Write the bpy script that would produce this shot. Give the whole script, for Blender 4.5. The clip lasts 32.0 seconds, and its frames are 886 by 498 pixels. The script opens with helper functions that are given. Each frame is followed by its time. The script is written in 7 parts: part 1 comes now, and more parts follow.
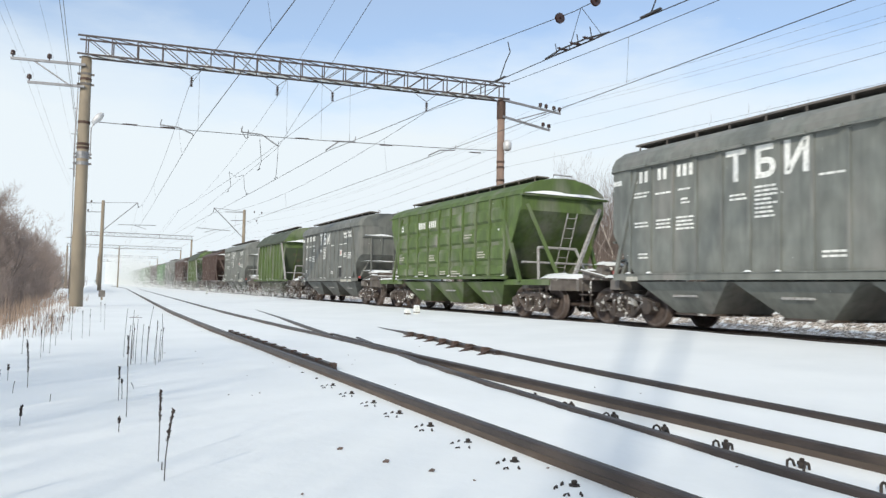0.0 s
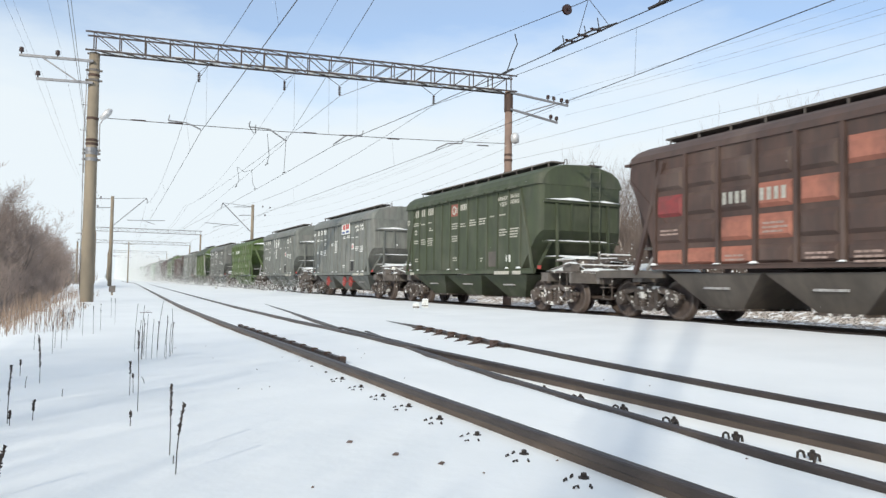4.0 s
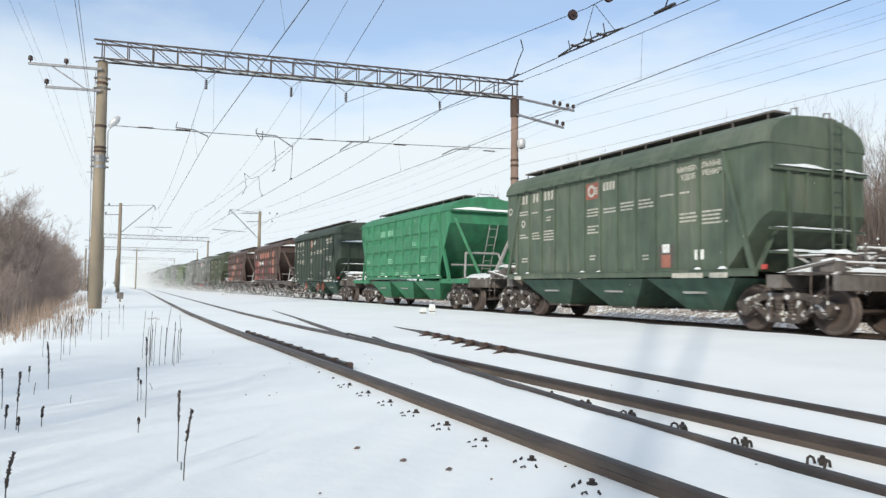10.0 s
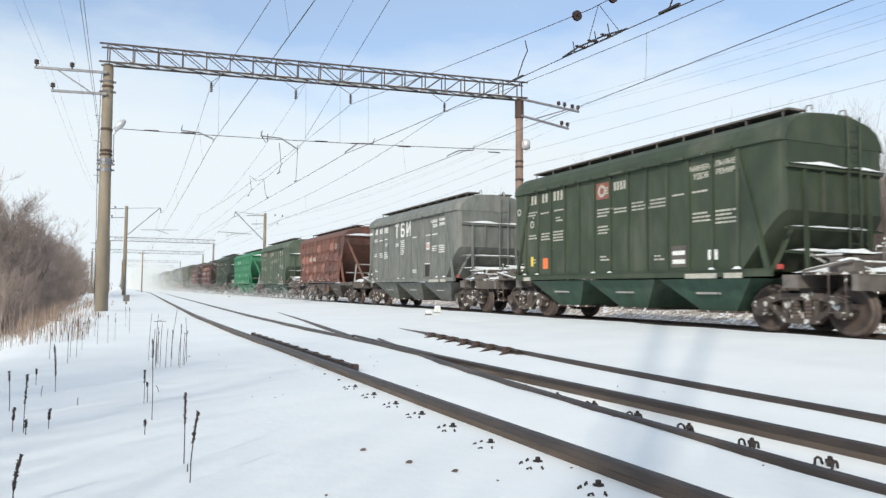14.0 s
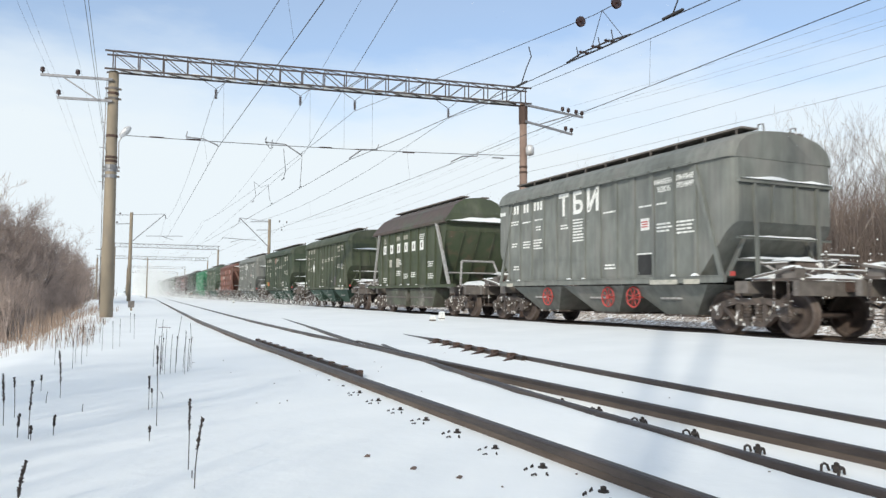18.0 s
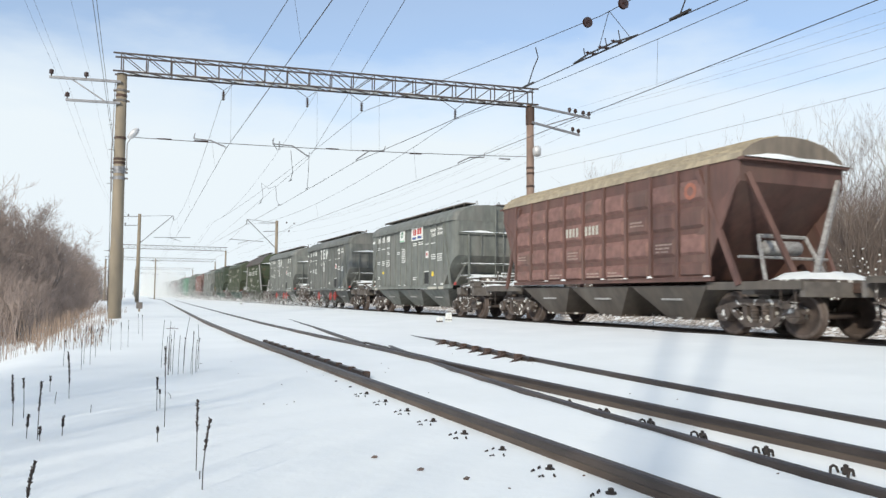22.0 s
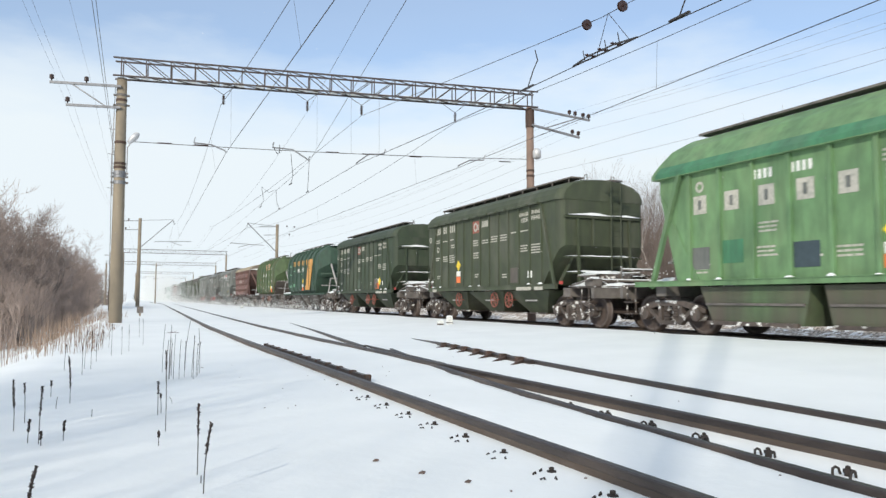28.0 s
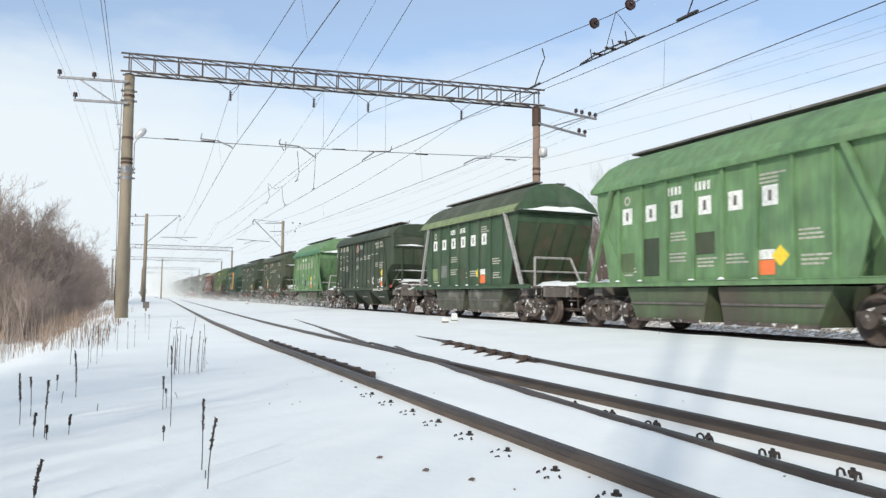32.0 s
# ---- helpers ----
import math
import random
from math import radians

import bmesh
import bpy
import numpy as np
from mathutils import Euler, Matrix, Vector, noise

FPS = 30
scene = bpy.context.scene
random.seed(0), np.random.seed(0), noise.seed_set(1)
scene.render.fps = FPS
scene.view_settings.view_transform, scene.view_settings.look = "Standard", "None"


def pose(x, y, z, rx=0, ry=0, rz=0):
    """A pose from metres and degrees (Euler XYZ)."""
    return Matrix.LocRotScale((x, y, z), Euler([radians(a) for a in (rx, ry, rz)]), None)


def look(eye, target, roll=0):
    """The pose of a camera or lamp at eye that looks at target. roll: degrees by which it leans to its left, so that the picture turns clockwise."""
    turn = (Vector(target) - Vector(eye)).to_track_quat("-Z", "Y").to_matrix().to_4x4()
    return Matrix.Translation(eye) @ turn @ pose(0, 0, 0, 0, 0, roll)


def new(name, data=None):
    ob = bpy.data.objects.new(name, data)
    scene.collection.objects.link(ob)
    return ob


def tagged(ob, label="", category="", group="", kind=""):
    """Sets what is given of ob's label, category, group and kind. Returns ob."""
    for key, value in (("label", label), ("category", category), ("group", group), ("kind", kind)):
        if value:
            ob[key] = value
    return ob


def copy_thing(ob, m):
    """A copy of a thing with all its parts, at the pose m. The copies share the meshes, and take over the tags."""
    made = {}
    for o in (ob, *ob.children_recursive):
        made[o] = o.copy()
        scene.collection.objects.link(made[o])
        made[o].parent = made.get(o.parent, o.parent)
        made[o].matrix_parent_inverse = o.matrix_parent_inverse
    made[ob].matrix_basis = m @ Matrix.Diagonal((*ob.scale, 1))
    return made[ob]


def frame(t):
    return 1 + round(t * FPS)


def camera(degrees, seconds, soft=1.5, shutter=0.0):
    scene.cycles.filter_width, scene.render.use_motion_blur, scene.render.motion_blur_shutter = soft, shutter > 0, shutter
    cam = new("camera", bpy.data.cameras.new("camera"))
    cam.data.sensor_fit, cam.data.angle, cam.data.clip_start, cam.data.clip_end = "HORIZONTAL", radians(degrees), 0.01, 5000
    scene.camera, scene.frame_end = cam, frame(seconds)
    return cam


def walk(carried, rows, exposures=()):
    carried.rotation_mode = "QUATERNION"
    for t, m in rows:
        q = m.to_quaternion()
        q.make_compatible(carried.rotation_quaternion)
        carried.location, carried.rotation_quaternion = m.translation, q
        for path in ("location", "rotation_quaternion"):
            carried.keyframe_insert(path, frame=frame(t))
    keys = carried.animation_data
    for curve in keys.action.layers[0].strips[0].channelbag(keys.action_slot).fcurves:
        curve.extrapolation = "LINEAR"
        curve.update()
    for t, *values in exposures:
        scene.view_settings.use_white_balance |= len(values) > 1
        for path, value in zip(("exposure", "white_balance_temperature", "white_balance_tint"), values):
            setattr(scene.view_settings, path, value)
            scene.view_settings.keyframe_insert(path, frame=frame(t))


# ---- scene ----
cam = camera(62.186, 32.0, soft=1.4, shutter=0.18)
EYE = (0.0, 0.0, 0.786)
# a tripod head that drifts slowly: seconds, tilt, roll and turn
walk(cam, [(t, pose(*EYE, rx, ry, rz)) for t, rx, ry, rz in (
    (0, 93.202, -1.326, -26.016), (0.5, 93.143, -1.160, -25.973), (1, 93.028, -1.088, -25.936), (1.5, 92.966, -1.029, -25.891),
    (2, 92.898, -1.050, -25.743), (2.5, 92.906, -1.391, -25.634), (3, 92.750, -1.247, -25.484), (3.5, 92.648, -1.058, -25.428),
    (5.5, 93.029, -0.808, -25.237), (6, 93.150, -0.709, -25.194), (6.5, 93.246, -0.739, -25.119), (7, 93.185, -0.631, -25.156),
    (7.5, 93.175, -0.726, -25.115), (8, 93.197, -0.687, -25.046), (8.5, 93.230, -0.758, -25.002), (9, 93.242, -0.665, -24.913),
    (9.5, 93.159, -0.736, -24.858), (10, 93.098, -0.803, -24.828), (10.5, 93.096, -0.754, -24.852), (11, 93.108, -0.627, -24.826),
    (11.5, 93.104, -0.822, -24.767), (12, 93.100, -0.823, -24.684), (12.5, 93.048, -0.715, -24.601), (13, 92.984, -0.733, -24.541),
    (13.5, 93.052, -0.751, -24.515), (14, 93.209, -0.599, -24.418), (14.5, 93.321, -0.403, -24.371), (16.5, 93.429, -0.423, -24.158),
    (17, 93.487, -0.435, -24.148), (17.5, 93.534, -0.406, -24.142), (18, 93.654, -0.531, -24.089), (18.5, 93.814, -0.500, -23.946),
    (19, 93.926, -0.388, -24.005), (19.5, 93.933, -0.410, -24.013), (20, 93.887, -0.466, -23.953), (20.5, 93.864, -0.605, -23.827),
    (21, 93.723, -0.451, -23.697), (21.5, 93.714, -0.555, -23.615), (22, 93.738, -0.523, -23.548), (22.5, 93.916, -0.643, -23.498),
    (23, 93.991, -0.551, -23.524), (23.5, 94.002, -0.443, -23.573), (24, 93.971, -0.362, -23.595), (24.5, 93.935, -0.305, -23.635),
    (25, 93.915, -0.280, -23.547), (25.5, 93.868, -0.324, -23.486), (27.5, 93.871, -0.276, -23.531), (28, 93.963, -0.262, -23.494),
    (28.5, 94.061, -0.410, -23.422), (29, 93.975, -0.524, -23.381), (29.5, 93.928, -0.698, -23.331), (30, 93.937, -0.828, -23.326),
    (30.5, 93.919, -0.735, -23.252), (31, 93.856, -0.648, -23.188), (31.5, 93.797, -0.682, -23.131), (32, 93.785, -0.741, -23.104),
)], exposures=((0.0, 0.0), (32.0, 0.0)))

# ---- light ----
SUN_FROM, SUN_UP = 225.0, 26.5  # compass bearing with +Y as north, height in degrees
sun = new("sun", bpy.data.lights.new("sun", "SUN"))
sun.data.energy, sun.data.angle, sun.data.color = 2.9, radians(0.8), (1.0, 0.925, 0.77)
b, e = radians(SUN_FROM), radians(SUN_UP)
sun.matrix_world = look((-40, -40, 40), (-40 - 10 * math.sin(b) * math.cos(e), -40 - 10 * math.cos(b) * math.cos(e), 40 - 10 * math.sin(e)))

world = bpy.data.worlds.new("winter_sky")
scene.world = world
world.use_nodes = True
wt = world.node_tree
wt.nodes.clear()


def link(tree, a, b):
    tree.links.new(a, b)


w_out, w_bg = wt.nodes.new("ShaderNodeOutputWorld"), wt.nodes.new("ShaderNodeBackground")
sky = wt.nodes.new("ShaderNodeTexSky")
sky.sky_type, sky.sun_disc = "NISHITA", False
sky.sun_elevation, sky.sun_rotation = e, b
sky.air_density, sky.dust_density, sky.ozone_density = 1.0, 0.3, 2.5
w_co, w_sep = wt.nodes.new("ShaderNodeTexCoord"), wt.nodes.new("ShaderNodeSeparateXYZ")
link(wt, w_co.outputs["Generated"], w_sep.inputs[0])
# thin white cloud that thickens to the horizon and ends in ragged banks
w_map, w_noise = wt.nodes.new("ShaderNodeMapping"), wt.nodes.new("ShaderNodeTexNoise")
w_map.inputs["Scale"].default_value = (2.2, 2.2, 7.0)
w_noise.inputs["Scale"].default_value, w_noise.inputs["Detail"].default_value, w_noise.inputs["Roughness"].default_value = 1.6, 7, 0.55
link(wt, w_co.outputs["Generated"], w_map.inputs[0])
link(wt, w_map.outputs[0], w_noise.inputs["Vector"])
w_mul = wt.nodes.new("ShaderNodeMath")
w_mul.operation, w_mul.inputs[1].default_value, w_mul.inputs[2].default_value = "MULTIPLY_ADD", -0.2, 0.1
link(wt, w_noise.outputs["Fac"], w_mul.inputs[0])
w_add = wt.nodes.new("ShaderNodeMath")
link(wt, w_sep.outputs["Z"], w_add.inputs[0])
link(wt, w_mul.outputs[0], w_add.inputs[1])
w_ramp = wt.nodes.new("ShaderNodeValToRGB")
w_ramp.color_ramp.elements[0].position, w_ramp.color_ramp.elements[0].color = 0.19, (1, 1, 1, 1)
w_ramp.color_ramp.elements[1].position, w_ramp.color_ramp.elements[1].color = 0.33, (0.24, 0.24, 0.24, 1)
for at, share in ((0.25, 0.8), (0.48, 0.32), (0.75, 0.68)):
    w_ramp.color_ramp.elements.new(at).color = (share, share, share, 1)
link(wt, w_add.outputs[0], w_ramp.inputs[0])
w_mix = wt.nodes.new("ShaderNodeMix")
w_mix.data_type = "RGBA"
w_mix.inputs["B"].default_value = (6.75, 7.4, 7.8, 1)
link(wt, w_ramp.outputs[0], w_mix.inputs["Factor"])
w_gain = wt.nodes.new("ShaderNodeVectorMath")
w_gain.operation, w_gain.inputs[1].default_value = "MULTIPLY", (1.34, 1.36, 1.39)
link(wt, sky.outputs[0], w_gain.inputs[0])
link(wt, w_gain.outputs[0], w_mix.inputs["A"])
link(wt, w_mix.outputs["Result"], w_bg.inputs[0])
w_bg.inputs[1].default_value = 0.125
link(wt, w_bg.outputs[0], w_out.inputs[0])


# ---- materials ----
def material(name, color, rough=0.6, metal=0.0, color2=None, scale=6.0, detail=5.0, amount=(0.35, 0.7), bump=0.0, bump_scale=40.0, dirt=None, dirt_scale=1.3, dirt_range=(0.5, 0.7), stretch=(1, 1, 1), vary=0.0):
    """A surface of two colours mixed by noise, with larger stains, fine relief and a slight change from piece to piece."""
    m = bpy.data.materials.new(name)
    m.use_nodes = True
    nt = m.node_tree
    bs = nt.nodes["Principled BSDF"]
    bs.inputs["Roughness"].default_value, bs.inputs["Metallic"].default_value = rough, metal
    co, mp = nt.nodes.new("ShaderNodeTexCoord"), nt.nodes.new("ShaderNodeMapping")
    mp.inputs["Scale"].default_value = stretch
    nt.links.new(co.outputs["Object"], mp.inputs[0])
    info = nt.nodes.new("ShaderNodeObjectInfo")
    off = nt.nodes.new("ShaderNodeMath")
    off.operation, off.inputs[1].default_value = "MULTIPLY", 37.0
    nt.links.new(info.outputs["Random"], off.inputs[0])
    nt.links.new(off.outputs[0], mp.inputs["Location"])

    def noise_fac(sc, det, lo, hi):
        n = nt.nodes.new("ShaderNodeTexNoise")
        n.inputs["Scale"].default_value, n.inputs["Detail"].default_value = sc, det
        nt.links.new(mp.outputs[0], n.inputs["Vector"])
        r = nt.nodes.new("ShaderNodeMapRange")
        r.inputs["From Min"].default_value, r.inputs["From Max"].default_value = lo, hi
        nt.links.new(n.outputs["Fac"], r.inputs["Value"])
        return n, r

    def mix(a, bcol, fac):
        x = nt.nodes.new("ShaderNodeMix")
        x.data_type = "RGBA"
        nt.links.new(fac, x.inputs["Factor"])
        for sock, v in (("A", a), ("B", bcol)):
            if isinstance(v, tuple):
                x.inputs[sock].default_value = (*v, 1)
            else:
                nt.links.new(v, x.inputs[sock])
        return x.outputs["Result"]

    color2 = color2 or tuple(c * 0.75 for c in color)
    n1, f1 = noise_fac(scale, detail, *amount)
    out = mix(color, color2, f1.outputs[0])
    if dirt:
        n2, f2 = noise_fac(dirt_scale, 8, *dirt_range)
        out = mix(out, dirt, f2.outputs[0])
    if vary:
        hsv = nt.nodes.new("ShaderNodeHueSaturation")
        mr = nt.nodes.new("ShaderNodeMapRange")
        mr.inputs["To Min"].default_value, mr.inputs["To Max"].default_value = 1 - vary, 1 + vary
        nt.links.new(info.outputs["Random"], mr.inputs["Value"])
        nt.links.new(mr.outputs[0], hsv.inputs["Value"])
        nt.links.new(out, hsv.inputs["Color"])
        out = hsv.outputs[0]
    nt.links.new(out, bs.inputs["Base Color"])
    if bump:
        nb = nt.nodes.new("ShaderNodeTexNoise")
        nb.inputs["Scale"].default_value, nb.inputs["Detail"].default_value = bump_scale, 6
        nt.links.new(mp.outputs[0], nb.inputs["Vector"])
        bp = nt.nodes.new("ShaderNodeBump")
        bp.inputs["Strength"].default_value, bp.inputs["Distance"].default_value = bump, 0.02
        nt.links.new(nb.outputs["Fac"], bp.inputs["Height"])
        nt.links.new(bp.outputs[0], bs.inputs["Normal"])
    return m


def paint(name, color, dust=(0.20, 0.19, 0.175), rough=0.68, amount=0.62):
    """Weathered wagon paint: faded, streaked downwards, dusty in patches."""
    color, dust = (tuple(min(c * 1.25, 0.6) for c in v) for v in (color, dust))
    m = material(name, color, rough, 0, tuple(c * 0.6 + 0.01 for c in color), 3.5, 7, (0.32, 0.68), 0.3, 3.2, dust, 0.9, (amount - 0.12, amount + 0.2), (1, 1, 0.45), 0.04)
    nt = m.node_tree
    bs = nt.nodes["Principled BSDF"]
    old = bs.inputs["Base Color"].links[0].from_socket
    co, mp, n, r, x = (nt.nodes.new("ShaderNode" + k) for k in ("TexCoord", "Mapping", "TexNoise", "MapRange", "Mix"))
    x.data_type = "RGBA"
    mp.inputs["Scale"].default_value = (5, 5, 0.3)
    n.inputs["Scale"].default_value, n.inputs["Detail"].default_value = 1.6, 7
    r.inputs["From Min"].default_value, r.inputs["From Max"].default_value, r.inputs["To Max"].default_value = 0.5, 0.72, 0.5
    nt.links.new(co.outputs["Object"], mp.inputs[0])
    nt.links.new(mp.outputs[0], n.inputs["Vector"])
    nt.links.new(n.outputs["Fac"], r.inputs["Value"])
    nt.links.new(r.outputs[0], x.inputs["Factor"])
    nt.links.new(old, x.inputs["A"])
    x.inputs["B"].default_value = (*(c * 0.45 + 0.02 for c in color), 1)
    nt.links.new(x.outputs["Result"], bs.inputs["Base Color"])
    return m


SNOW = material("snow", (0.862, 0.88, 0.882), 0.75, 0, (0.805, 0.826, 0.83), 0.8, 6, (0.35, 0.7), 0.25, 9)
SNOW_CAP = material("settled_snow", (0.86, 0.88, 0.88), 0.8, 0, (0.76, 0.78, 0.785), 6, 5, (0.35, 0.75), 0.4, 18)
RAIL = material("rail_steel", (0.068, 0.053, 0.047), 0.45, 0.3, (0.04, 0.032, 0.03), 9, 6, (0.3, 0.7), 0.2, 60, (0.12, 0.09, 0.072), 2.5, (0.55, 0.75), (1, 0.3, 1))
RAIL_WEB = material("brown_rail_web", (0.118, 0.088, 0.069), 0.7, 0.1, (0.07, 0.054, 0.044), 6, 6, (0.3, 0.7), 0.3, 60, (0.18, 0.145, 0.12), 2.5, (0.55, 0.75), (1, 0.3, 1))
BOLT = material("blackened_iron", (0.055, 0.043, 0.038), 0.7, 0.3, (0.03, 0.026, 0.024), 14, 5)
RUST = material("rusty_iron", (0.12, 0.072, 0.054), 0.8, 0.2, (0.06, 0.042, 0.036), 14, 6, (0.3, 0.7), 0.4, 60)
GRIME = material("grimy_iron", (0.132, 0.103, 0.0877), 0.75, 0.1, (0.0617, 0.0526, 0.0481), 6, 6, (0.3, 0.7), 0.4, 40, (0.744, 0.732, 0.708), 5.5, (0.575, 0.63), vary=0.25)
RIMED = material("rimed_steel", (0.45, 0.445, 0.44), 0.7, 0.1, (0.27, 0.255, 0.245), 13, 5, (0.35, 0.65), 0.3, 50)
DARK = material("dark_underframe", (0.2016, 0.1798, 0.163), 0.8, 0.1, (0.121, 0.1092, 0.1008), 5, 5, (0.3, 0.7), 0.3, 40)
WHEEL = material("wheel_steel", (0.118, 0.0878, 0.0753), 0.75, 0.1, (0.0708, 0.055, 0.0488), 6, 5, (0.3, 0.7), 0.2, 40)
TREAD = material("worn_tread", (0.1613, 0.131, 0.1159), 0.65, 0.2, (0.1008, 0.08064, 0.07258), 10, 4)
CONCRETE = material("concrete", (0.309, 0.255, 0.187), 0.85, 0, (0.211, 0.176, 0.131), 2.2, 8, (0.3, 0.7), 0.3, 45, (0.26, 0.227, 0.195), 1.1, (0.58, 0.75), (1, 1, 0.4))
RUSTY_MAST = material("rust_stained_mast", (0.312, 0.215, 0.169), 0.8, 0.1, (0.195, 0.137, 0.111), 2.5, 7, (0.3, 0.7), 0.3, 45, (0.429, 0.364, 0.299), 1.2, (0.55, 0.75), (1, 1, 0.5))
TRUSS = material("brown_truss_paint", (0.091, 0.0702, 0.0673), 0.65, 0.2, (0.0546, 0.0449, 0.0433), 5, 5, (0.3, 0.7), 0.2, 40)
GALV = material("galvanised_steel", (0.286, 0.286, 0.299), 0.5, 0.4, (0.182, 0.182, 0.189), 8, 5)
WIRE = material("wire_copper", (0.07, 0.062, 0.06), 0.5, 0.5, (0.04, 0.036, 0.035), 5, 3)
PORCELAIN = material("brown_porcelain", (0.06, 0.032, 0.026), 0.25, 0, (0.04, 0.022, 0.02), 5, 3)
LAMP_GLASS = material("lamp_shell", (0.65, 0.65, 0.65), 0.4, 0.2, (0.455, 0.455, 0.468), 8, 4)
BALLAST = material("ballast", (0.62, 0.55, 0.49), 0.9, 0, (0.17, 0.145, 0.125), 13, 3, (0.42, 0.58), 1.0, 14, (0.82, 0.82, 0.82), 4, (0.52, 0.58))
BARK = material("grey_bark", (0.216, 0.176, 0.155), 0.9, 0, (0.121, 0.101, 0.0918), 9, 6, (0.3, 0.7), 0.4, 40, vary=0.2)
TWIG = material("bare_twigs", (0.182, 0.128, 0.108), 0.9, 0, (0.115, 0.0878, 0.0783), 3, 4, (0.3, 0.7), vary=0.2)
THICKET = material("grey_brown_twigs", (0.409, 0.324, 0.278), 0.9, 0, (0.236, 0.186, 0.165), 1.4, 5, (0.3, 0.7), vary=0.15)
DRY = material("dry_reed", (0.4, 0.29, 0.215), 0.85, 0, (0.27, 0.19, 0.145), 4, 4, (0.3, 0.7), vary=0.2)
WEED = material("dead_weed", (0.07, 0.055, 0.05), 0.9, 0, (0.04, 0.033, 0.03), 12, 5)
# the haze of distance is put into this pale grey needle colour
SPRUCE = material("hazed_spruce_needles", (0.23, 0.257, 0.257), 0.9, 0, (0.0945, 0.115, 0.108), 5, 5)
WHITE_PAINT = material("white_stencil", (0.858, 0.858, 0.819), 0.6, 0, (0.546, 0.546, 0.52), 14, 6, (0.4, 0.75))
TAN_PAINT = material("faded_stencil", (0.52, 0.494, 0.429), 0.65, 0, (0.312, 0.312, 0.26), 14, 6, (0.4, 0.75))
RED_PAINT = material("red_paint", (0.546, 0.078, 0.065), 0.55, 0, (0.364, 0.065, 0.0585), 8, 5)
ORANGE_PAINT = material("orange_placard", (0.86, 0.208, 0.065), 0.5, 0, (0.78, 0.182, 0.065), 8, 5)
YELLOW_PAINT = material("yellow_placard", (0.86, 0.676, 0.052), 0.5, 0, (0.806, 0.546, 0.052), 8, 5)
OCHRE = material("ochre_panel", (0.676, 0.351, 0.091), 0.6, 0, (0.546, 0.273, 0.078), 3, 6, dirt=(0.26, 0.169, 0.091), dirt_range=(0.56, 0.72))
PEACH = material("peach_paint", (0.715, 0.416, 0.247), 0.6, 0, (0.546, 0.325, 0.195), 8, 6)
RUST_RED = material("rust_red_paint", (0.235, 0.1, 0.068), 0.7, 0, (0.14, 0.068, 0.05), 8, 6)
BLACK = material("flat_black", (0.035, 0.035, 0.035), 0.8, 0, (0.025, 0.025, 0.025), 5, 3)
BRICK_PAINT = material("patch_red", (0.38, 0.165, 0.12), 0.65, 0, (0.27, 0.115, 0.085), 5, 6, dirt=(0.182, 0.078, 0.0585), dirt_range=(0.5, 0.7))
PAINTS = {
    "rimed": RIMED,
    "grey": paint("grey_wagon_paint", (0.166, 0.176, 0.16)),
    "slate": paint("slate_wagon_paint", (0.137, 0.144, 0.132)),
    "olive": paint("olive_wagon_paint", (0.08, 0.125, 0.032)),
    "dark_green": paint("dark_green_wagon_paint", (0.053, 0.066, 0.036), (0.11, 0.11, 0.085)),
    "deep_green": paint("deep_green_wagon_paint", (0.037, 0.054, 0.03), (0.09, 0.095, 0.07)),
    "pine": paint("pine_green_wagon_paint", (0.028, 0.045, 0.03), (0.06, 0.072, 0.054)),
    "bright_green": paint("bright_green_wagon_paint", (0.039, 0.205, 0.1), (0.06, 0.17, 0.10)),
    "leaf": paint("leaf_green_wagon_paint", (0.078, 0.12, 0.05), (0.12, 0.12, 0.08)),
    "teal": paint("teal_wagon_paint", (0.036, 0.074, 0.05), (0.055, 0.085, 0.06)),
    "light_green": paint("light_green_wagon_paint", (0.13, 0.24, 0.11), (0.15, 0.22, 0.11)),
    "brown": paint("brown_wagon_paint", (0.0754, 0.0446, 0.0354), (0.12, 0.085, 0.07)),
    "red_brown": paint("red_brown_wagon_paint", (0.165, 0.07, 0.05), (0.13, 0.085, 0.065)),
    "maroon": paint("maroon_wagon_paint", (0.135, 0.07, 0.058), (0.13, 0.085, 0.07)),
    "tan": paint("tan_roof_paint", (0.39, 0.322, 0.224), (0.22, 0.2, 0.16)),
    "mint": paint("mint_roof_paint", (0.0585, 0.198, 0.1), (0.09, 0.17, 0.10)),
    "pale_moss": paint("pale_moss_roof_paint", (0.2, 0.255, 0.12), (0.15, 0.19, 0.1)),
    "drab_brown": paint("drab_roof_end_paint", (0.2, 0.165, 0.13), (0.12, 0.1, 0.085)),
    "rust_roof": paint("rusty_roof_paint", (0.085, 0.062, 0.052), (0.06, 0.085, 0.05)),
    "chute_green": paint("chute_green_paint", (0.05, 0.105, 0.075), (0.09, 0.12, 0.095)),
    "grimy_green": paint("grimy_light_green_paint", (0.082, 0.125, 0.062), (0.085, 0.072, 0.056), amount=0.46),
    "sage": paint("sage_green_wagon_paint", (0.078, 0.108, 0.074), (0.14, 0.15, 0.115)),
    "forest": paint("forest_green_wagon_paint", (0.042, 0.083, 0.043), (0.09, 0.11, 0.075)),
    "moss": paint("moss_roof_paint", (0.156, 0.198, 0.059), (0.14, 0.15, 0.08)),
    "black_brown": paint("black_brown_roof_paint", (0.1, 0.085, 0.072), (0.14, 0.125, 0.11)),
}


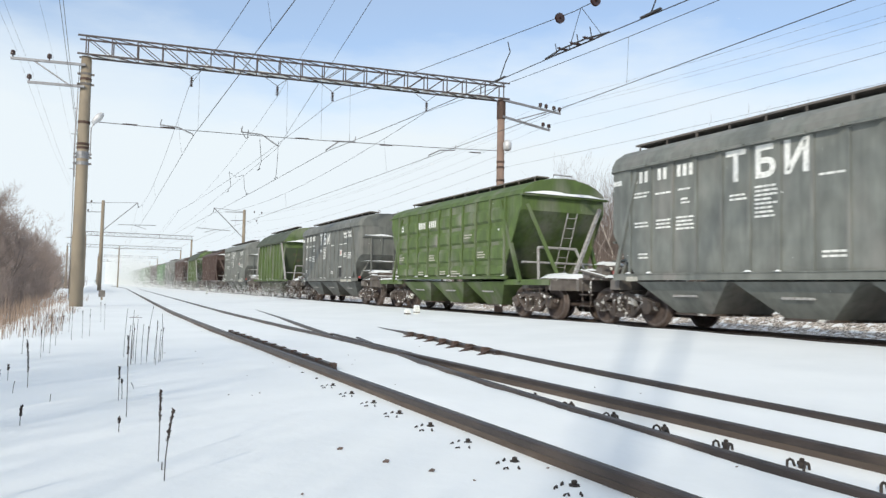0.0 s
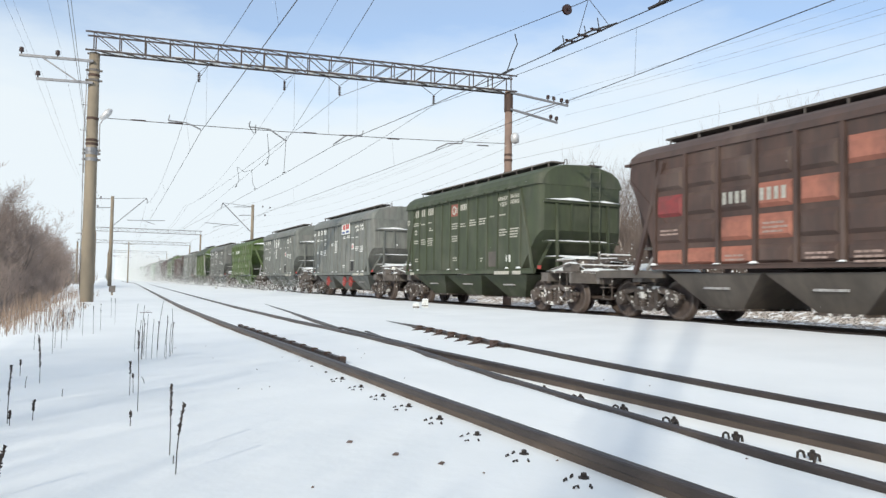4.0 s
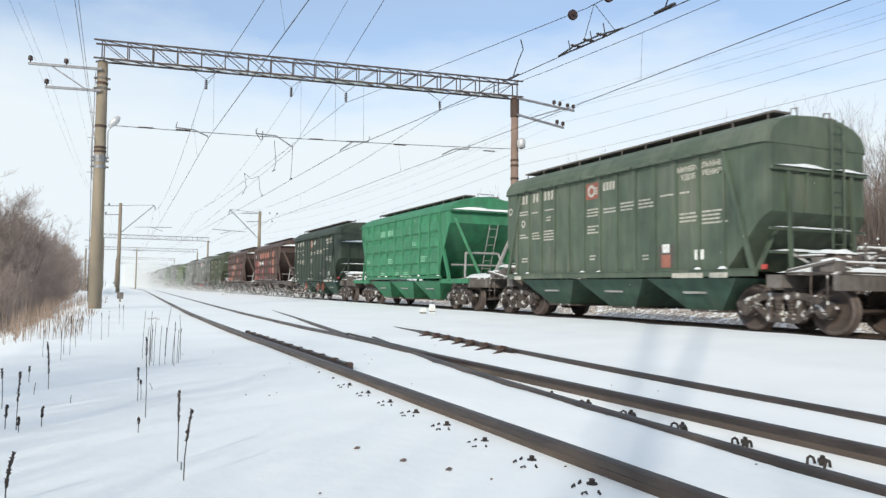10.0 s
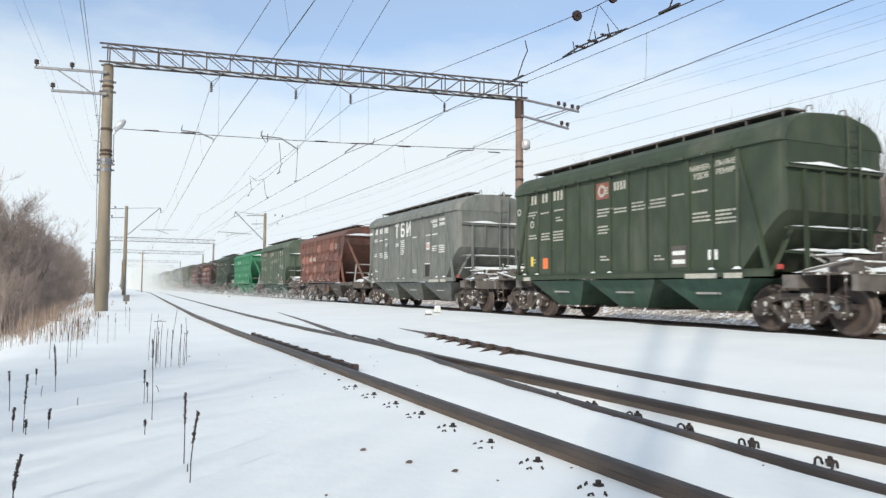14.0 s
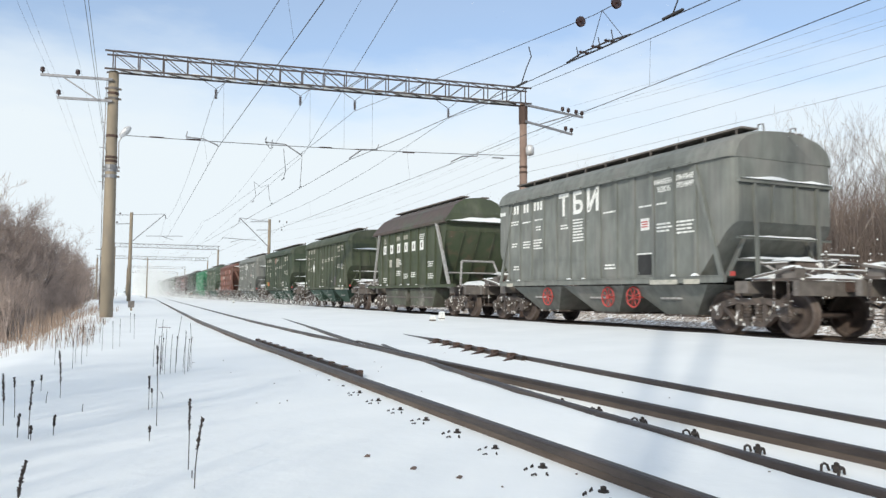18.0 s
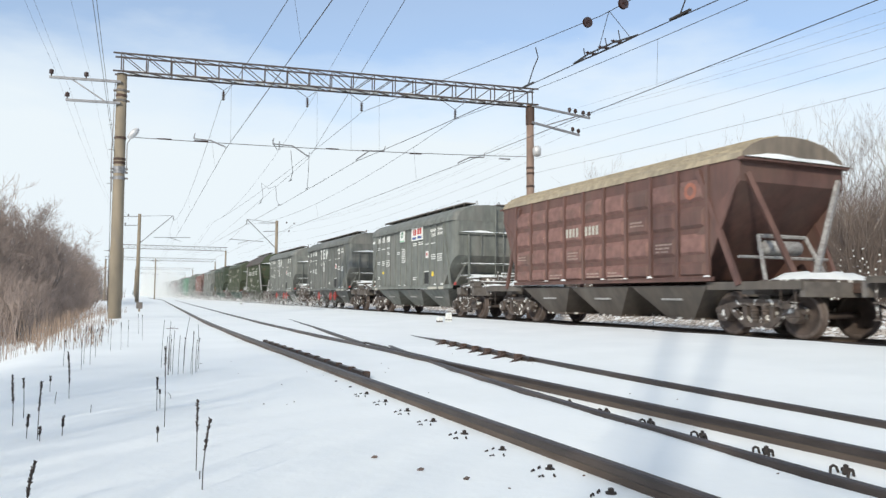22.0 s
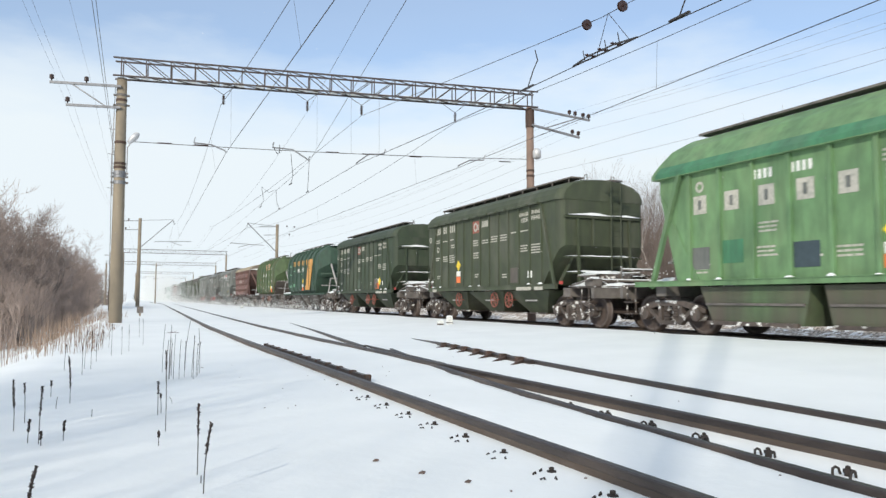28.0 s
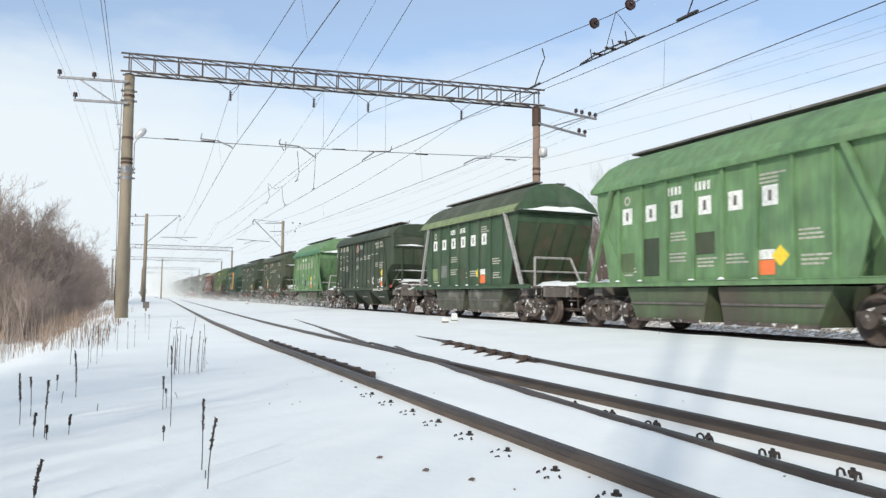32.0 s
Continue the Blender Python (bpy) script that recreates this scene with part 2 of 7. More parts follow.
# ---- tools ----
def part(name, bm, mat, parent=None, label="", smooth=False):
    """Links a bmesh as one mesh object, under a thing or a part."""
    bmesh.ops.recalc_face_normals(bm, faces=bm.faces)
    me = bpy.data.meshes.new(name)
    bm.to_mesh(me)
    bm.free()
    if smooth:
        me.shade_smooth()
    me.materials.append(mat)
    ob = new(name, me)
    if parent:
        ob.parent = parent
    return tagged(ob, label)


def again(ob, name, m, parent):
    """Another object on the same mesh."""
    o = new(name, ob.data)
    o.matrix_basis, o.parent = m, parent
    return o


def solid(bm, verts, faces):
    vs = [bm.verts.new(v) for v in verts]
    for f in faces:
        bm.faces.new([vs[i] for i in f])
    return bm


BOX_FACES = ((0, 1, 3, 2), (4, 6, 7, 5), (0, 4, 5, 1), (2, 3, 7, 6), (0, 2, 6, 4), (1, 5, 7, 3))


def box(bm, x0, x1, y0, y1, z0, z1, m=None):
    vs = [Vector((x, y, z)) for x in (x0, x1) for y in (y0, y1) for z in (z0, z1)]
    return solid(bm, [m @ v for v in vs] if m else vs, BOX_FACES)


def taper(bm, lo, hi, z0, z1):
    """A block with a rectangle (x0, x1, y0, y1) at its foot and another at its top."""
    out = []
    for ix in (0, 1):
        for iy in (2, 3):
            out += [(lo[ix], lo[iy], z0), (hi[ix], hi[iy], z1)]
    return solid(bm, out, BOX_FACES)


def prism(bm, outline, a, b, axis="y"):
    """An outline of two coordinates drawn out along an axis."""
    n = len(outline)
    put = {"y": lambda p, s: (p[0], s, p[1]), "x": lambda p, s: (s, p[0], p[1]), "z": lambda p, s: (p[0], p[1], s)}[axis]
    vs = [put(p, a) for p in outline] + [put(p, b) for p in outline]
    return solid(bm, vs, [tuple(range(n)), tuple(range(2 * n - 1, n - 1, -1))] + [(i, (i + 1) % n, n + (i + 1) % n, n + i) for i in range(n)])


def rod(bm, p, q, r, r2=None, n=6, cap=True):
    p, q = Vector(p), Vector(q)
    d = (q - p).normalized()
    u = d.orthogonal().normalized()
    v = d.cross(u)
    r2 = r if r2 is None else r2
    ring = [u * math.cos(2 * math.pi * i / n) + v * math.sin(2 * math.pi * i / n) for i in range(n)]
    faces = [(i, (i + 1) % n, n + (i + 1) % n, n + i) for i in range(n)]
    if cap:
        faces += [tuple(range(n)), tuple(range(2 * n - 1, n - 1, -1))]
    return solid(bm, [p + o * r for o in ring] + [q + o * r2 for o in ring], faces)


def bar(bm, p, q, w, h):
    """A rectangular bar from p to q."""
    p, q = Vector(p), Vector(q)
    d = (q - p).normalized()
    u = d.cross(Vector((0, 0, 1)))
    u = (Vector((1, 0, 0)) if u.length < 1e-4 else u).normalized()
    v = d.cross(u)
    c = [u * (sx * w / 2) + v * (sy * h / 2) for sx in (-1, 1) for sy in (-1, 1)]
    vs = [p + o for o in c] + [q + o for o in c]
    return solid(bm, vs, ((0, 1, 3, 2), (4, 6, 7, 5), (0, 4, 5, 1), (2, 3, 7, 6), (0, 2, 6, 4), (1, 5, 7, 3)))


def lathe(bm, profile, n=20, m=None):
    """Turns (radius, height) pairs round the z axis, placed by m."""
    m = m or Matrix()
    rings = [[bm.verts.new(m @ Vector((r * math.cos(2 * math.pi * i / n), r * math.sin(2 * math.pi * i / n), z))) for i in range(n)] for r, z in profile]
    for a, b in zip(rings, rings[1:]):
        for i in range(n):
            bm.faces.new((a[i], a[(i + 1) % n], b[(i + 1) % n], b[i]))
    bm.faces.new(rings[0][::-1])
    bm.faces.new(rings[-1])
    return bm


def cut(bm, co, no):
    """Takes away what lies beyond a plane and closes the cut."""
    geo = bm.verts[:] + bm.edges[:] + bm.faces[:]
    res = bmesh.ops.bisect_plane(bm, geom=geo, plane_co=co, plane_no=no, clear_outer=True)
    edges = [g for g in res["geom_cut"] if isinstance(g, bmesh.types.BMEdge)]
    bmesh.ops.contextual_create(bm, geom=edges)
    return bm


def empty(name, label="", category="", group="", kind=""):
    return tagged(new(name), label, category, group, kind)


def wire_line(bm, pts, r, n=4):
    """One unbroken tube through the points."""
    pts = [Vector(p) for p in pts]
    vs, u = [], None
    for i, p in enumerate(pts):
        d = (pts[min(i + 1, len(pts) - 1)] - pts[max(i - 1, 0)]).normalized()
        u = d.orthogonal() if u is None else u - d * u.dot(d)
        u.normalize()
        v = d.cross(u)
        vs += [p + u * (r * math.cos(2 * math.pi * k / n)) + v * (r * math.sin(2 * math.pi * k / n)) for k in range(n)]
    fs = [(j * n + k, j * n + (k + 1) % n, (j + 1) * n + (k + 1) % n, (j + 1) * n + k) for j in range(len(pts) - 1) for k in range(n)]
    return solid(bm, vs, fs + [tuple(range(n)), tuple(range(len(vs) - 1, len(vs) - n - 1, -1))])


def sag(a, b, drop, n=10):
    a, b = Vector(a), Vector(b)
    return [a.lerp(b, i / n) - Vector((0, 0, 4 * drop * (i / n) * (1 - i / n))) for i in range(n + 1)]


# ---- plan ----
TRAIN_X, GAUGE = 13.51, 1.52
LOW = -0.075  # rail head of the siding against that of the main track


def bend(y):
    """Sideways course of the siding: straight beside the turnout, then easing towards the main track."""
    if y < 12:
        return 0.0
    if y < 30:
        return 0.034 * (y - 12) ** 2 / 36
    if y < 130:
        return 0.306 + 0.034 * (y - 30)
    return 3.7


def smooth(a, b, x):
    t = min(max((x - a) / (b - a), 0.0), 1.0)
    return t * t * (3 - 2 * t)


def snow_height(x, y):
    """The snow sheet: a shoulder and ditch on one side, tracks sunk a little, a bank before the main track."""
    s = bend(y) if y > 0 else 0.0
    n = 0.5 * noise.noise(Vector((x * 0.35, y * 0.22, 3.1))) + 0.25 * noise.noise(Vector((x * 1.1, y * 0.7, 8.0)))
    z = -0.165 + 0.03 * n
    edge = -1.15 + 0.022 * y if y < 40 else -0.27 + 0.01 * (y - 40)
    z -= 1.55 * smooth(edge, edge - 4.5, x)
    z += 0.03 * smooth(2.35 + s, 2.7 + s, x)
    if y < 14:
        c = 3.26 + 0.02 * y + 0.0062 * max(y, 0) ** 2
        z -= 0.07 * smooth(c, c + 0.1, x) * smooth(4.02, 3.95, x)
    z += 0.02 * smooth(4.2, 5.1, x) + 0.15 * smooth(5.6, 11.4, x) * (1 + 0.25 * n)
    z -= 0.34 * smooth(11.75, 12.25, x)
    z -= 0.06 * smooth(15.6, 16.5, x)
    z += 0.5 * smooth(18.0, 26.0, x) + 0.25 * n * smooth(17, 20, x)
    z -= 0.5 * smooth(16.0, 17.5, x) * smooth(22.5, 21.5, x)
    return z


def grid_sheet(name, xs, ys, height, mat, label, category):
    vs = [(x, y, height(x, y)) for y in ys for x in xs]
    w = len(xs)
    fs = [(j * w + i, j * w + i + 1, (j + 1) * w + i + 1, (j + 1) * w + i) for j in range(len(ys) - 1) for i in range(w - 1)]
    me = bpy.data.meshes.new(name)
    me.from_pydata(vs, [], fs)
    me.shade_smooth()
    me.materials.append(mat)
    return tagged(new(name, me), label, category, kind="structure")


def steps(*runs):
    out = []
    for a, b, d in runs:
        k = max(1, round((b - a) / d))
        out += [a + (b - a) * i / k for i in range(k)]
    return out + [runs[-1][1]]


grid_sheet("ground", steps((-2500, -400, 700), (-400, -60, 60), (-60, -10, 5), (-10, -1.5, 0.5), (-1.5, 13, 0.13), (13, 30, 0.5), (30, 80, 5), (80, 400, 60), (400, 2500, 700)),
           steps((-1500, -200, 400), (-200, -20, 30), (-20, 0, 2), (0, 22, 0.16), (22, 60, 0.6), (60, 200, 4), (200, 600, 40), (600, 3000, 600)), snow_height, SNOW,
           "fresh wind-packed snow over the railway shoulder", "snow")

# ballast of the main track, swept clear by the trains
bm = bmesh.new()
# far bank set back into the sun and sized to fit the camera's view
prism(bm, [(12.02, -0.6), (12.02, -0.2), (15.4, -0.2), (16.2, -0.32), (20.4, -0.34), (21.0, -0.26), (22.9, 0.45), (24.5, 0.52), (26.0, 0.1), (26.0, -0.6)], -60, 420)
tagged(part("ballast", bm, BALLAST), "grey crushed stone ballast dusted with snow", "ballast", kind="structure")


# ---- rails ----
HEAD = [(-0.037, -0.044), (-0.0375, -0.014), (-0.033, -0.005), (-0.022, 0.0), (0.022, 0.0), (0.033, -0.005), (0.0375, -0.014), (0.037, -0.044), (0.031, -0.053), (-0.031, -0.053)]
WEB = [(-0.066, -0.18), (-0.066, -0.168), (-0.036, -0.145), (-0.0305, -0.05), (0.0305, -0.05), (0.036, -0.145), (0.066, -0.168), (0.066, -0.18)]


def rail(name, course, y0, y1, z, label, group, step=0.8, mat=RAIL_WEB, top=RAIL):
    """A rail whose sideways place at each y is given by course(y): head, and web with foot."""
    k = max(2, round((y1 - y0) / step))
    ys = ([y0, 0.0] if -50 < y0 < -1 else [y0]) + [max(y0, 0.0 if y0 > -50 else y0) + (y1 - max(y0, 0.0 if y0 > -50 else y0)) * (i / k) ** 1.6 for i in range(1, k + 1)]
    k = len(ys) - 1
    t = empty(name, label, "rail", group)
    for piece, shape, m in (("rail_head", HEAD, top), ("rail_web", WEB, mat)):
        n = len(shape)
        vs = [(course(y) + px, y, z(y) + pz) for y in ys for px, pz in shape]
        fs = [tuple(range(n)), tuple(range(len(vs) - 1, len(vs) - n - 1, -1))]
        fs += [(j * n + i, j * n + (i + 1) % n, (j + 1) * n + (i + 1) % n, (j + 1) * n + i) for j in range(k) for i in range(n)]
        bm = bmesh.new()
        solid(bm, vs, fs)
        part(piece, bm, m, t)
    return t


A_X, B_X, C_X = 2.40, 4.03, 3.26
outer = lambda y: 4.83 + 0.035 * y + 0.0032 * max(y, 0) ** 2
level = lambda y: LOW
rail("rail", lambda y: A_X + bend(y), -40, 200, level, "brown rusty running rail of the siding, bedded in snow", "siding rails")
rail("rail", lambda y: B_X + bend(y) * 1.0, -40, 200, level, "brown rusty running rail of the siding, bedded in snow", "siding rails")
rail("rail", lambda y: C_X + 0.0062 * max(y, 0) ** 2 + 0.02 * y, -38, 12.8, lambda y: LOW - 0.028, "low curved turnout rail half sunk in snow", "turnout rails")
rail("rail", outer, -40, 16.5, lambda y: LOW + 0.012 - 0.05 * smooth(13, 16.5, y), "outer turnout rail vanishing under snow", "turnout rails")
rail("guard_rail", lambda y: outer(y) - 0.085, 9.1, 13.6, lambda y: LOW + 0.02, "short dark guard rail beside the outer turnout rail", "turnout rails")
rail("rail", lambda y: 4.2 + 0.115 * (y - 13.6), 13.2, 36, lambda y: LOW - 0.07 * smooth(18, 36, y), "thin crossover rail mostly buried in snow", "turnout rails")
rail("rail", lambda y: TRAIN_X - GAUGE / 2, -60, 420, lambda y: 0.0, "dark main line rail with a worn head", "main line rails", 4)
rail("rail", lambda y: TRAIN_X + GAUGE / 2, -60, 420, lambda y: 0.0, "dark main line rail with a worn head", "main line rails", 4)


# ---- fastenings and small trackside things ----
def fastening(x, y, z, side, group):
    """Bolt and spring clip of a rail fastening standing out of the snow."""
    f = empty("rail_fastening", "rusty bolt and spring clip poking out of snow", "rail fastening", group)
    bm = bmesh.new()
    lathe(bm, [(0.02, -0.1), (0.02, 0.02), (0.027, 0.021), (0.027, 0.042), (0.014, 0.044), (0.014, 0.058), (0.005, 0.062)], 6)
    part("bolt", bm, BOLT, f)
    for s in (-1, 1):
        bm = bmesh.new()
        wire_line(bm, [(0.0, s * 0.05, 0.005), (0.01 * side, s * 0.053, 0.036), (0.028 * side, s * 0.06, 0.046), (0.05 * side, s * 0.06, 0.038), (0.06 * side, s * 0.055, -0.01)], 0.0085, 5)
        part("spring_clip", bm, BOLT, f)
    f.matrix_basis = pose(x, y, z)
    return f


def sunk_fastening(x, y, z, group):
    """The same bolt with only the tips of its clips out of the snow."""
    f = empty("rail_fastening", "black bolt with clip tips just out of snow", "rail fastening", group)
    bm = bmesh.new()
    lathe(bm, [(0.024, -0.06), (0.024, 0.018), (0.03, 0.019), (0.03, 0.04), (0.016, 0.042), (0.016, 0.058), (0.005, 0.062)], 6)
    part("bolt", bm, BOLT, f)
    for dx, dy, turn in ((-0.046, 0.034, 30), (-0.116, -0.013, 20), (-0.144, -0.142, -20), (-0.072, -0.157, 60)):
        bm = bmesh.new()
        wire_line(bm, [(-0.022, 0, -0.02), (-0.013, 0, 0.012), (0.006, 0.003, 0.016), (0.022, 0.006, -0.02)], 0.006, 5)
        part("clip_tip", bm, BOLT, f).matrix_basis = pose(dx, dy, 0.03, 0, 0, turn)
    f.matrix_basis = pose(x, y, z)
    return f


first = sunk_fastening(A_X - 0.18, 3.02, LOW - 0.122, "fastenings along the siding")
for i in range(-4, 44):
    if i:
        y = 3.02 + 0.56 * i
        copy_thing(first, pose(A_X - 0.18 + bend(y), y, LOW - 0.122 - 0.01 * random.random() - 0.028 * smooth(6, 10, y) - 0.012 * smooth(10, 18, y), 0, 0, random.uniform(-8, 8)))
first = fastening(B_X - 0.22, 2.98, LOW - 0.13, -1, "fastenings of the turnout")
for i in range(-2, 9):
    if i:
        y = 2.98 + 0.565 * i
        copy_thing(first, pose(B_X - 0.22, y, LOW - 0.13, 0, 0, random.uniform(-10, 10)))

# check rail beside the siding's near rail, with its bolts
bm = bmesh.new()
bar(bm, (A_X + 0.17, 8.0, LOW - 0.06), (A_X + 0.15, 14.5, LOW - 0.06), 0.055, 0.12)
check = tagged(part("check_rail", bm, RAIL), "short rusty check rail inside the running rail", "rail")
bolt = None
for i in range(12):
    m = Matrix.Translation((A_X + 0.17 - 0.02 * i / 11, 8.05 + 6.3 * i / 11, LOW + 0.006))
    if bolt is None:
        bolt = part("bolt", box(bmesh.new(), -0.03, 0.03, -0.05, 0.05, -0.03, 0.006), RUST, check)
        bolt.matrix_basis = m
    else:
        again(bolt, "bolt", m, check)

# braces that hold the outer turnout rail
brace = None
for i in range(7):
    y = 9.4 + 0.6 * i
    x = outer(y)
    if brace is None:
        brace = empty("rail_brace", "rusty angled brace sticking out from the rail", "rail brace", "rail braces")
        bm = bmesh.new()
        bar(bm, (-0.05, 0, -0.03), (-0.5, -0.3, -0.13), 0.045, 0.035)
        part("arm", bm, RUST, brace)
        bm = bmesh.new()
        box(bm, -0.19, -0.1, -0.05, 0.05, -0.1, 0.0)
        part("shoe", bm, RUST, brace)
        brace.matrix_basis = pose(x, y, LOW + 0.045)
    else:
        copy_thing(brace, pose(x, y, LOW + 0.045, 0, 0, random.uniform(-6, 6)))

# wing rail of the crossing
bm = bmesh.new()
bar(bm, (4.1, 9.4, LOW - 0.06), (4.36, 13.8, LOW - 0.07), 0.06, 0.1)
tagged(part("wing_rail", bm, RAIL), "short dark wing rail of the turnout crossing", "rail")


def marker(x, y, h, label):
    t = empty("track_marker", label, "track marker", "white track markers")
    bm = bmesh.new()
    taper(bm, (-0.1, 0.1, -0.1, 0.1), (-0.075, 0.075, -0.075, 0.075), -0.3, h)
    part("post", bm, WHITE_PAINT, t)
    part("band", taper(bmesh.new(), (-0.083, 0.083, -0.083, 0.083), (-0.08, 0.08, -0.08, 0.08), h * 0.4, h * 0.62), DARK, t, "dark painted band")
    part("snow_cap", taper(bmesh.new(), (-0.08, 0.08, -0.08, 0.08), (-0.05, 0.05, -0.05, 0.05), h, h + 0.04), SNOW_CAP, t, "thin cap of snow")
    t.matrix_basis = pose(x, y, -0.1)
    return t


marker(9.3, 21.6, 0.22, "stubby white marker post with a dark band")
marker(9.75, 21.9, 0.34, "white marker post with snow on top")
marker(9.4, 65.0, 0.3, "small white marker post standing between tracks")
sig = empty("ground_signal", "low dark ground box on a post beside the shoulder", "signal box")
part("post", box(bmesh.new(), -0.05, 0.05, -0.05, 0.05, -0.4, 0.25), CONCRETE, sig)
part("case", box(bmesh.new(), -0.16, 0.16, -0.12, 0.12, 0.2, 0.55), DARK, sig)
sig.matrix_basis = pose(0.88, 43.7, -0.2)

# ---- masts and gantries ----
GANTRY_A, GANTRY_B = Vector((-0.25, 31.5, 0)), Vector((17.1, 29.2, 0))


def insulator(bm, p, q, r=0.07, n=4):
    """A string of porcelain sheds from p to q."""
    p, q = Vector(p), Vector(q)
    rod(bm, p, q, 0.02, n=6)
    d = (q - p)
    for i in range(n):
        c = p + d * ((i + 0.7) / (n + 0.4))
        rod(bm, c, c + d.normalized() * 0.035, r, r * 0.45, n=10)
    return bm


def pin_insulator(parent, x, y, z):
    bm = bmesh.new()
    lathe(bm, [(0.02, -0.05), (0.03, 0.04), (0.085, 0.05), (0.09, 0.1), (0.05, 0.12), (0.085, 0.13), (0.08, 0.19), (0.04, 0.22)], 10, Matrix.Translation((x, y, z)))
    return part("pin_insulator", bm, PORCELAIN, parent, "dark porcelain pin insulator", True)


def mast(foot, height, r0, r1, parent, name="mast", mat=CONCRETE, label="tapered weathered concrete mast"):
    bm = bmesh.new()
    lathe(bm, [(r0, foot), (r0 + (r1 - r0) * 0.5, (foot + height) / 2), (r1, height)], 18)
    return part(name, bm, mat, parent, label, True)


def collars(parent, heights, r0, r1, top):
    for z in heights:
        r = r0 + (r1 - r0) * z / top + 0.018
        part("collar", lathe(bmesh.new(), [(r - 0.02, z - 0.05), (r, z - 0.045), (r, z + 0.045), (r - 0.02, z + 0.05)], 16), RUST, parent, "rusty clamp band")


def truss(parent, length, z0, z1, w, panels):
    """Lattice beam along local x: four chords, uprights, diagonals and lacing."""
    for y in (-w / 2, w / 2):
        for z in (z0, z1):
            part("chord", bar(bmesh.new(), (-0.3, y, z), (length + 0.3, y, z), 0.06, 0.06), TRUSS, parent)
    up = dia = lace = None
    step = length / panels
    for i in range(panels + 1):
        for y in (-w / 2, w / 2):
            m = Matrix.Translation((i * step, y, 0))
            if up is None:
                up = part("upright", bar(bmesh.new(), (0, 0, z0), (0, 0, z1), 0.042, 0.042), TRUSS, parent)
                up.matrix_basis = m
            else:
                again(up, "upright", m, parent)
            if i < panels:
                flip = i < panels / 2
                m = Matrix.Translation(((i if flip else i + 1) * step, y, 0)) @ Matrix.Rotation(0 if flip else math.pi, 4, "Z")
                if dia is None:
                    dia = part("diagonal", bar(bmesh.new(), (0, 0, z1), (step, 0, z0), 0.03, 0.03), TRUSS, parent)
                    dia.matrix_basis = m
                else:
                    again(dia, "diagonal", m, parent)
        if i < panels:
            for z in (z0, z1):
                m = Matrix.Translation((i * step, 0, z))
                if lace is None:
                    lace = part("lacing", bar(bmesh.new(), (0, -w / 2, 0), (step, w / 2, 0), 0.03, 0.03), TRUSS, parent)
                    lace.matrix_basis = m
                else:
                    again(lace, "lacing", m, parent)


def gantry(span, panels=19, far_mat=CONCRETE):
    """Rigid portal: two concrete masts and the lattice beam, with its crossarms; local x runs along the beam."""
    g = empty("catenary_gantry", "lattice steel portal on two concrete masts over the tracks", "railway gantry", "catenary gantries")
    mast(-0.9, 9.64, 0.25, 0.19, g)
    far = mast(-0.9, 9.7, 0.2, 0.165, g, "mast", far_mat, "rust-stained mast" if far_mat is RUSTY_MAST else "tapered weathered concrete mast")
    far.matrix_basis = Matrix.Translation((span, 0, 0))
    collars(g, (6.05, 6.2, 7.05, 8.75), 0.25, 0.19, 9.64)
    truss(g, span, 9.68, 10.4, 0.55, panels)
    return g


BEAM = (GANTRY_B - GANTRY_A)
SPAN, SKEW = BEAM.length, math.degrees(math.atan2(BEAM.y, BEAM.x))
main_gantry = gantry(SPAN, 19, RUSTY_MAST)
main_gantry.matrix_basis = pose(GANTRY_A.x, GANTRY_A.y, -0.1, 0, -0.33, SKEW)
far_gantry = gantry(19.3)
far_gantry.matrix_basis = pose(-0.2, 156, 0.05, 0, 0, -3)
wide_gantry = gantry(27.0, 26)
wide_gantry.matrix_basis = pose(-4.2, 208, 0.0, 0, 0, -3)
for x, y in ((4.0, 283), (6.0, 345)):
    copy_thing(far_gantry, pose(x, y, 0.0, 0, 0, -3))
# fittings that only the nearest gantry shows
part("mast_head", lathe(bmesh.new(), [(0.17, 8.75), (0.22, 8.78), (0.22, 9.62), (0.17, 9.66)], 8, Matrix.Translation((SPAN, 0, 0))), RUST, main_gantry, "rusty riveted mast head")
part("junction_case", lathe(bmesh.new(), [(0.06, 7.25), (0.19, 7.32), (0.2, 7.62), (0.1, 7.75)], 12, Matrix.Translation((SPAN + 0.22, -0.26, 0))), LAMP_GLASS, main_gantry, "pale grey round case", True)
for z in (5.9, 6.5, 6.75, 8.9, 9.2, 9.45):
    r = 0.2 - 0.035 * z / 9.7 + 0.015
    part("collar", lathe(bmesh.new(), [(r - 0.02, z - 0.05), (r, z - 0.045), (r, z + 0.045), (r - 0.02, z + 0.05)], 16, Matrix.Translation((SPAN, 0, 0))), RUST, main_gantry, "rusty clamp band")
for z, reach, pins in ((9.25, -2.55, (-2.48, -1.25)), (8.4, -1.95, (-1.9,))):
    part("crossarm", bar(bmesh.new(), (0.0, -0.25, z), (reach, -0.25, z - 0.02), 0.09, 0.09), GALV, main_gantry, "grey angle-steel crossarm")
    for x in pins:
        pin_insulator(main_gantry, x, -0.25, z + 0.07)
part("brace", bar(bmesh.new(), (-0.55, -0.25, 8.42), (-1.75, -0.25, 9.2), 0.05, 0.05), GALV, main_gantry)
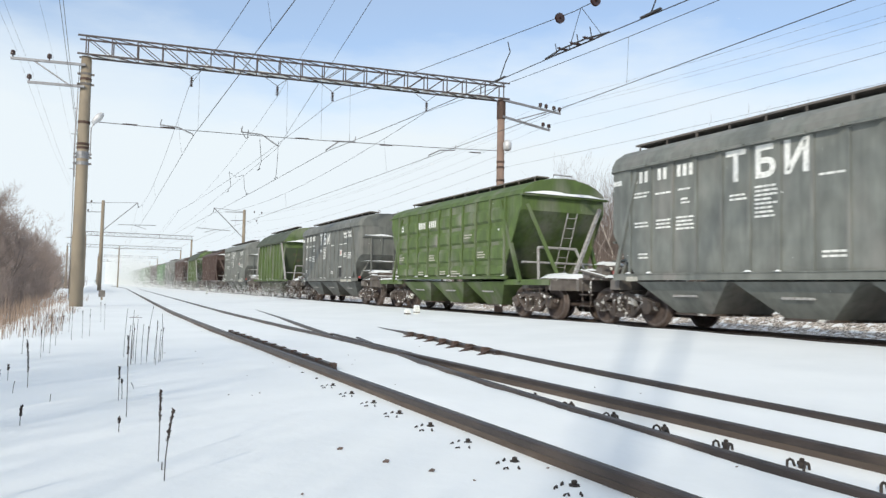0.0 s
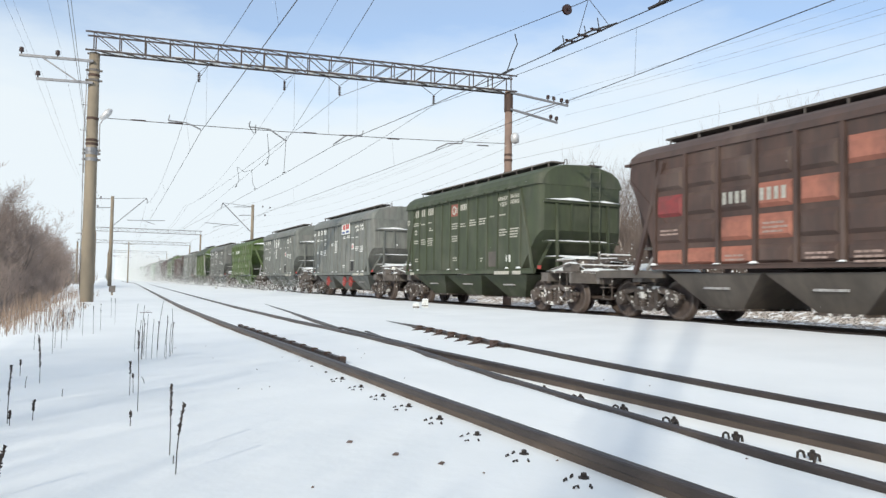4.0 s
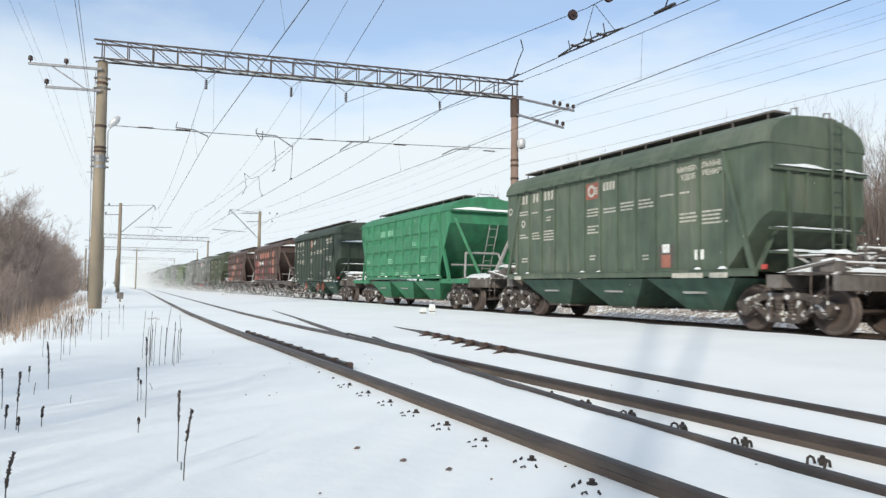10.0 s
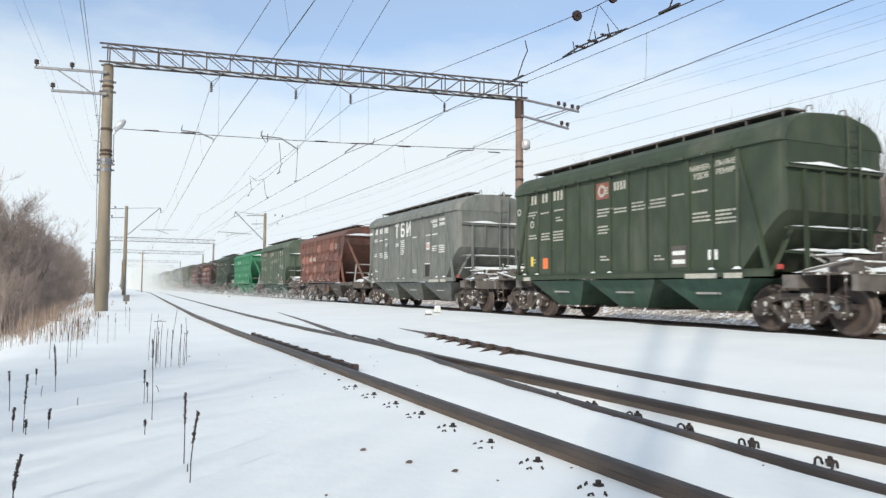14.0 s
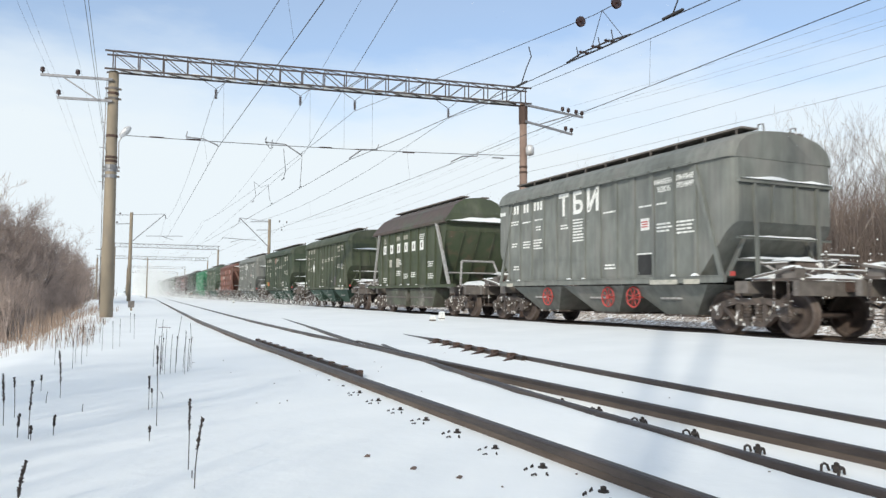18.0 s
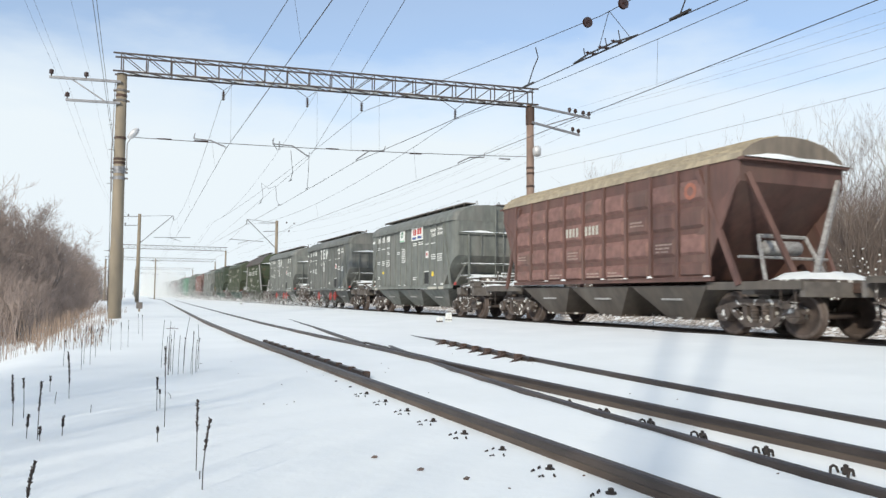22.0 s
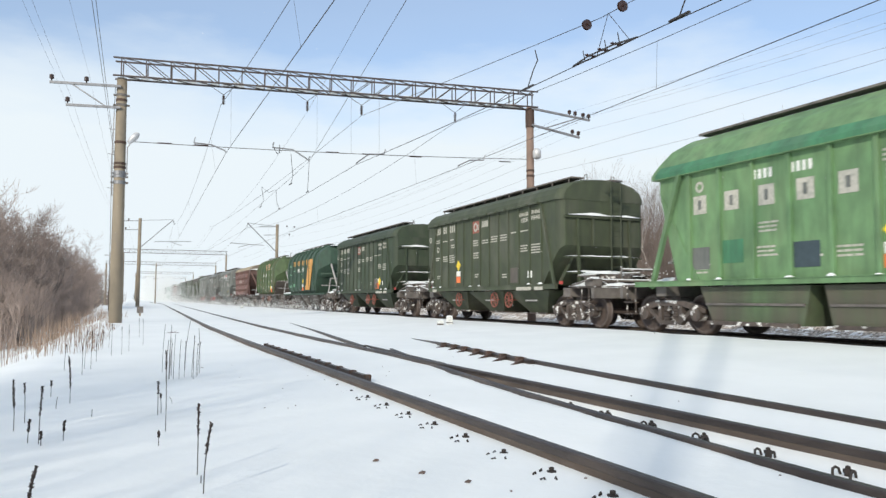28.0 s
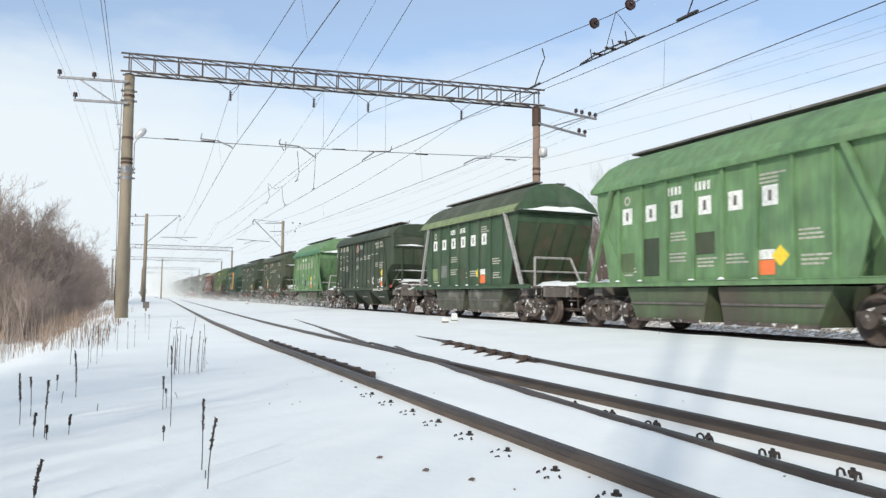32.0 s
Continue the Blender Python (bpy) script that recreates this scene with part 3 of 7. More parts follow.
for z0, z1, reach, pins in ((9.62, 9.25, 2.95, (1.9, 2.2, 2.6, 2.9)), (8.85, 8.4, 2.4, (2.05, 2.35))):
    part("crossarm", bar(bmesh.new(), (SPAN, -0.22, z0), (SPAN + reach, -0.22, z1), 0.09, 0.09), GALV, main_gantry, "grey angle-steel crossarm")
    for x in pins:
        pin_insulator(main_gantry, SPAN + x, -0.22, z0 + (z1 - z0) * x / reach + 0.07)
part("brace", bar(bmesh.new(), (SPAN + 0.7, -0.22, 8.75), (SPAN + 2.3, -0.22, 9.3), 0.05, 0.05), GALV, main_gantry)
# floodlight on the mast
part("floodlight", lathe(bmesh.new(), [(0.03, -0.34), (0.1, -0.3), (0.16, -0.1), (0.17, 0.12), (0.1, 0.3), (0.03, 0.34)], 14, Matrix.Translation((0.52, -0.3, 7.2)) @ Matrix.Rotation(radians(40), 4, "Y") @ Matrix.Diagonal((0.8, 0.8, 0.85, 1))), LAMP_GLASS, main_gantry, "pale grey oval floodlight shell", True)
bm = bmesh.new()
wire_line(bm, [(0.24, -0.2, 5.6), (0.3, -0.28, 5.75), (0.3, -0.28, 6.8), (0.42, -0.3, 7.0)], 0.022, 6)
part("lamp_bracket", bm, GALV, main_gantry)
bm = bmesh.new()
wire_line(bm, [(-0.24, -0.1, 4.9), (-0.27, -0.12, 6.5), (-0.24, -0.12, 8.2)], 0.02, 6)
part("cable_pipe", bm, GALV, main_gantry)

# suspension strings, cross wire and registration arms of the four contact lines
LINES = (3.83, 7.25, 9.58, 13.82)
TOUCH = (3.99, 7.36, 9.39, 14.0)


def along(x, z, dy=0.0):
    """A point in the gantry's plane, by its place along the beam."""
    p = GANTRY_A + BEAM.normalized() * x
    return Vector((p.x, p.y + dy, z))


for x in LINES:
    h = empty("suspension_string", "dark insulator string hanging on a wire yoke", "insulator", "suspension strings")
    bm = bmesh.new()
    for s in (-0.75, 0.55):
        rod(bm, along(x + s, 9.66), along(x, 9.2), 0.014, n=4)
    part("yoke", bm, WIRE, h)
    bm = bmesh.new()
    insulator(bm, along(x, 9.2), along(x, 8.78), 0.075, 5)
    part("insulator", bm, PORCELAIN, h)
cross = empty("cross_wire", "thin steel cross wire with insulators between the masts", "wire")
bm = bmesh.new()
wire_line(bm, sag(along(0.2, 7.02), along(SPAN - 0.15, 7.28), 0.1, 12), 0.016)
part("wire", bm, WIRE, cross)
for x in (1.6, 3.0, 8.35, 9.9, 12.0, 16.2):
    bm = bmesh.new()
    insulator(bm, along(x - 0.28, 7.02 + 0.005 * x), along(x + 0.28, 7.03 + 0.005 * x), 0.04, 6)
    part("insulator", bm, PORCELAIN, cross)
for root, tip, z in ((2.72, 3.96, 6.86), (5.85, 7.36, 6.66), (10.6, 9.38, 6.66), (15.2, 13.98, 6.8)):
    r = empty("registration_arm", "bent tubular registration arm steadying a contact wire", "registration arm", "registration arms")
    bm = bmesh.new()
    mid = root + (tip - root) * 0.55
    wire_line(bm, [along(root, 7.12), along(mid, 7.08), along(tip, z)], 0.028, 6)
    part("arm", bm, GALV, r)
    bm = bmesh.new()
    wire_line(bm, [along(root, 7.12), along(root + 0.05, 7.35)], 0.02, 5)
    part("hanger", bm, GALV, r)
    part("clamp", wire_line(bmesh.new(), [along(tip, z), along(tip, z - 0.06)], 0.02, 5), GALV, r)
d = empty("hook_wire", "bent wire hook hanging on the cross wire", "wire")
part("wire", wire_line(bmesh.new(), [along(5.84, 7.28), along(5.9, 7.1), along(6.05, 6.86), along(6.12, 6.9), along(6.13, 7.24)], 0.016), WIRE, d)
for x, top in ((4.13, 9.62), (7.66, 9.6), (9.12, 9.58), (10.35, 9.56)):
    part("dropper", rod(bmesh.new(), along(x, top), along(x + 0.03, 7.08), 0.005, n=4, cap=False), WIRE, cross)
# snow caught on the lower lacing of the beam
bm = bmesh.new()
for k in range(38):
    if k % 7 != 3:
        a = 0.25 + k * (SPAN - 0.5) / 38
        box(bm, a, a + 0.36 + 0.06 * math.sin(5.1 * k), -0.2, 0.22, 9.7, 9.745 + 0.02 * math.sin(2.3 * k))
tagged(part("beam_snow", bm, SNOW_CAP, main_gantry), "thin broken line of snow on the lower chord", kind="stuff")
# further clamps and a ladder-like set of steps on the near mast
for z, h in ((5.45, 0.07), (5.68, 0.05), (5.82, 0.09), (8.55, 0.05), (8.95, 0.05)):
    r = 0.25 - 0.06 * z / 9.64 + 0.014
    part("clamp", lathe(bmesh.new(), [(r - 0.02, z - h), (r, z - h + 0.006), (r, z + h - 0.006), (r - 0.02, z + h)], 16), GALV if z < 6 else DARK, main_gantry, "grey clamp band round the mast")
    part("lug", box(bmesh.new(), -r - 0.09, -r + 0.02, -0.05, 0.05, z - 0.03, z + 0.03), DARK, main_gantry)
    part("lug", box(bmesh.new(), r - 0.02, r + 0.09, -0.05, 0.05, z - 0.03, z + 0.03), DARK, main_gantry)
for z in (5.2, 6.55, 7.55):
    part("step_iron", rod(bmesh.new(), (-0.19, -0.08, z), (-0.42, -0.1, z + 0.02), 0.012), GALV, main_gantry)
part("earth_lead", wire_line(bmesh.new(), [(-0.26, -0.06, 0.2), (-0.25, -0.1, 3.5), (-0.29, -0.1, 6.4), (-0.22, -0.1, 9.3)], 0.011, 5), WIRE, main_gantry)


def cantilever_mast(x, y, side):
    """Single mast with a raked bracket over the track."""
    g = empty("catenary_mast", "concrete mast with a raked bracket over the track", "railway mast", "catenary masts")
    mast(-0.9, 10.0, 0.22, 0.17, g)
    tip = side * 3.6
    part("bracket", bar(bmesh.new(), (side * 0.18, 0, 6.7), (tip, 0, 10.0), 0.09, 0.09), GALV, g)
    part("tie", rod(bmesh.new(), (0, 0, 9.75), (tip, 0, 10.0), 0.025), GALV, g)
    bm = bmesh.new()
    rod(bm, (side * 1.6, 0, 7.35), (side * 5.6, 0, 7.5), 0.035)
    rod(bm, (side * 3.3, 0, 7.4), (side * 4.6, 0, 7.0), 0.03)
    part("registration_arm", bm, GALV, g)
    bm = bmesh.new()
    insulator(bm, (tip, 0, 9.95), (tip + side * 0.1, 0, 9.4), 0.1, 4)
    part("insulator", bm, PORCELAIN, g)
    bm = bmesh.new()
    rod(bm, (-2.2 * -side if side < 0 else -2.2, 0, 9.6), (0, 0, 9.7), 0.04)
    rod(bm, (-1.6 * -side if side < 0 else -1.6, 0, 8.6), (0, 0, 8.7), 0.04)
    part("crossarm", bm, GALV, g)
    for px, pz in ((2.1, 9.66), (1.2, 9.7), (1.5, 8.68)):
        pin_insulator(g, -side * px, 0, pz)
    g.matrix_basis = pose(x, y, 0)
    return g


cantilever_mast(1.53, 91.0, 1)
cantilever_mast(17.2, 91.0, -1)
for x, y in ((-1.8, 118.0), (-0.6, 210.0), (5.6, 150.0), (9.4, 250.0)):
    g = empty("line_pole", "slender grey wooden line pole beside the railway", "pole", "line poles")
    mast(-0.9, 8.2, 0.13, 0.1, g, "shaft")
    part("crossarm", bar(bmesh.new(), (-0.9, 0, 7.7), (0.9, 0, 7.7), 0.08, 0.08), GRIME, g)
    g.matrix_basis = pose(x, y, -0.6)

# ---- overhead wires ----


def overhead(label, pts, r, group="overhead wires", drops=(), lower=None):
    t = empty("overhead_wire", label, "wire", group)
    part("wire", wire_line(bmesh.new(), pts, r), WIRE, t)
    for a, b in drops[::2]:
        part("dropper", rod(bmesh.new(), a, b, 0.004, n=4, cap=False), WIRE, t)
    return t


def catenary(label, contact, carrier, hangers=True, r=0.0075):
    """A contact wire with its carrier wire and droppers; both lists run from behind the eye to the distance."""
    drops = []
    cp, mp = [], []
    for (a, b), (c, d, low) in zip(zip(contact, contact[1:]), [(p, q, s) for (p, s), (q, _) in zip(carrier, carrier[1:])]):
        n = 12
        cs, ms = sag(a, b, 0.06, n), sag(c, d, low, n)
        cp += cs if not cp else cs[1:]
        mp += ms if not mp else ms[1:]
        if hangers:
            drops += [(cs[i], ms[i]) for i in range(1, n, 2)]
    overhead(label + " contact wire", cp, r * 1.5, "contact wires")
    overhead(label + " carrier wire with thin droppers", mp, r * 1.25, "carrier wires", drops)


G, T = [along(x, 0) for x in LINES], [along(x, 0) for x in TOUCH]
catenary("dark copper near track", [(3.6, -25, 6.75), (T[0].x, T[0].y, 6.8), (5.2, 91, 6.9), (6.8, 160, 6.9)],
         [((3.55, -25, 9.0), 1.1), ((G[0].x - 0.1, G[0].y, 8.75), 1.2), ((5.1, 91, 9.4), 1.2), ((6.8, 160, 9.0), 1)])
catenary("dark copper crossover", [(2.4, -6, 6.55), (T[1].x, T[1].y, 6.6), (9.3, 91, 6.9), (10.0, 160, 6.9)],
         [((2.9, -6, 7.9), 0.15), ((G[1].x, G[1].y, 8.75), 1.1), ((9.3, 91, 9.4), 1.2), ((10, 160, 9.0), 1)], False, 0.0045)
catenary("dark copper middle track", [(12.7, -25, 6.6), (10.19, 13.8, 6.6), (T[2].x, T[2].y, 6.6), (9.6, 91, 6.9), (10.6, 160, 6.9)],
         [((12.7, -25, 9.0), 0.3), ((10.25, 14.2, 7.52), 0.02), ((G[2].x, G[2].y, 8.75), 0.35), ((9.6, 91, 9.4), 1.2), ((10.6, 160, 9.0), 1)], False)
catenary("dark copper main track", [(12.6, -25, 6.6), (T[3].x, T[3].y, 6.72), (13.4, 91, 6.9), (14.2, 160, 6.9)],
         [((13.4, -25, 8.8), 1.0), ((G[3].x, G[3].y, 8.75), 1.2), ((13.4, 91, 9.4), 1.2), ((14.2, 160, 9.0), 1)])
# feeders on the outer crossarms
pin = lambda x, z: along(x, z, -0.24)
for x, z, fx, fz in ((-2.48, 9.5, -0.6, 9.6), (-1.25, 9.5, 0.3, 9.6), (-1.9, 8.68, 0.1, 8.6)):
    p = pin(x, z)
    overhead("thin grey feeder wire on pin insulators", sag((p.x - 0.9, -28, z + 0.1), p, 0.9) + sag(p, (fx, 91, fz), 0.9)[1:] + sag((fx, 91, fz), (fx + 2, 160, fz), 0.9)[1:], 0.0034, "feeder wires")
for x, z in ((1.9, 9.6), (2.6, 9.5), (2.9, 9.45), (2.2, 8.65)):
    p = pin(SPAN + x, z)
    overhead("thin grey feeder wire on pin insulators", sag((p.x + 1.0, -28, z), p, 0.9) + sag(p, (19.2, 91, z + 0.1), 0.9)[1:] + sag((19.2, 91, z + 0.1), (22, 160, z), 0.9)[1:], 0.0034, "feeder wires")
for z, zn in ((7.2, 6.85), (6.55, 6.1)):
    p = along(SPAN + 0.2, z)
    overhead("dark earth wire clamped to the mast", sag((17.6, -28, zn + 0.4), (17.35, 11.5, zn), 0.1) + sag((17.35, 11.5, zn), p, 0.05)[1:] + sag(p, (17.4, 91, z), 0.7)[1:], 0.005, "earth wires")

for x0, z in ((-0.685, 6.2), (-0.64, 6.35)):
    p = Vector((GANTRY_A.x - 0.2, GANTRY_A.y - 0.1, z - 0.1))
    overhead("dark stay wire running to the concrete mast", [(x0 - 0.62, -28, z), (x0, 15, z), p], 0.007, "mast stay wires")

# section insulator of the middle track and the strain insulators of its carrier
si = empty("section_insulator", "dark section insulator with arcing horns on the wire", "insulator")
c0, c1 = Vector((10.28, 12.9, 6.62)), Vector((10.12, 15.2, 6.62))
for s in (-0.09, 0.09):
    bm = bmesh.new()
    wire_line(bm, [c0 + Vector((0, 0, 0)), c0.lerp(c1, 0.3) + Vector((s, 0, 0.03)), c0.lerp(c1, 0.7) + Vector((s, 0, 0.03)), c1], 0.022, 5)
    part("runner", bm, WIRE, si)
for k in (0.3, 0.5, 0.7):
    q = c0.lerp(c1, k)
    bm = bmesh.new()
    insulator(bm, q + Vector((-0.16, 0, 0.06)), q + Vector((0.16, 0, 0.06)), 0.04, 4)
    part("spacer", bm, PORCELAIN, si)
for k, l in ((0.25, 0.34), (0.45, 0.3), (0.8, 0.3)):
    q = c0.lerp(c1, k)
    part("horn", wire_line(bmesh.new(), [q, q + Vector((0.03, 0.12, l)), ], 0.012, 4), WIRE, si)
m0 = Vector((10.24, 13.9, 7.52))
for k in (0.1, 0.6):
    part("stay", rod(bmesh.new(), c0.lerp(c1, k), m0, 0.008, n=4), WIRE, si)
for y in (13.45, 14.75):
    t = empty("strain_insulator", "dark disc strain insulator in the carrier wire", "insulator", "strain insulators")
    bm = bmesh.new()
    q = Vector((10.25 + (14.2 - y) * 0.06, y, 7.53))
    rod(bm, q - Vector((0, 0.09, 0)), q + Vector((0, 0.09, 0)), 0.03, n=8)
    for d in (-0.03, 0.03):
        rod(bm, q + Vector((0, d - 0.015, 0)), q + Vector((0, d + 0.015, 0)), 0.13, 0.09, n=14)
    part("disc", bm, PORCELAIN, t)
for y0, y1, zt in ((16.9, 17.3, 7.55), (11.3, 11.6, 7.5)):
    t = empty("jumper", "looped jumper cable from carrier to contact wire", "wire", "jumper cables")
    x = 10.19 + (13.8 - y0) * 0.05
    part("cable", wire_line(bmesh.new(), [(x, y0, zt), (x + 0.02, y0 - 0.1, zt - 0.3), (x - 0.03, y0 + 0.05, zt - 0.55), (x, y1, 6.62)], 0.016, 5), WIRE, t)
    part("clamp", box(bmesh.new(), x - 0.03, x + 0.03, y1 - 0.3, y1 + 0.3, 6.6, 6.64), WIRE, t)

# slack jumper cables further down the middle tracks
JUMPS = (((7.2, 35.0, 7.75), (7.31, 35.0, 6.7), (7.2, 35.0, 6.3)), ((9.3, 40.2, 8.77), (9.22, 40.0, 7.57), (9.13, 39.8, 6.68)),
         ((7.85, 47.0, 7.88), (7.98, 47.0, 7.02), (7.8, 47.0, 6.62)), ((9.02, 48.5, 7.98), (9.12, 48.5, 7.05), (9.27, 48.5, 6.75)))
for top, mid, low in JUMPS:
    t = empty("jumper", "slack jumper cable from carrier to contact wire", "wire", "jumper cables")
    part("cable", wire_line(bmesh.new(), [top, mid, low], 0.013, 5), WIRE, t)
    part("clamp", rod(bmesh.new(), Vector(low) - Vector((0, 0.3, 0.0)), Vector(low) + Vector((0, 0.3, 0.0)), 0.025, n=6), WIRE, t)
t = empty("jumper", "slack jumper cable hanging between two carrier wires", "wire", "jumper cables")
part("cable", wire_line(bmesh.new(), [JUMPS[2][0], (8.41, 47.7, 7.66), JUMPS[3][0]], 0.01, 5), WIRE, t)

# ---- trees, reeds and weeds ----
def tubes(name, segs, mat, parent, label="", sides=3):
    """Many tapered twigs (p, q, r0, r1) as one mesh."""
    vs, fs = [], []
    for p, q, r0, r1 in segs:
        d = (q - p).normalized()
        u = d.orthogonal().normalized()
        v = d.cross(u)
        k = len(vs)
        for c, r in ((p, r0), (q, r1)):
            for i in range(sides):
                a = 2 * math.pi * i / sides
                vs.append(c + u * (r * math.cos(a)) + v * (r * math.sin(a)))
        for i in range(sides):
            j = (i + 1) % sides
            fs.append((k + i, k + j, k + sides + j, k + sides + i))
    me = bpy.data.meshes.new(name)
    me.from_pydata(vs, [], fs)
    me.materials.append(mat)
    ob = new(name, me)
    ob.parent = parent
    return tagged(ob, label)


def bare_tree(seed, height, stems, spread, density, label, trunk_mat=BARK, twig_mat=THICKET, upright=0.5, joints=4, clear=1, limb=0.55, fine=0.006, wander=0.13):
    """A leafless tree: tapered stems that fork into limbs, branches and fine twigs."""
    rnd = random.Random(seed)
    wood, twigs = [], []

    def grow(p, d, length, r, level):
        n = joints if level == 0 else 4 if level == 1 else 3
        for i in range(n):
            d = (d + Vector((rnd.gauss(0, 0.1 if level else wander), rnd.gauss(0, 0.1 if level else wander), rnd.gauss(0.03, 0.06) + upright * 0.05 * level))).normalized()
            q = p + d * (length / n)
            r1 = r * (0.78 if level else 0.82 ** (4 / joints))
            (wood if level < 2 else twigs).append((p, q, r, r1))
            p, r = q, r1
            if level < 4 and (level or i >= clear):
                for _ in range(rnd.choice(density)):
                    a = rnd.uniform(0, 2 * math.pi)
                    u = d.orthogonal().normalized()
                    side = (u * math.cos(a) + d.cross(u) * math.sin(a))
                    nd = (d * rnd.uniform(0.45, 0.9) + side * spread * rnd.uniform(0.6, 1.1) + Vector((0, 0, 0.25 * upright))).normalized()
                    grow(p, nd, length * rnd.uniform(0.38, 0.62), max(r * limb, fine), level + 1)

    for i in range(stems):
        a = rnd.uniform(0, 2 * math.pi)
        lean = wander if stems == 1 else 0.32
        grow(Vector((math.cos(a), math.sin(a), 0)) * (0.0 if stems == 1 else 0.35), Vector((math.cos(a) * lean * rnd.random(), math.sin(a) * lean * rnd.random(), 1)).normalized(),
             height * rnd.uniform(0.72, 0.95), 0.011 * height + 0.02, 0)
    t = empty("bare_tree", label, "tree", "bare trees")
    tubes("trunk", wood, trunk_mat, t, sides=5)
    tubes("crown", twigs, twig_mat, t, "leafless crown of fine twigs")
    return t


RIME = material("rimed_twigs", (0.246, 0.195, 0.17), 0.9, 0, (0.139, 0.112, 0.101), 1.2, 4, (0.35, 0.7), vary=0.15)
BIRCH = material("birch_bark", (0.567, 0.513, 0.459), 0.85, 0, (0.27, 0.23, 0.203), 3, 6, (0.35, 0.65), stretch=(1, 1, 3), vary=0.2)
WILLOW = [bare_tree(11 + i, 7.0 + 0.6 * i, 5, 0.85, (1, 2, 2), "dense leafless willow on the embankment foot", fine=0.013) for i in range(3)]
SLENDER = [bare_tree(41 + i, 9.0 + 0.5 * i, 2, 0.7, (1, 1, 2), "slender leafless birch behind the train, lightly rimed", BIRCH, RIME, 0.9) for i in range(3)]
SHRUB = [bare_tree(71 + i, 3.0, 7, 0.9, (1, 2), "low leafless brown shrub in snow") for i in range(2)]
spot = random.Random(5)
used = set()


def plant(pool, x, y, scale, z=None):
    k = spot.randrange(len(pool))
    ob = pool[k]
    s = Matrix.Diagonal((scale, scale, scale * spot.uniform(0.9, 1.1), 1))
    m = pose(x, y, snow_height(x, y) - 0.1 if z is None else z, 0, 0, spot.uniform(0, 360))
    if ob.name in used:
        ob = copy_thing(ob, m)
    else:
        used.add(ob.name)
        ob.matrix_basis = m
    ob.scale = (scale, scale, scale * spot.uniform(0.92, 1.08))


for x, y, s in ((-15, 60, 1.25), (-12.5, 57, 1.1), (-10.5, 62, 1.15), (-9.2, 55, 0.95), (-8.2, 64, 1.05), (-7.4, 70, 1.0), (-11.5, 72, 1.2), (-9.5, 80, 1.15), (-7.6, 84, 1.0), (-6.6, 78, 0.9), (-6.4, 92, 0.95), (-8.4, 96, 1.1),
                (-5.6, 104, 0.9), (-7.2, 112, 1.0), (-5.0, 120, 0.85), (-6.5, 132, 0.95), (-5.0, 145, 0.85), (-13.5, 48, 1.0), (-16.5, 50, 1.3), (-6.5, 165, 1.0), (-5.5, 190, 1.0), (-8.5, 48, 0.75), (-7.0, 58, 0.7), (-17.0, 42, 1.2)):
    plant(WILLOW, x - 0.5, y, (0.66 if x < -12 else 0.88 if x < -9 else 0.88) * s)
for i in range(42):
    x, y = spot.uniform(24.5, 36), -6 + 56 * (i + spot.random()) / 42
    plant(SLENDER, x, y, 0.6 * spot.uniform(0.85, 1.08) * (1 - 0.25 * smooth(34, 50, y)))
for i in range(14):
    x, y = spot.uniform(23.6, 28), -4 + 60 * (i + spot.random()) / 14
    plant(SHRUB, x, y, spot.uniform(0.4, 0.8))
for i in range(22):
    y = spot.uniform(26, 150)
    plant(SHRUB, spot.uniform(-8, -3.5), y, spot.uniform(0.6, 1.1))

# tall birch standing behind the filming place: its branches throw their shade on passing wagons
tall = bare_tree(97, 18.0, 1, 1.0, (0, 1, 1, 2), "tall bare birch on the shoulder behind", BIRCH, RIME, 0.25, 7, 5, 0.72, wander=0.02)
lean = Matrix.Rotation(radians(6), 4, Vector((-1, -1, 0)))
tall.matrix_basis = Matrix.Translation((-9.5, -10.45, -1.4)) @ lean @ Matrix.Rotation(radians(90), 4, "Z")
tall.scale = (0.34, 0.34, 1.35)
twin = copy_thing(tall, Matrix.Translation((-9.3, -9.9, -1.4)) @ lean @ Matrix.Rotation(radians(205), 4, "Z"))
twin.scale = (0.3, 0.3, 1.3)
leaning = empty("leaning_tree", "leaning bare tree with a forked top on the shoulder behind", "tree", "bare trees")
part("trunk", wire_line(bmesh.new(), [(0, 0.9, 0), (0.1, 1.1, 9.0), (0.1, 0.8, 17.0), (0.05, 0.35, 18.8)], 0.065, 7), BARK, leaning)
for pts, r in (([(0.05, 0.35, 18.8), (0.1, -0.25, 19.8), (0.0, -1.0, 20.9), (0.2, -1.7, 22.4)], 0.06), ([(0.05, 0.35, 18.8), (0.3, -0.5, 19.2), (0.2, -1.2, 19.7), (0.4, -2.6, 20.1), (0.3, -3.6, 20.9)], 0.045),
               ([(0.1, 0.2, 19.6), (-0.2, -1.2, 19.55), (-0.1, -2.7, 19.8), (0.1, -4.0, 20.3)], 0.038), ([(0.0, -0.6, 20.3), (0.2, -1.4, 20.8), (0.3, -2.3, 21.6)], 0.03)):
    part("limb", wire_line(bmesh.new(), pts, r, 6), BARK, leaning)
leaning.matrix_basis = pose(-10.3, -10.75, -1.3)


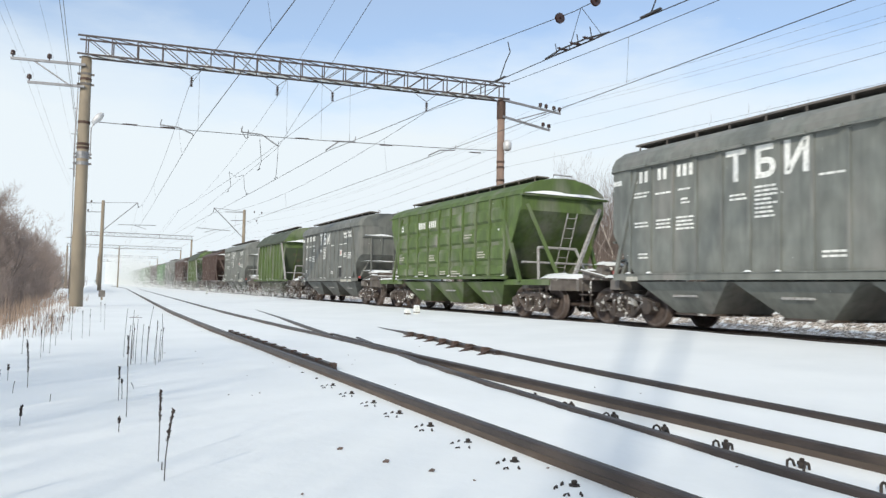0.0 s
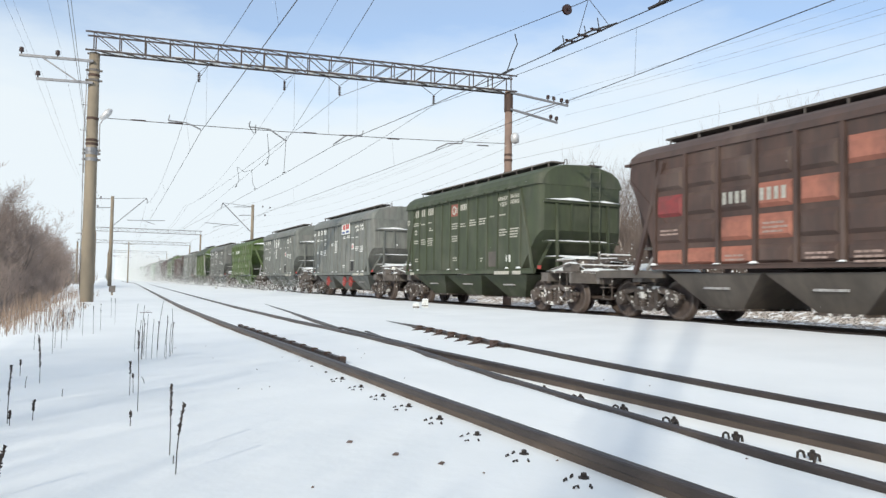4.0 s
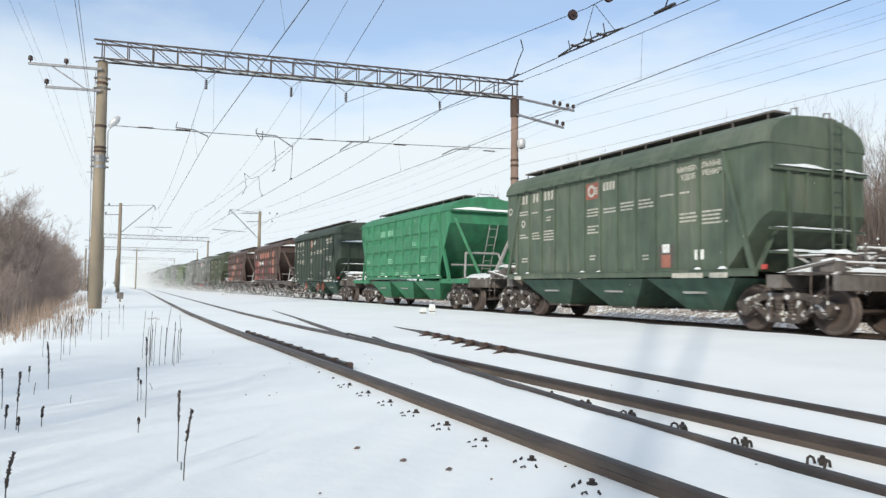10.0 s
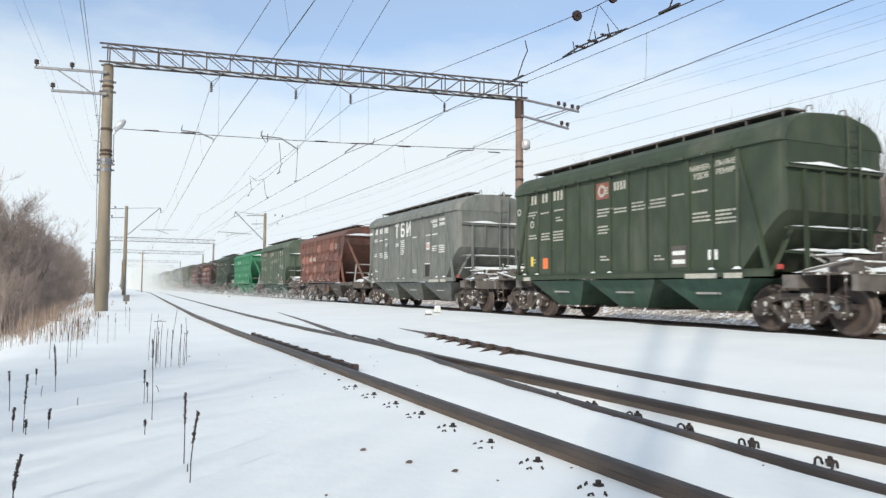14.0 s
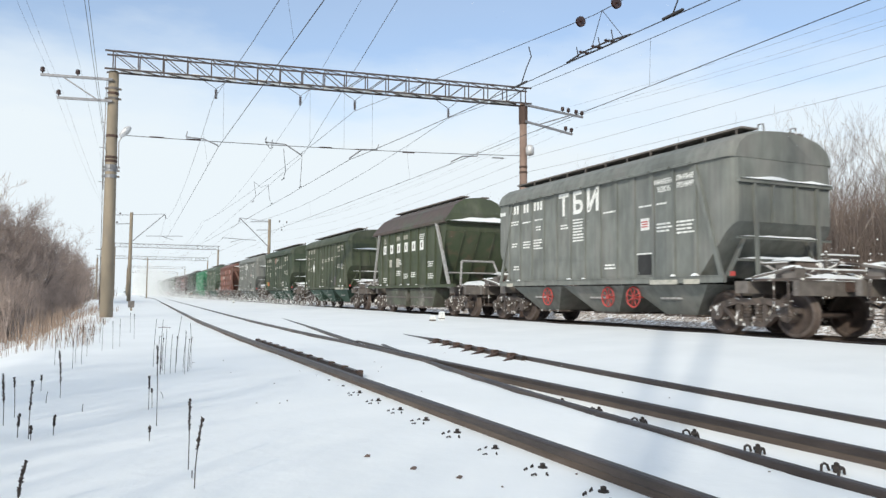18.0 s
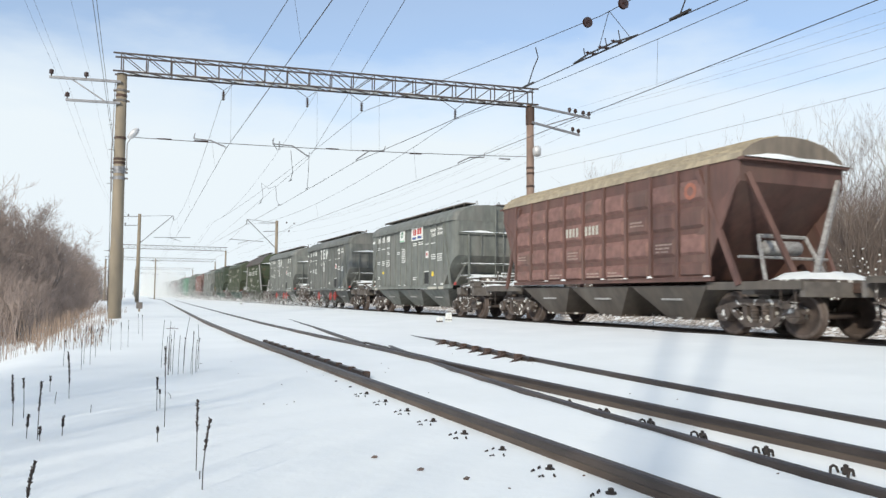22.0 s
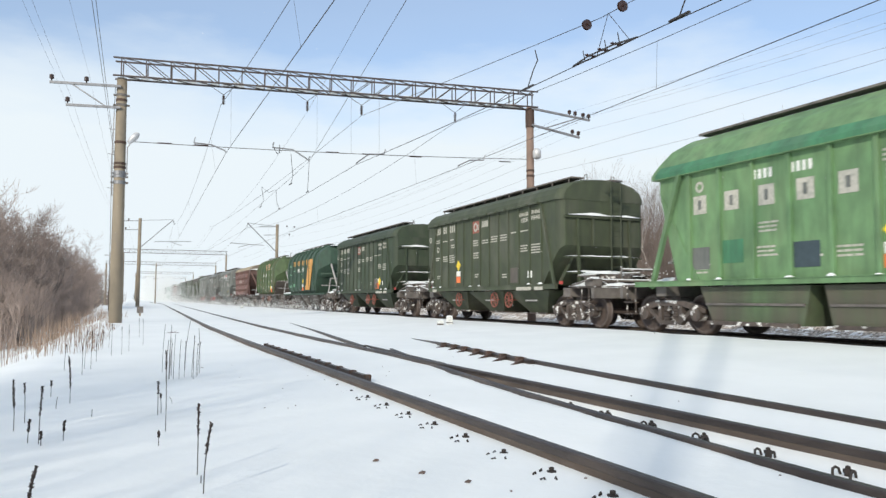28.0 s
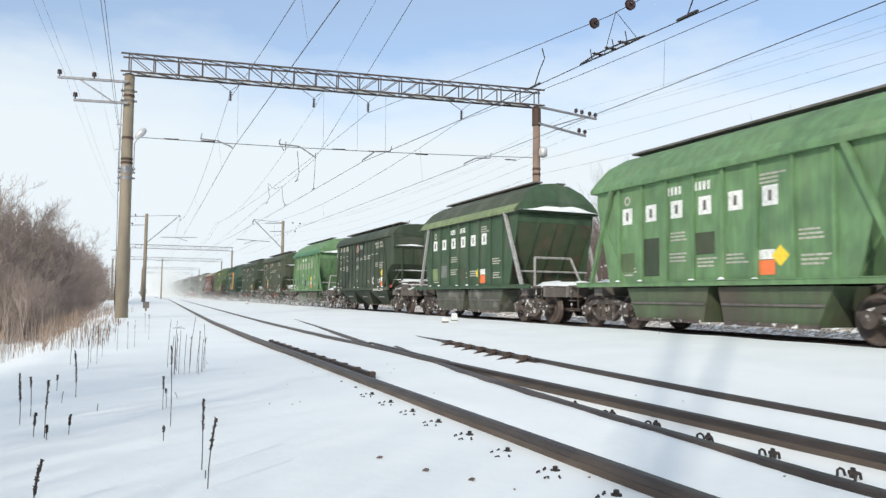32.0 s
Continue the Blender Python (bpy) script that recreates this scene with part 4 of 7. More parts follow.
def brush(name, count, region, low, high, mat, seed, label, lean=0.25, r0=0.012, twigs=2, floor=None):
    rnd = random.Random(seed)
    segs = []
    for i in range(count):
        x, y = region(rnd)
        p = Vector((x, y, snow_height(x, y) - 0.1 if floor is None else floor(x)))
        h = rnd.uniform(low, high) * (0.75 + 0.5 * noise.noise(Vector((x * 0.3, y * 0.2, 7))))
        q = p + Vector((rnd.gauss(0, lean) * h * 0.4, rnd.gauss(0, lean) * h * 0.4, h * 0.55))
        e = q + Vector((rnd.gauss(0, lean) * h * 0.4, rnd.gauss(0, lean) * h * 0.4, h * 0.45))
        segs += [(p, q, r0, r0 * 0.6), (q, e, r0 * 0.6, r0 * 0.2)]
        for k in range(twigs):
            f = rnd.random()
            c = q.lerp(e, f * 1.4 - 0.4) if f > 0.28 else p.lerp(q, 0.5 + f)
            segs.append((c, c + Vector((rnd.gauss(0, 0.12) * h, rnd.gauss(0, 0.12) * h, rnd.uniform(0.15, 0.32) * h)), r0 * 0.45, r0 * 0.2))
    return tagged(tubes(name, segs, mat, None, label), category="brushwood", kind="stuff")


brush("brushwood", 12000, lambda r: (23.3 + 11 * r.random(), -6 + 62 * r.random()), 0.8, 3.8, RIME, 61, "dense brown leafless brushwood behind the main line")
brush("saplings", 19000, lambda r: (24.0 + 13 * r.random(), -6 + 54 * r.random()), 2.6, 7.0, RIME, 62, "thin grey bare saplings with rimed tips", 0.17, 0.014, 7)
brush("thicket", 7000, lambda r: (-4.6 - 15 * r.random() ** 1.2, 40 + 95 * r.random()), 1.2, 4.6, THICKET, 63, "dense grey-brown leafless thicket at the embankment foot", 0.25, 0.028, 4)
# added out of view only to shade the snow and weeds in front
brush("near_thicket", 3300, lambda r: (-4.4 - 8 * r.random(), -13 + 19 * r.random()), 4.2, 8.4, THICKET, 65, "unseen leafless thicket added to shade the foreground snow", 0.2, 0.008, 7)
brush("bank_weeds", 5000, lambda r: (21.0 + 3.5 * r.random(), -4 + 70 * r.random()), 0.12, 0.5, DRY, 64, "short dry weeds on the far ballast bank", 0.5, 0.006, 2, lambda x: -0.33 + 0.79 * smooth(20.8, 23.1, x))

# far wood on both sides, and spruces at the end of the line
segs = []
for i in range(5200):
    y = 170 + 420 * spot.random() ** 1.3
    side = spot.random() < 0.55
    x = spot.uniform(-60, -6 + 0.02 * (y - 170)) if side else spot.uniform(36 + 0.03 * y, 120)
    h = spot.uniform(2.5, 8.5) * (0.6 + 0.4 * noise.noise(Vector((x * 0.05, y * 0.02, 0))))
    p = Vector((x, y, -1.5))
    segs.append((p, p + Vector((spot.gauss(0, 0.9), spot.gauss(0, 0.9), h + 1.5)), 0.11, 0.02))
wood = tubes("far_wood", segs, RIME, None, "hazy bare wood along the distant line")
tagged(wood, category="trees", kind="stuff")


def spruce(seed, h):
    rnd = random.Random(seed)
    t = empty("spruce", "distant spruce beyond the end of the track, haze put into its pale colour", "tree", "distant spruces")
    part("trunk", rod(bmesh.new(), (0, 0, 0), (0, 0, h), 0.02 * h, 0.02, n=6), BARK, t)
    segs = []
    for i in range(240):
        z = h * (0.1 + 0.88 * rnd.random())
        a, r = rnd.uniform(0, 6.283), (h - z) * 0.24 * rnd.uniform(0.5, 1.1)
        segs.append((Vector((0, 0, z)), Vector((math.cos(a) * r, math.sin(a) * r, z - 0.35 * r)), 0.02 * h, 0.02))
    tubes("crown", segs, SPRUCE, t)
    return t


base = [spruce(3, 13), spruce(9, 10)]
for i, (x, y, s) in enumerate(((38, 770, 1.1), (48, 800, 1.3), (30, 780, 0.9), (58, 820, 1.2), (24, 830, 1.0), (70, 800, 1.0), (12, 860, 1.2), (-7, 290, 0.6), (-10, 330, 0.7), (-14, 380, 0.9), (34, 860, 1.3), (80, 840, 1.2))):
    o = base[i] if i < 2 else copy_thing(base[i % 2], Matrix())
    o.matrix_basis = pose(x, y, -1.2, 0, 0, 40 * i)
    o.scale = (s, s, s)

# reeds on the embankment slope
vs, fs = [], []
for i in range(5200):
    y = 12.5 + 36 * spot.random() ** 1.2
    edge = -1.15 + 0.022 * y
    x = edge + 0.45 - 6.5 * spot.random() ** 1.1
    if noise.noise(Vector((x * 0.45, y * 0.25, 1.0))) < 0.04:
        continue
    h = spot.uniform(0.3, 0.95) * (0.35 + 0.65 * smooth(edge + 0.5, edge - 1.2, x))
    z = snow_height(x, y)
    a = spot.uniform(0, 3.14)
    wx, wy = 0.0042 * math.cos(a), 0.0042 * math.sin(a)
    bx, by = spot.gauss(0.01, 0.06), spot.gauss(0, 0.06)
    k = len(vs)
    vs += [(x - wx, y - wy, z - 0.05), (x + wx, y + wy, z - 0.05), (x + wx + bx * 0.35, y + wy + by * 0.35, z + h * 0.6), (x - wx + bx * 0.35, y - wy + by * 0.35, z + h * 0.6), (x + bx, y + by, z + h)]
    fs += [(k, k + 1, k + 2, k + 3), (k + 3, k + 2, k + 4)]
me = bpy.data.meshes.new("reeds")
me.from_pydata(vs, [], fs)
me.materials.append(DRY)
tagged(new("reeds", me), "thin brownish dry reeds on the snowy slope", "reeds", kind="stuff")


def weed(x, y, h, lean_x, lean_y, head, seed):
    """A dead stalk with a dark seed head."""
    rnd = random.Random(seed)
    t = empty("weed_stalk", "dry dark weed stalk with a seed head in snow" if head else "thin dry weed stalk standing in snow", "weed", "dead weed stalks")
    pts = [Vector((lean_x * k * k * h, lean_y * k * h, h * k)) for k in (-0.15, 0.3, 0.6, 0.85, 1.0)]
    part("stem", wire_line(bmesh.new(), pts, 0.0035, 4), WEED, t)
    if head:
        segs = []
        for i in range(int(70 * head)):
            k = 1 - 0.42 * head * rnd.random()
            p = Vector((lean_x * k * k * h, lean_y * k * h, h * k))
            a = rnd.uniform(0, 6.283)
            l = rnd.uniform(0.004, 0.012)
            segs.append((p, p + Vector((math.cos(a) * l, math.sin(a) * l, rnd.uniform(-0.004, 0.014))), 0.0055, 0.0025))
        tagged(tubes("seed_head", segs, WEED, t, sides=4), "dark crumbly seed head", kind="stuff")
    t.matrix_basis = pose(x, y, snow_height(x, y))
    return t


# single stalks beside the siding: place, height, lean, share of seed head
for i, (x, y, h, lean, head) in enumerate(((0.4, 4.25, 0.38, -0.01, 1.05), (0.39, 3.83, 0.34, 0.09, 1.05), (0.31, 5.69, 0.57, -0.02, 0.55), (0.29, 6.51, 0.27, -0.01, 0.9), (0.32, 6.6, 0.16, -0.05, 0.5), (-0.41, 7.52, 0.42, -0.05, 1.6), (-0.48, 5.56, 0.38, 0.03, 1.2), (-0.55, 5.63, 0.15, 0.05, 1.2), (-0.46, 5.49, 0.09, -0.04, 1.2),
                                           (-0.34, 5.63, 0.13, 0.05, 1.2), (-0.61, 8.1, 0.15, 0.02, 0.8), (-0.35, 3.7, 0.22, 0.12, 1.6), (-0.69, 6.14, 0.36, -0.05, 1.3), (-0.66, 6.5, 0.3, -0.04, 0.6), (-0.5, 7.2, 0.1, 0.1, 0), (-0.2, 6.6, 0.06, 0.05, 0), (0.24, 5.15, 0.09, 0.01, 0.9), (0.4, 4.05, 0.04, 0, 0), (0.44, 7.2, 0.06, -0.4, 0), (-0.34, 12.29, 0.27, 0, 0.4), (11.2, 13.6, 0.35, 0.02, 0))):
    weed(x, y, h, lean, 0, head, 100 + i)
# a clump of bare stalks, and looser ones along the shoulder
sow = random.Random(31)
for i in range(15):
    weed(sow.uniform(0.48, 0.95), sow.uniform(9.0, 10.7), sow.uniform(0.34, 0.66), sow.uniform(-0.06, 0.09), 0, sow.choice((0, 0, 0.1, 0.15)), 200 + i)
for i in range(14):
    y = sow.uniform(9, 20)
    weed(sow.uniform(-0.85, -0.1) + 0.07 * (y - 9), y, sow.uniform(0.3, 0.6), sow.uniform(-0.05, 0.07), 0, sow.uniform(0.15, 0.5), 300 + i)

# scraps of bark and leaf lying on the snow
scrap = None
for x, y in ((1.39, 4.18), (1.53, 3.8), (1.68, 3.53)):
    if scrap is None:
        scrap = empty("bark_scrap", "small brown scrap of bark on the snow", "bark", "bark scraps")
        bm = bmesh.new()
        prism(bm, [(-0.018, -0.005), (0.0, 0.007), (0.02, 0.003), (0.012, -0.007)], -0.008, 0.008)
        part("flake", bm, TWIG, scrap)
        scrap.matrix_basis = pose(x, y, snow_height(x, y) + 0.008)
    else:
        copy_thing(scrap, pose(x, y, snow_height(x, y) + 0.008, spot.uniform(-20, 20), 0, spot.uniform(0, 360)))

# a dead twig blown across the snow
twig = empty("fallen_twig", "thin brown dead twig lying on the snow", "twig")
part("stem", wire_line(bmesh.new(), [(-0.16, 0.0, 0.012), (-0.03, 0.01, 0.02), (0.15, -0.01, 0.01)], 0.008, 5), TWIG, twig)
part("side_shoot", wire_line(bmesh.new(), [(-0.03, 0.01, 0.02), (0.03, 0.03, 0.05), (0.08, 0.04, 0.06)], 0.004, 4), TWIG, twig)
twig.matrix_basis = pose(1.30, 21.58, snow_height(1.30, 21.58), 0, 0, -5)

# snow in the air: whirled-up drift that also stands for haze, and scattered flakes
def flakes(name, count, region, size, seed, label, grows=False):
    rnd = random.Random(seed)
    vs, fs = [], []
    for i in range(count):
        c = Vector(region(rnd))
        u = Vector((rnd.gauss(0, 1), rnd.gauss(0, 1), rnd.gauss(0, 1))).normalized()
        v = u.orthogonal().normalized()
        # grows: flakes enlarge with distance, so the drift veils far things like haze
        r = size * rnd.uniform(0.6, 1.3) * ((c.y / 200) ** 1.7 if grows else 1)
        w = u.cross(v)
        k = len(vs)
        vs += [c + v * r, c - v * 0.5 * r + w * 0.87 * r, c - v * 0.5 * r - w * 0.87 * r, c + u * r]
        fs += [(k, k + 2, k + 1), (k, k + 1, k + 3), (k + 1, k + 2, k + 3), (k + 2, k, k + 3)]
    me = bpy.data.meshes.new(name)
    me.from_pydata(vs, [], fs)
    me.materials.append(SNOW_CAP)
    return tagged(new(name, me), label, "snow", kind="stuff")


def drift_region(r):
    y = 85 + 330 * r.random() ** 0.8
    return (r.uniform(9.0, 17.5), y, abs(r.gauss(0, 0.7 + 0.012 * y)) - 0.1)


drift_snow = flakes("blowing_snow", 150000, drift_region, 0.062, 21, "white snow dust whirled up beside the train, enlarged with distance as haze", True)
flakes("bush_snow", 7000, lambda r: (r.uniform(23.0, 25.8), r.uniform(-5, 45), 0.4 + abs(r.gauss(0, 0.85))), 0.05, 23, "white scraps of snow caught in the brushwood")
flakes("ground_drift", 15000, lambda r: (r.uniform(9.3, 12.6), 42 + 110 * r.random(), abs(r.gauss(0, 0.45)) - 0.1), 0.022, 27, "thin veil of snow dust along the foot of the train")
falling_snow = flakes("falling_snow", 5000, lambda r: (r.uniform(-14, 40), r.uniform(2.5, 38), r.uniform(-1, 52)), 0.007, 22, "sparse small snowflakes falling through the air")

SPECKS = random.Random(77)
for i in range(26):
    x, y = SPECKS.uniform(0.9, 5.6), SPECKS.uniform(2.6, 11.0)
    copy_thing(scrap, pose(x, y, snow_height(x, y) + 0.005, SPECKS.uniform(-20, 20), 0, SPECKS.uniform(0, 360))).scale = (0.45, 0.45, 0.45)

# ---- the train ----
LEAD_Y = 9.68
LENGTH = {"v": 14.72, "s": 14.72, "r": 14.72, "k": 13.2}  # over the couplers
V_ROOF = [(1.58, 3.86), (1.55, 4.02), (1.44, 4.2), (1.2, 4.36), (0.7, 4.49), (0, 4.54)]
S_ROOF = [(1.58, 3.80), (1.50, 3.96), (1.27, 4.13), (0.92, 4.27), (0.46, 4.36), (0, 4.39)]
K_ROOF = [(1.52, 3.78), (1.12, 4.46), (0.62, 4.74), (0, 4.82)]
R_ROOF = [(1.6, 3.2), (1.57, 3.55), (1.44, 3.9), (1.18, 4.2), (0.75, 4.42), (0, 4.5)]


def mirror(half, foot):
    left = [(-x, z) for x, z in half]
    return foot + half + left[::-1][1:]


def bogie_frame(bm, x):
    """Cast side frame: top bar, sloping lower bars, columns and axle boxes."""
    prism(bm, [(-1.2, 0.6), (-0.95, 0.68), (-0.5, 0.8), (0.5, 0.8), (0.95, 0.68), (1.2, 0.6), (1.2, 0.5), (0.9, 0.55), (0.45, 0.66), (-0.45, 0.66), (-0.9, 0.55), (-1.2, 0.5)], x - 0.07, x + 0.07, "x")
    prism(bm, [(-0.8, 0.55), (-0.36, 0.2), (0.36, 0.2), (0.8, 0.55), (0.72, 0.6), (0.3, 0.3), (-0.3, 0.3), (-0.72, 0.6)], x - 0.08, x + 0.08, "x")
    for s in (-1, 1):
        box(bm, x - 0.07, x + 0.07, s * 0.36 - 0.06, s * 0.36 + 0.06, 0.3, 0.68)
        lathe(bm, [(0.1, -0.13), (0.17, -0.12), (0.17, 0.12), (0.12, 0.14)], 12, Matrix.Translation((x, s * 0.925, 0.475)) @ Matrix.Rotation(math.pi / 2, 4, "Y"))
    return bm


def running_gear(w, half=7.36, pivot=5.25):
    """Two bogies, frame, couplers and brake gear shared by all wagons."""
    bm = bmesh.new()
    box(bm, -0.24, 0.24, -(half - 0.61), half - 0.61, 0.86, 1.14)
    for s in (-1, 1):
        box(bm, -1.35, 1.35, s * pivot - 0.18, s * pivot + 0.18, 0.9, 1.16)
        box(bm, -1.45, 1.45, s * (half - 0.66) - 0.06, s * (half - 0.66) + 0.06, 0.85, 1.15)
    part("underframe", bm, DARK, w)
    wheel_bm = bmesh.new()
    for s in (-1, 1):
        lathe(wheel_bm, [(0.14, 0.0), (0.14, 0.03), (0.36, 0.05), (0.40, 0.0), (0.475, 0.0), (0.478, 0.11), (0.51, 0.12), (0.51, 0.145), (0.40, 0.145), (0.36, 0.1), (0.14, 0.12)], 28,
              Matrix.Translation((s * 0.87, 0, 0)) @ Matrix.Rotation(-s * math.pi / 2, 4, "Y"))
        for k in range(3):
            a = 2 * math.pi * k / 3
            box(wheel_bm, s * 0.93 - 0.02, s * 0.93 + 0.02, -0.035, 0.035, 0.03, 0.1, Matrix.Rotation(a, 4, "X"))
    rod(wheel_bm, (-1.0, 0, 0), (1.0, 0, 0), 0.08, n=10)
    first = None
    for s in (-1, 1):
        for q in (-0.925, 0.925):
            m = Matrix.Translation((0, s * pivot + q, 0.475))
            if first is None:
                first = part("wheelset", wheel_bm, WHEEL, w, "rusty steel wheels with bright rims", True)
                first.data.materials.append(TREAD)
                for p in first.data.polygons:
                    r = Vector(p.center).yz.length
                    if 0.41 < r < 0.52 and abs(p.normal.x) > 0.8:
                        p.material_index = 1
                first.matrix_basis = m
            else:
                again(first, "wheelset", m, w)
    frame_ob = spring_ob = None
    for s in (-1, 1):
        for x in (-1.02, 1.02):
            m = Matrix.Translation((x, s * pivot, 0))
            if frame_ob is None:
                frame_ob = part("bogie_side_frame", bogie_frame(bmesh.new(), 0), GRIME, w)
                frame_ob.matrix_basis = m
            else:
                again(frame_ob, "bogie_side_frame", m, w)
            for q in (-0.15, 0.15):
                m = Matrix.Translation((x, s * pivot + q, 0))
                if spring_ob is None:
                    spring_ob = part("spring", lathe(bmesh.new(), [(0.09, 0.3)] + [(0.1 if i % 2 else 0.075, 0.31 + 0.035 * i) for i in range(1, 10)] + [(0.08, 0.66)], 10), GRIME, w)
                    spring_ob.matrix_basis = m
                else:
                    again(spring_ob, "spring", m, w)
        bm = bmesh.new()
        for q in (-0.35, 0.35):
            box(bm, -0.95, 0.95, s * pivot + q - 0.05, s * pivot + q + 0.05, 0.42, 0.52)
        box(bm, -0.9, 0.9, s * pivot - 0.16, s * pivot + 0.16, 0.55, 0.88)
        part("bolster", bm, DARK, w)
        bm = bmesh.new()
        box(bm, -0.13, 0.13, s * (half - 0.63), s * (half - 0.16), 0.94, 1.14)
        box(bm, -0.2, 0.16, s * (half - 0.24), s * half, 0.88, 1.2)
        part("coupler", bm, RUST, w)
        bm = bmesh.new()
        wire_line(bm, [(0.35, s * (half - 0.64), 0.95), (0.36, s * (half - 0.41), 0.7), (0.3, s * (half - 0.16), 0.62), (0.2, s * (half - 0.02), 0.75)], 0.025, 6)
        part("brake_hose", bm, BLACK, w)
        bm = bmesh.new()
        box(bm, -1.36, 1.36, s * (half - 1.81), s * (half - 0.6), 1.15, 1.2)
        part("end_platform", bm, GRIME, w)
        for x in (-1.42, 1.42):
            bm = bmesh.new()
            for d in (0.86, 1.21):
                rod(bm, (x, s * (half - d), 1.15), (x, s * (half - d), 0.45), 0.016)
            for z in (0.45, 0.75):
                box(bm, x - 0.1, x + 0.1, s * (half - 1.03) - 0.18, s * (half - 1.03) + 0.18, z - 0.012, z + 0.012)
            part("step_iron", bm, GRIME, w)


def brake_gear(w, y, s):
    """Air reservoir, pipes and valve on an end platform."""
    bm = bmesh.new()
    lathe(bm, [(0.06, -0.62), (0.17, -0.55), (0.17, 0.55), (0.06, 0.62)], 14, Matrix.Translation((-0.25, y, 1.42)) @ Matrix.Rotation(math.pi / 2, 4, "Y"))
    part("air_reservoir", bm, GRIME, w, "round air reservoir, frosted", True)
    bm = bmesh.new()
    wire_line(bm, [(-1.3, y + s * 0.25, 1.3), (-0.3, y + s * 0.25, 1.3), (0.2, y + s * 0.3, 1.55), (1.2, y + s * 0.28, 1.5)], 0.03, 6)
    part("brake_pipe", bm, GRIME, w)
    part("valve", box(bmesh.new(), 0.45, 0.8, y - 0.12, y + 0.14, 1.2, 1.5), GRIME, w)
    part("lever_box", box(bmesh.new(), -1.25, -0.98, y - 0.2, y + 0.05, 1.2, 1.48), DARK, w)


def snow_heap(w, x0, x1, y0, y1, z, h, seed):
    """A lumpy pile of snow lying on a ledge or platform."""
    nx, ny = 9, 6
    bm = bmesh.new()
    rows = []
    for j in range(ny + 1):
        rows.append([])
        for i in range(nx + 1):
            u, v = i / nx, j / ny
            edge = min(u, 1 - u, v, 1 - v) * 4
            k = min(1, edge) ** 0.6 * (0.72 + 0.75 * noise.noise(Vector((u * 4.5 + seed, v * 3, seed * 1.7))))
            rows[-1].append(bm.verts.new((x0 + (x1 - x0) * u, y0 + (y1 - y0) * v, z - 0.02 + max(0.02, h * k))))
    for j in range(ny):
        for i in range(nx):
            bm.faces.new((rows[j][i], rows[j][i + 1], rows[j + 1][i + 1], rows[j + 1][i]))
    return part("snow_cover", bm, SNOW_CAP, w, "white snow settled on the end ledge", True)


def handwheel(w, x, y, z, r, mat):
    bm = bmesh.new()
    n = 16
    pts = [(x, y + r * math.cos(2 * math.pi * i / n), z + r * math.sin(2 * math.pi * i / n)) for i in range(n + 1)]
    wire_line(bm, pts, 0.022, 5)
    for i in range(4):
        a = math.pi * i / 4 + 0.3
        rod(bm, (x, y - r * math.cos(a), z - r * math.sin(a)), (x, y + r * math.cos(a), z + r * math.sin(a)), 0.014, n=4)
    rod(bm, (x, y, z), (x + 0.35, y, z), 0.025)
    return part("handwheel", bm, mat, w, "round spoked handwheel")


def ladder(w, x, y, z0, z1, mat, lean=0.0, width=0.36):
    bm = bmesh.new()
    for s in (-1, 1):
        rod(bm, (x + s * width / 2, y, z0), (x + s * width / 2, y + lean, z1), 0.02, n=5)
    k = int((z1 - z0) / 0.3)
    for i in range(1, k + 1):
        t = i / (k + 0.5)
        rod(bm, (x - width / 2, y + lean * t, z0 + (z1 - z0) * t), (x + width / 2, y + lean * t, z0 + (z1 - z0) * t), 0.014, n=4)
    return part("ladder", bm, mat, w)


END_RUST = material("rust_stained_end", (0.085, 0.1, 0.06), 0.75, 0, (0.07, 0.095, 0.052), 2.2, 7, (0.38, 0.62), 0.3, 30, (0.15, 0.105, 0.072), 1.3, (0.54, 0.7))
BIN = material("dirty_bin_steel", (0.111, 0.124, 0.091), 0.7, 0.1, (0.078, 0.0715, 0.0611), 2.5, 7, (0.35, 0.65), 0.3, 30, (0.26, 0.247, 0.221), 1.4, (0.57, 0.72))
BODY = bpy.data.materials.new("wagon_paint_slot")  # stands in for each wagon's own paint
ROOF = bpy.data.materials.new("roof_paint_slot")
LOWER = bpy.data.materials.new("lower_paint_slot")
BAND = bpy.data.materials.new("band_paint_slot")
BRACE = bpy.data.materials.new("brace_paint_slot")
END = bpy.data.materials.new("end_paint_slot")
PAINTS["end_rust"], PAINTS["bin"] = END_RUST, BIN


def ribs(w, name, shape, ys, mat=BODY):
    """Alike upright ribs on both sides, one object each on one mesh."""
    ob = None
    for y in ys:
        for turn in (0, 180):
            m = pose(0, y, 0, 0, 0, turn)
            if ob is None:
                ob = part(name, shape(bmesh.new()), mat, w)
                ob.matrix_basis = m
            else:
                again(ob, name, m, w)


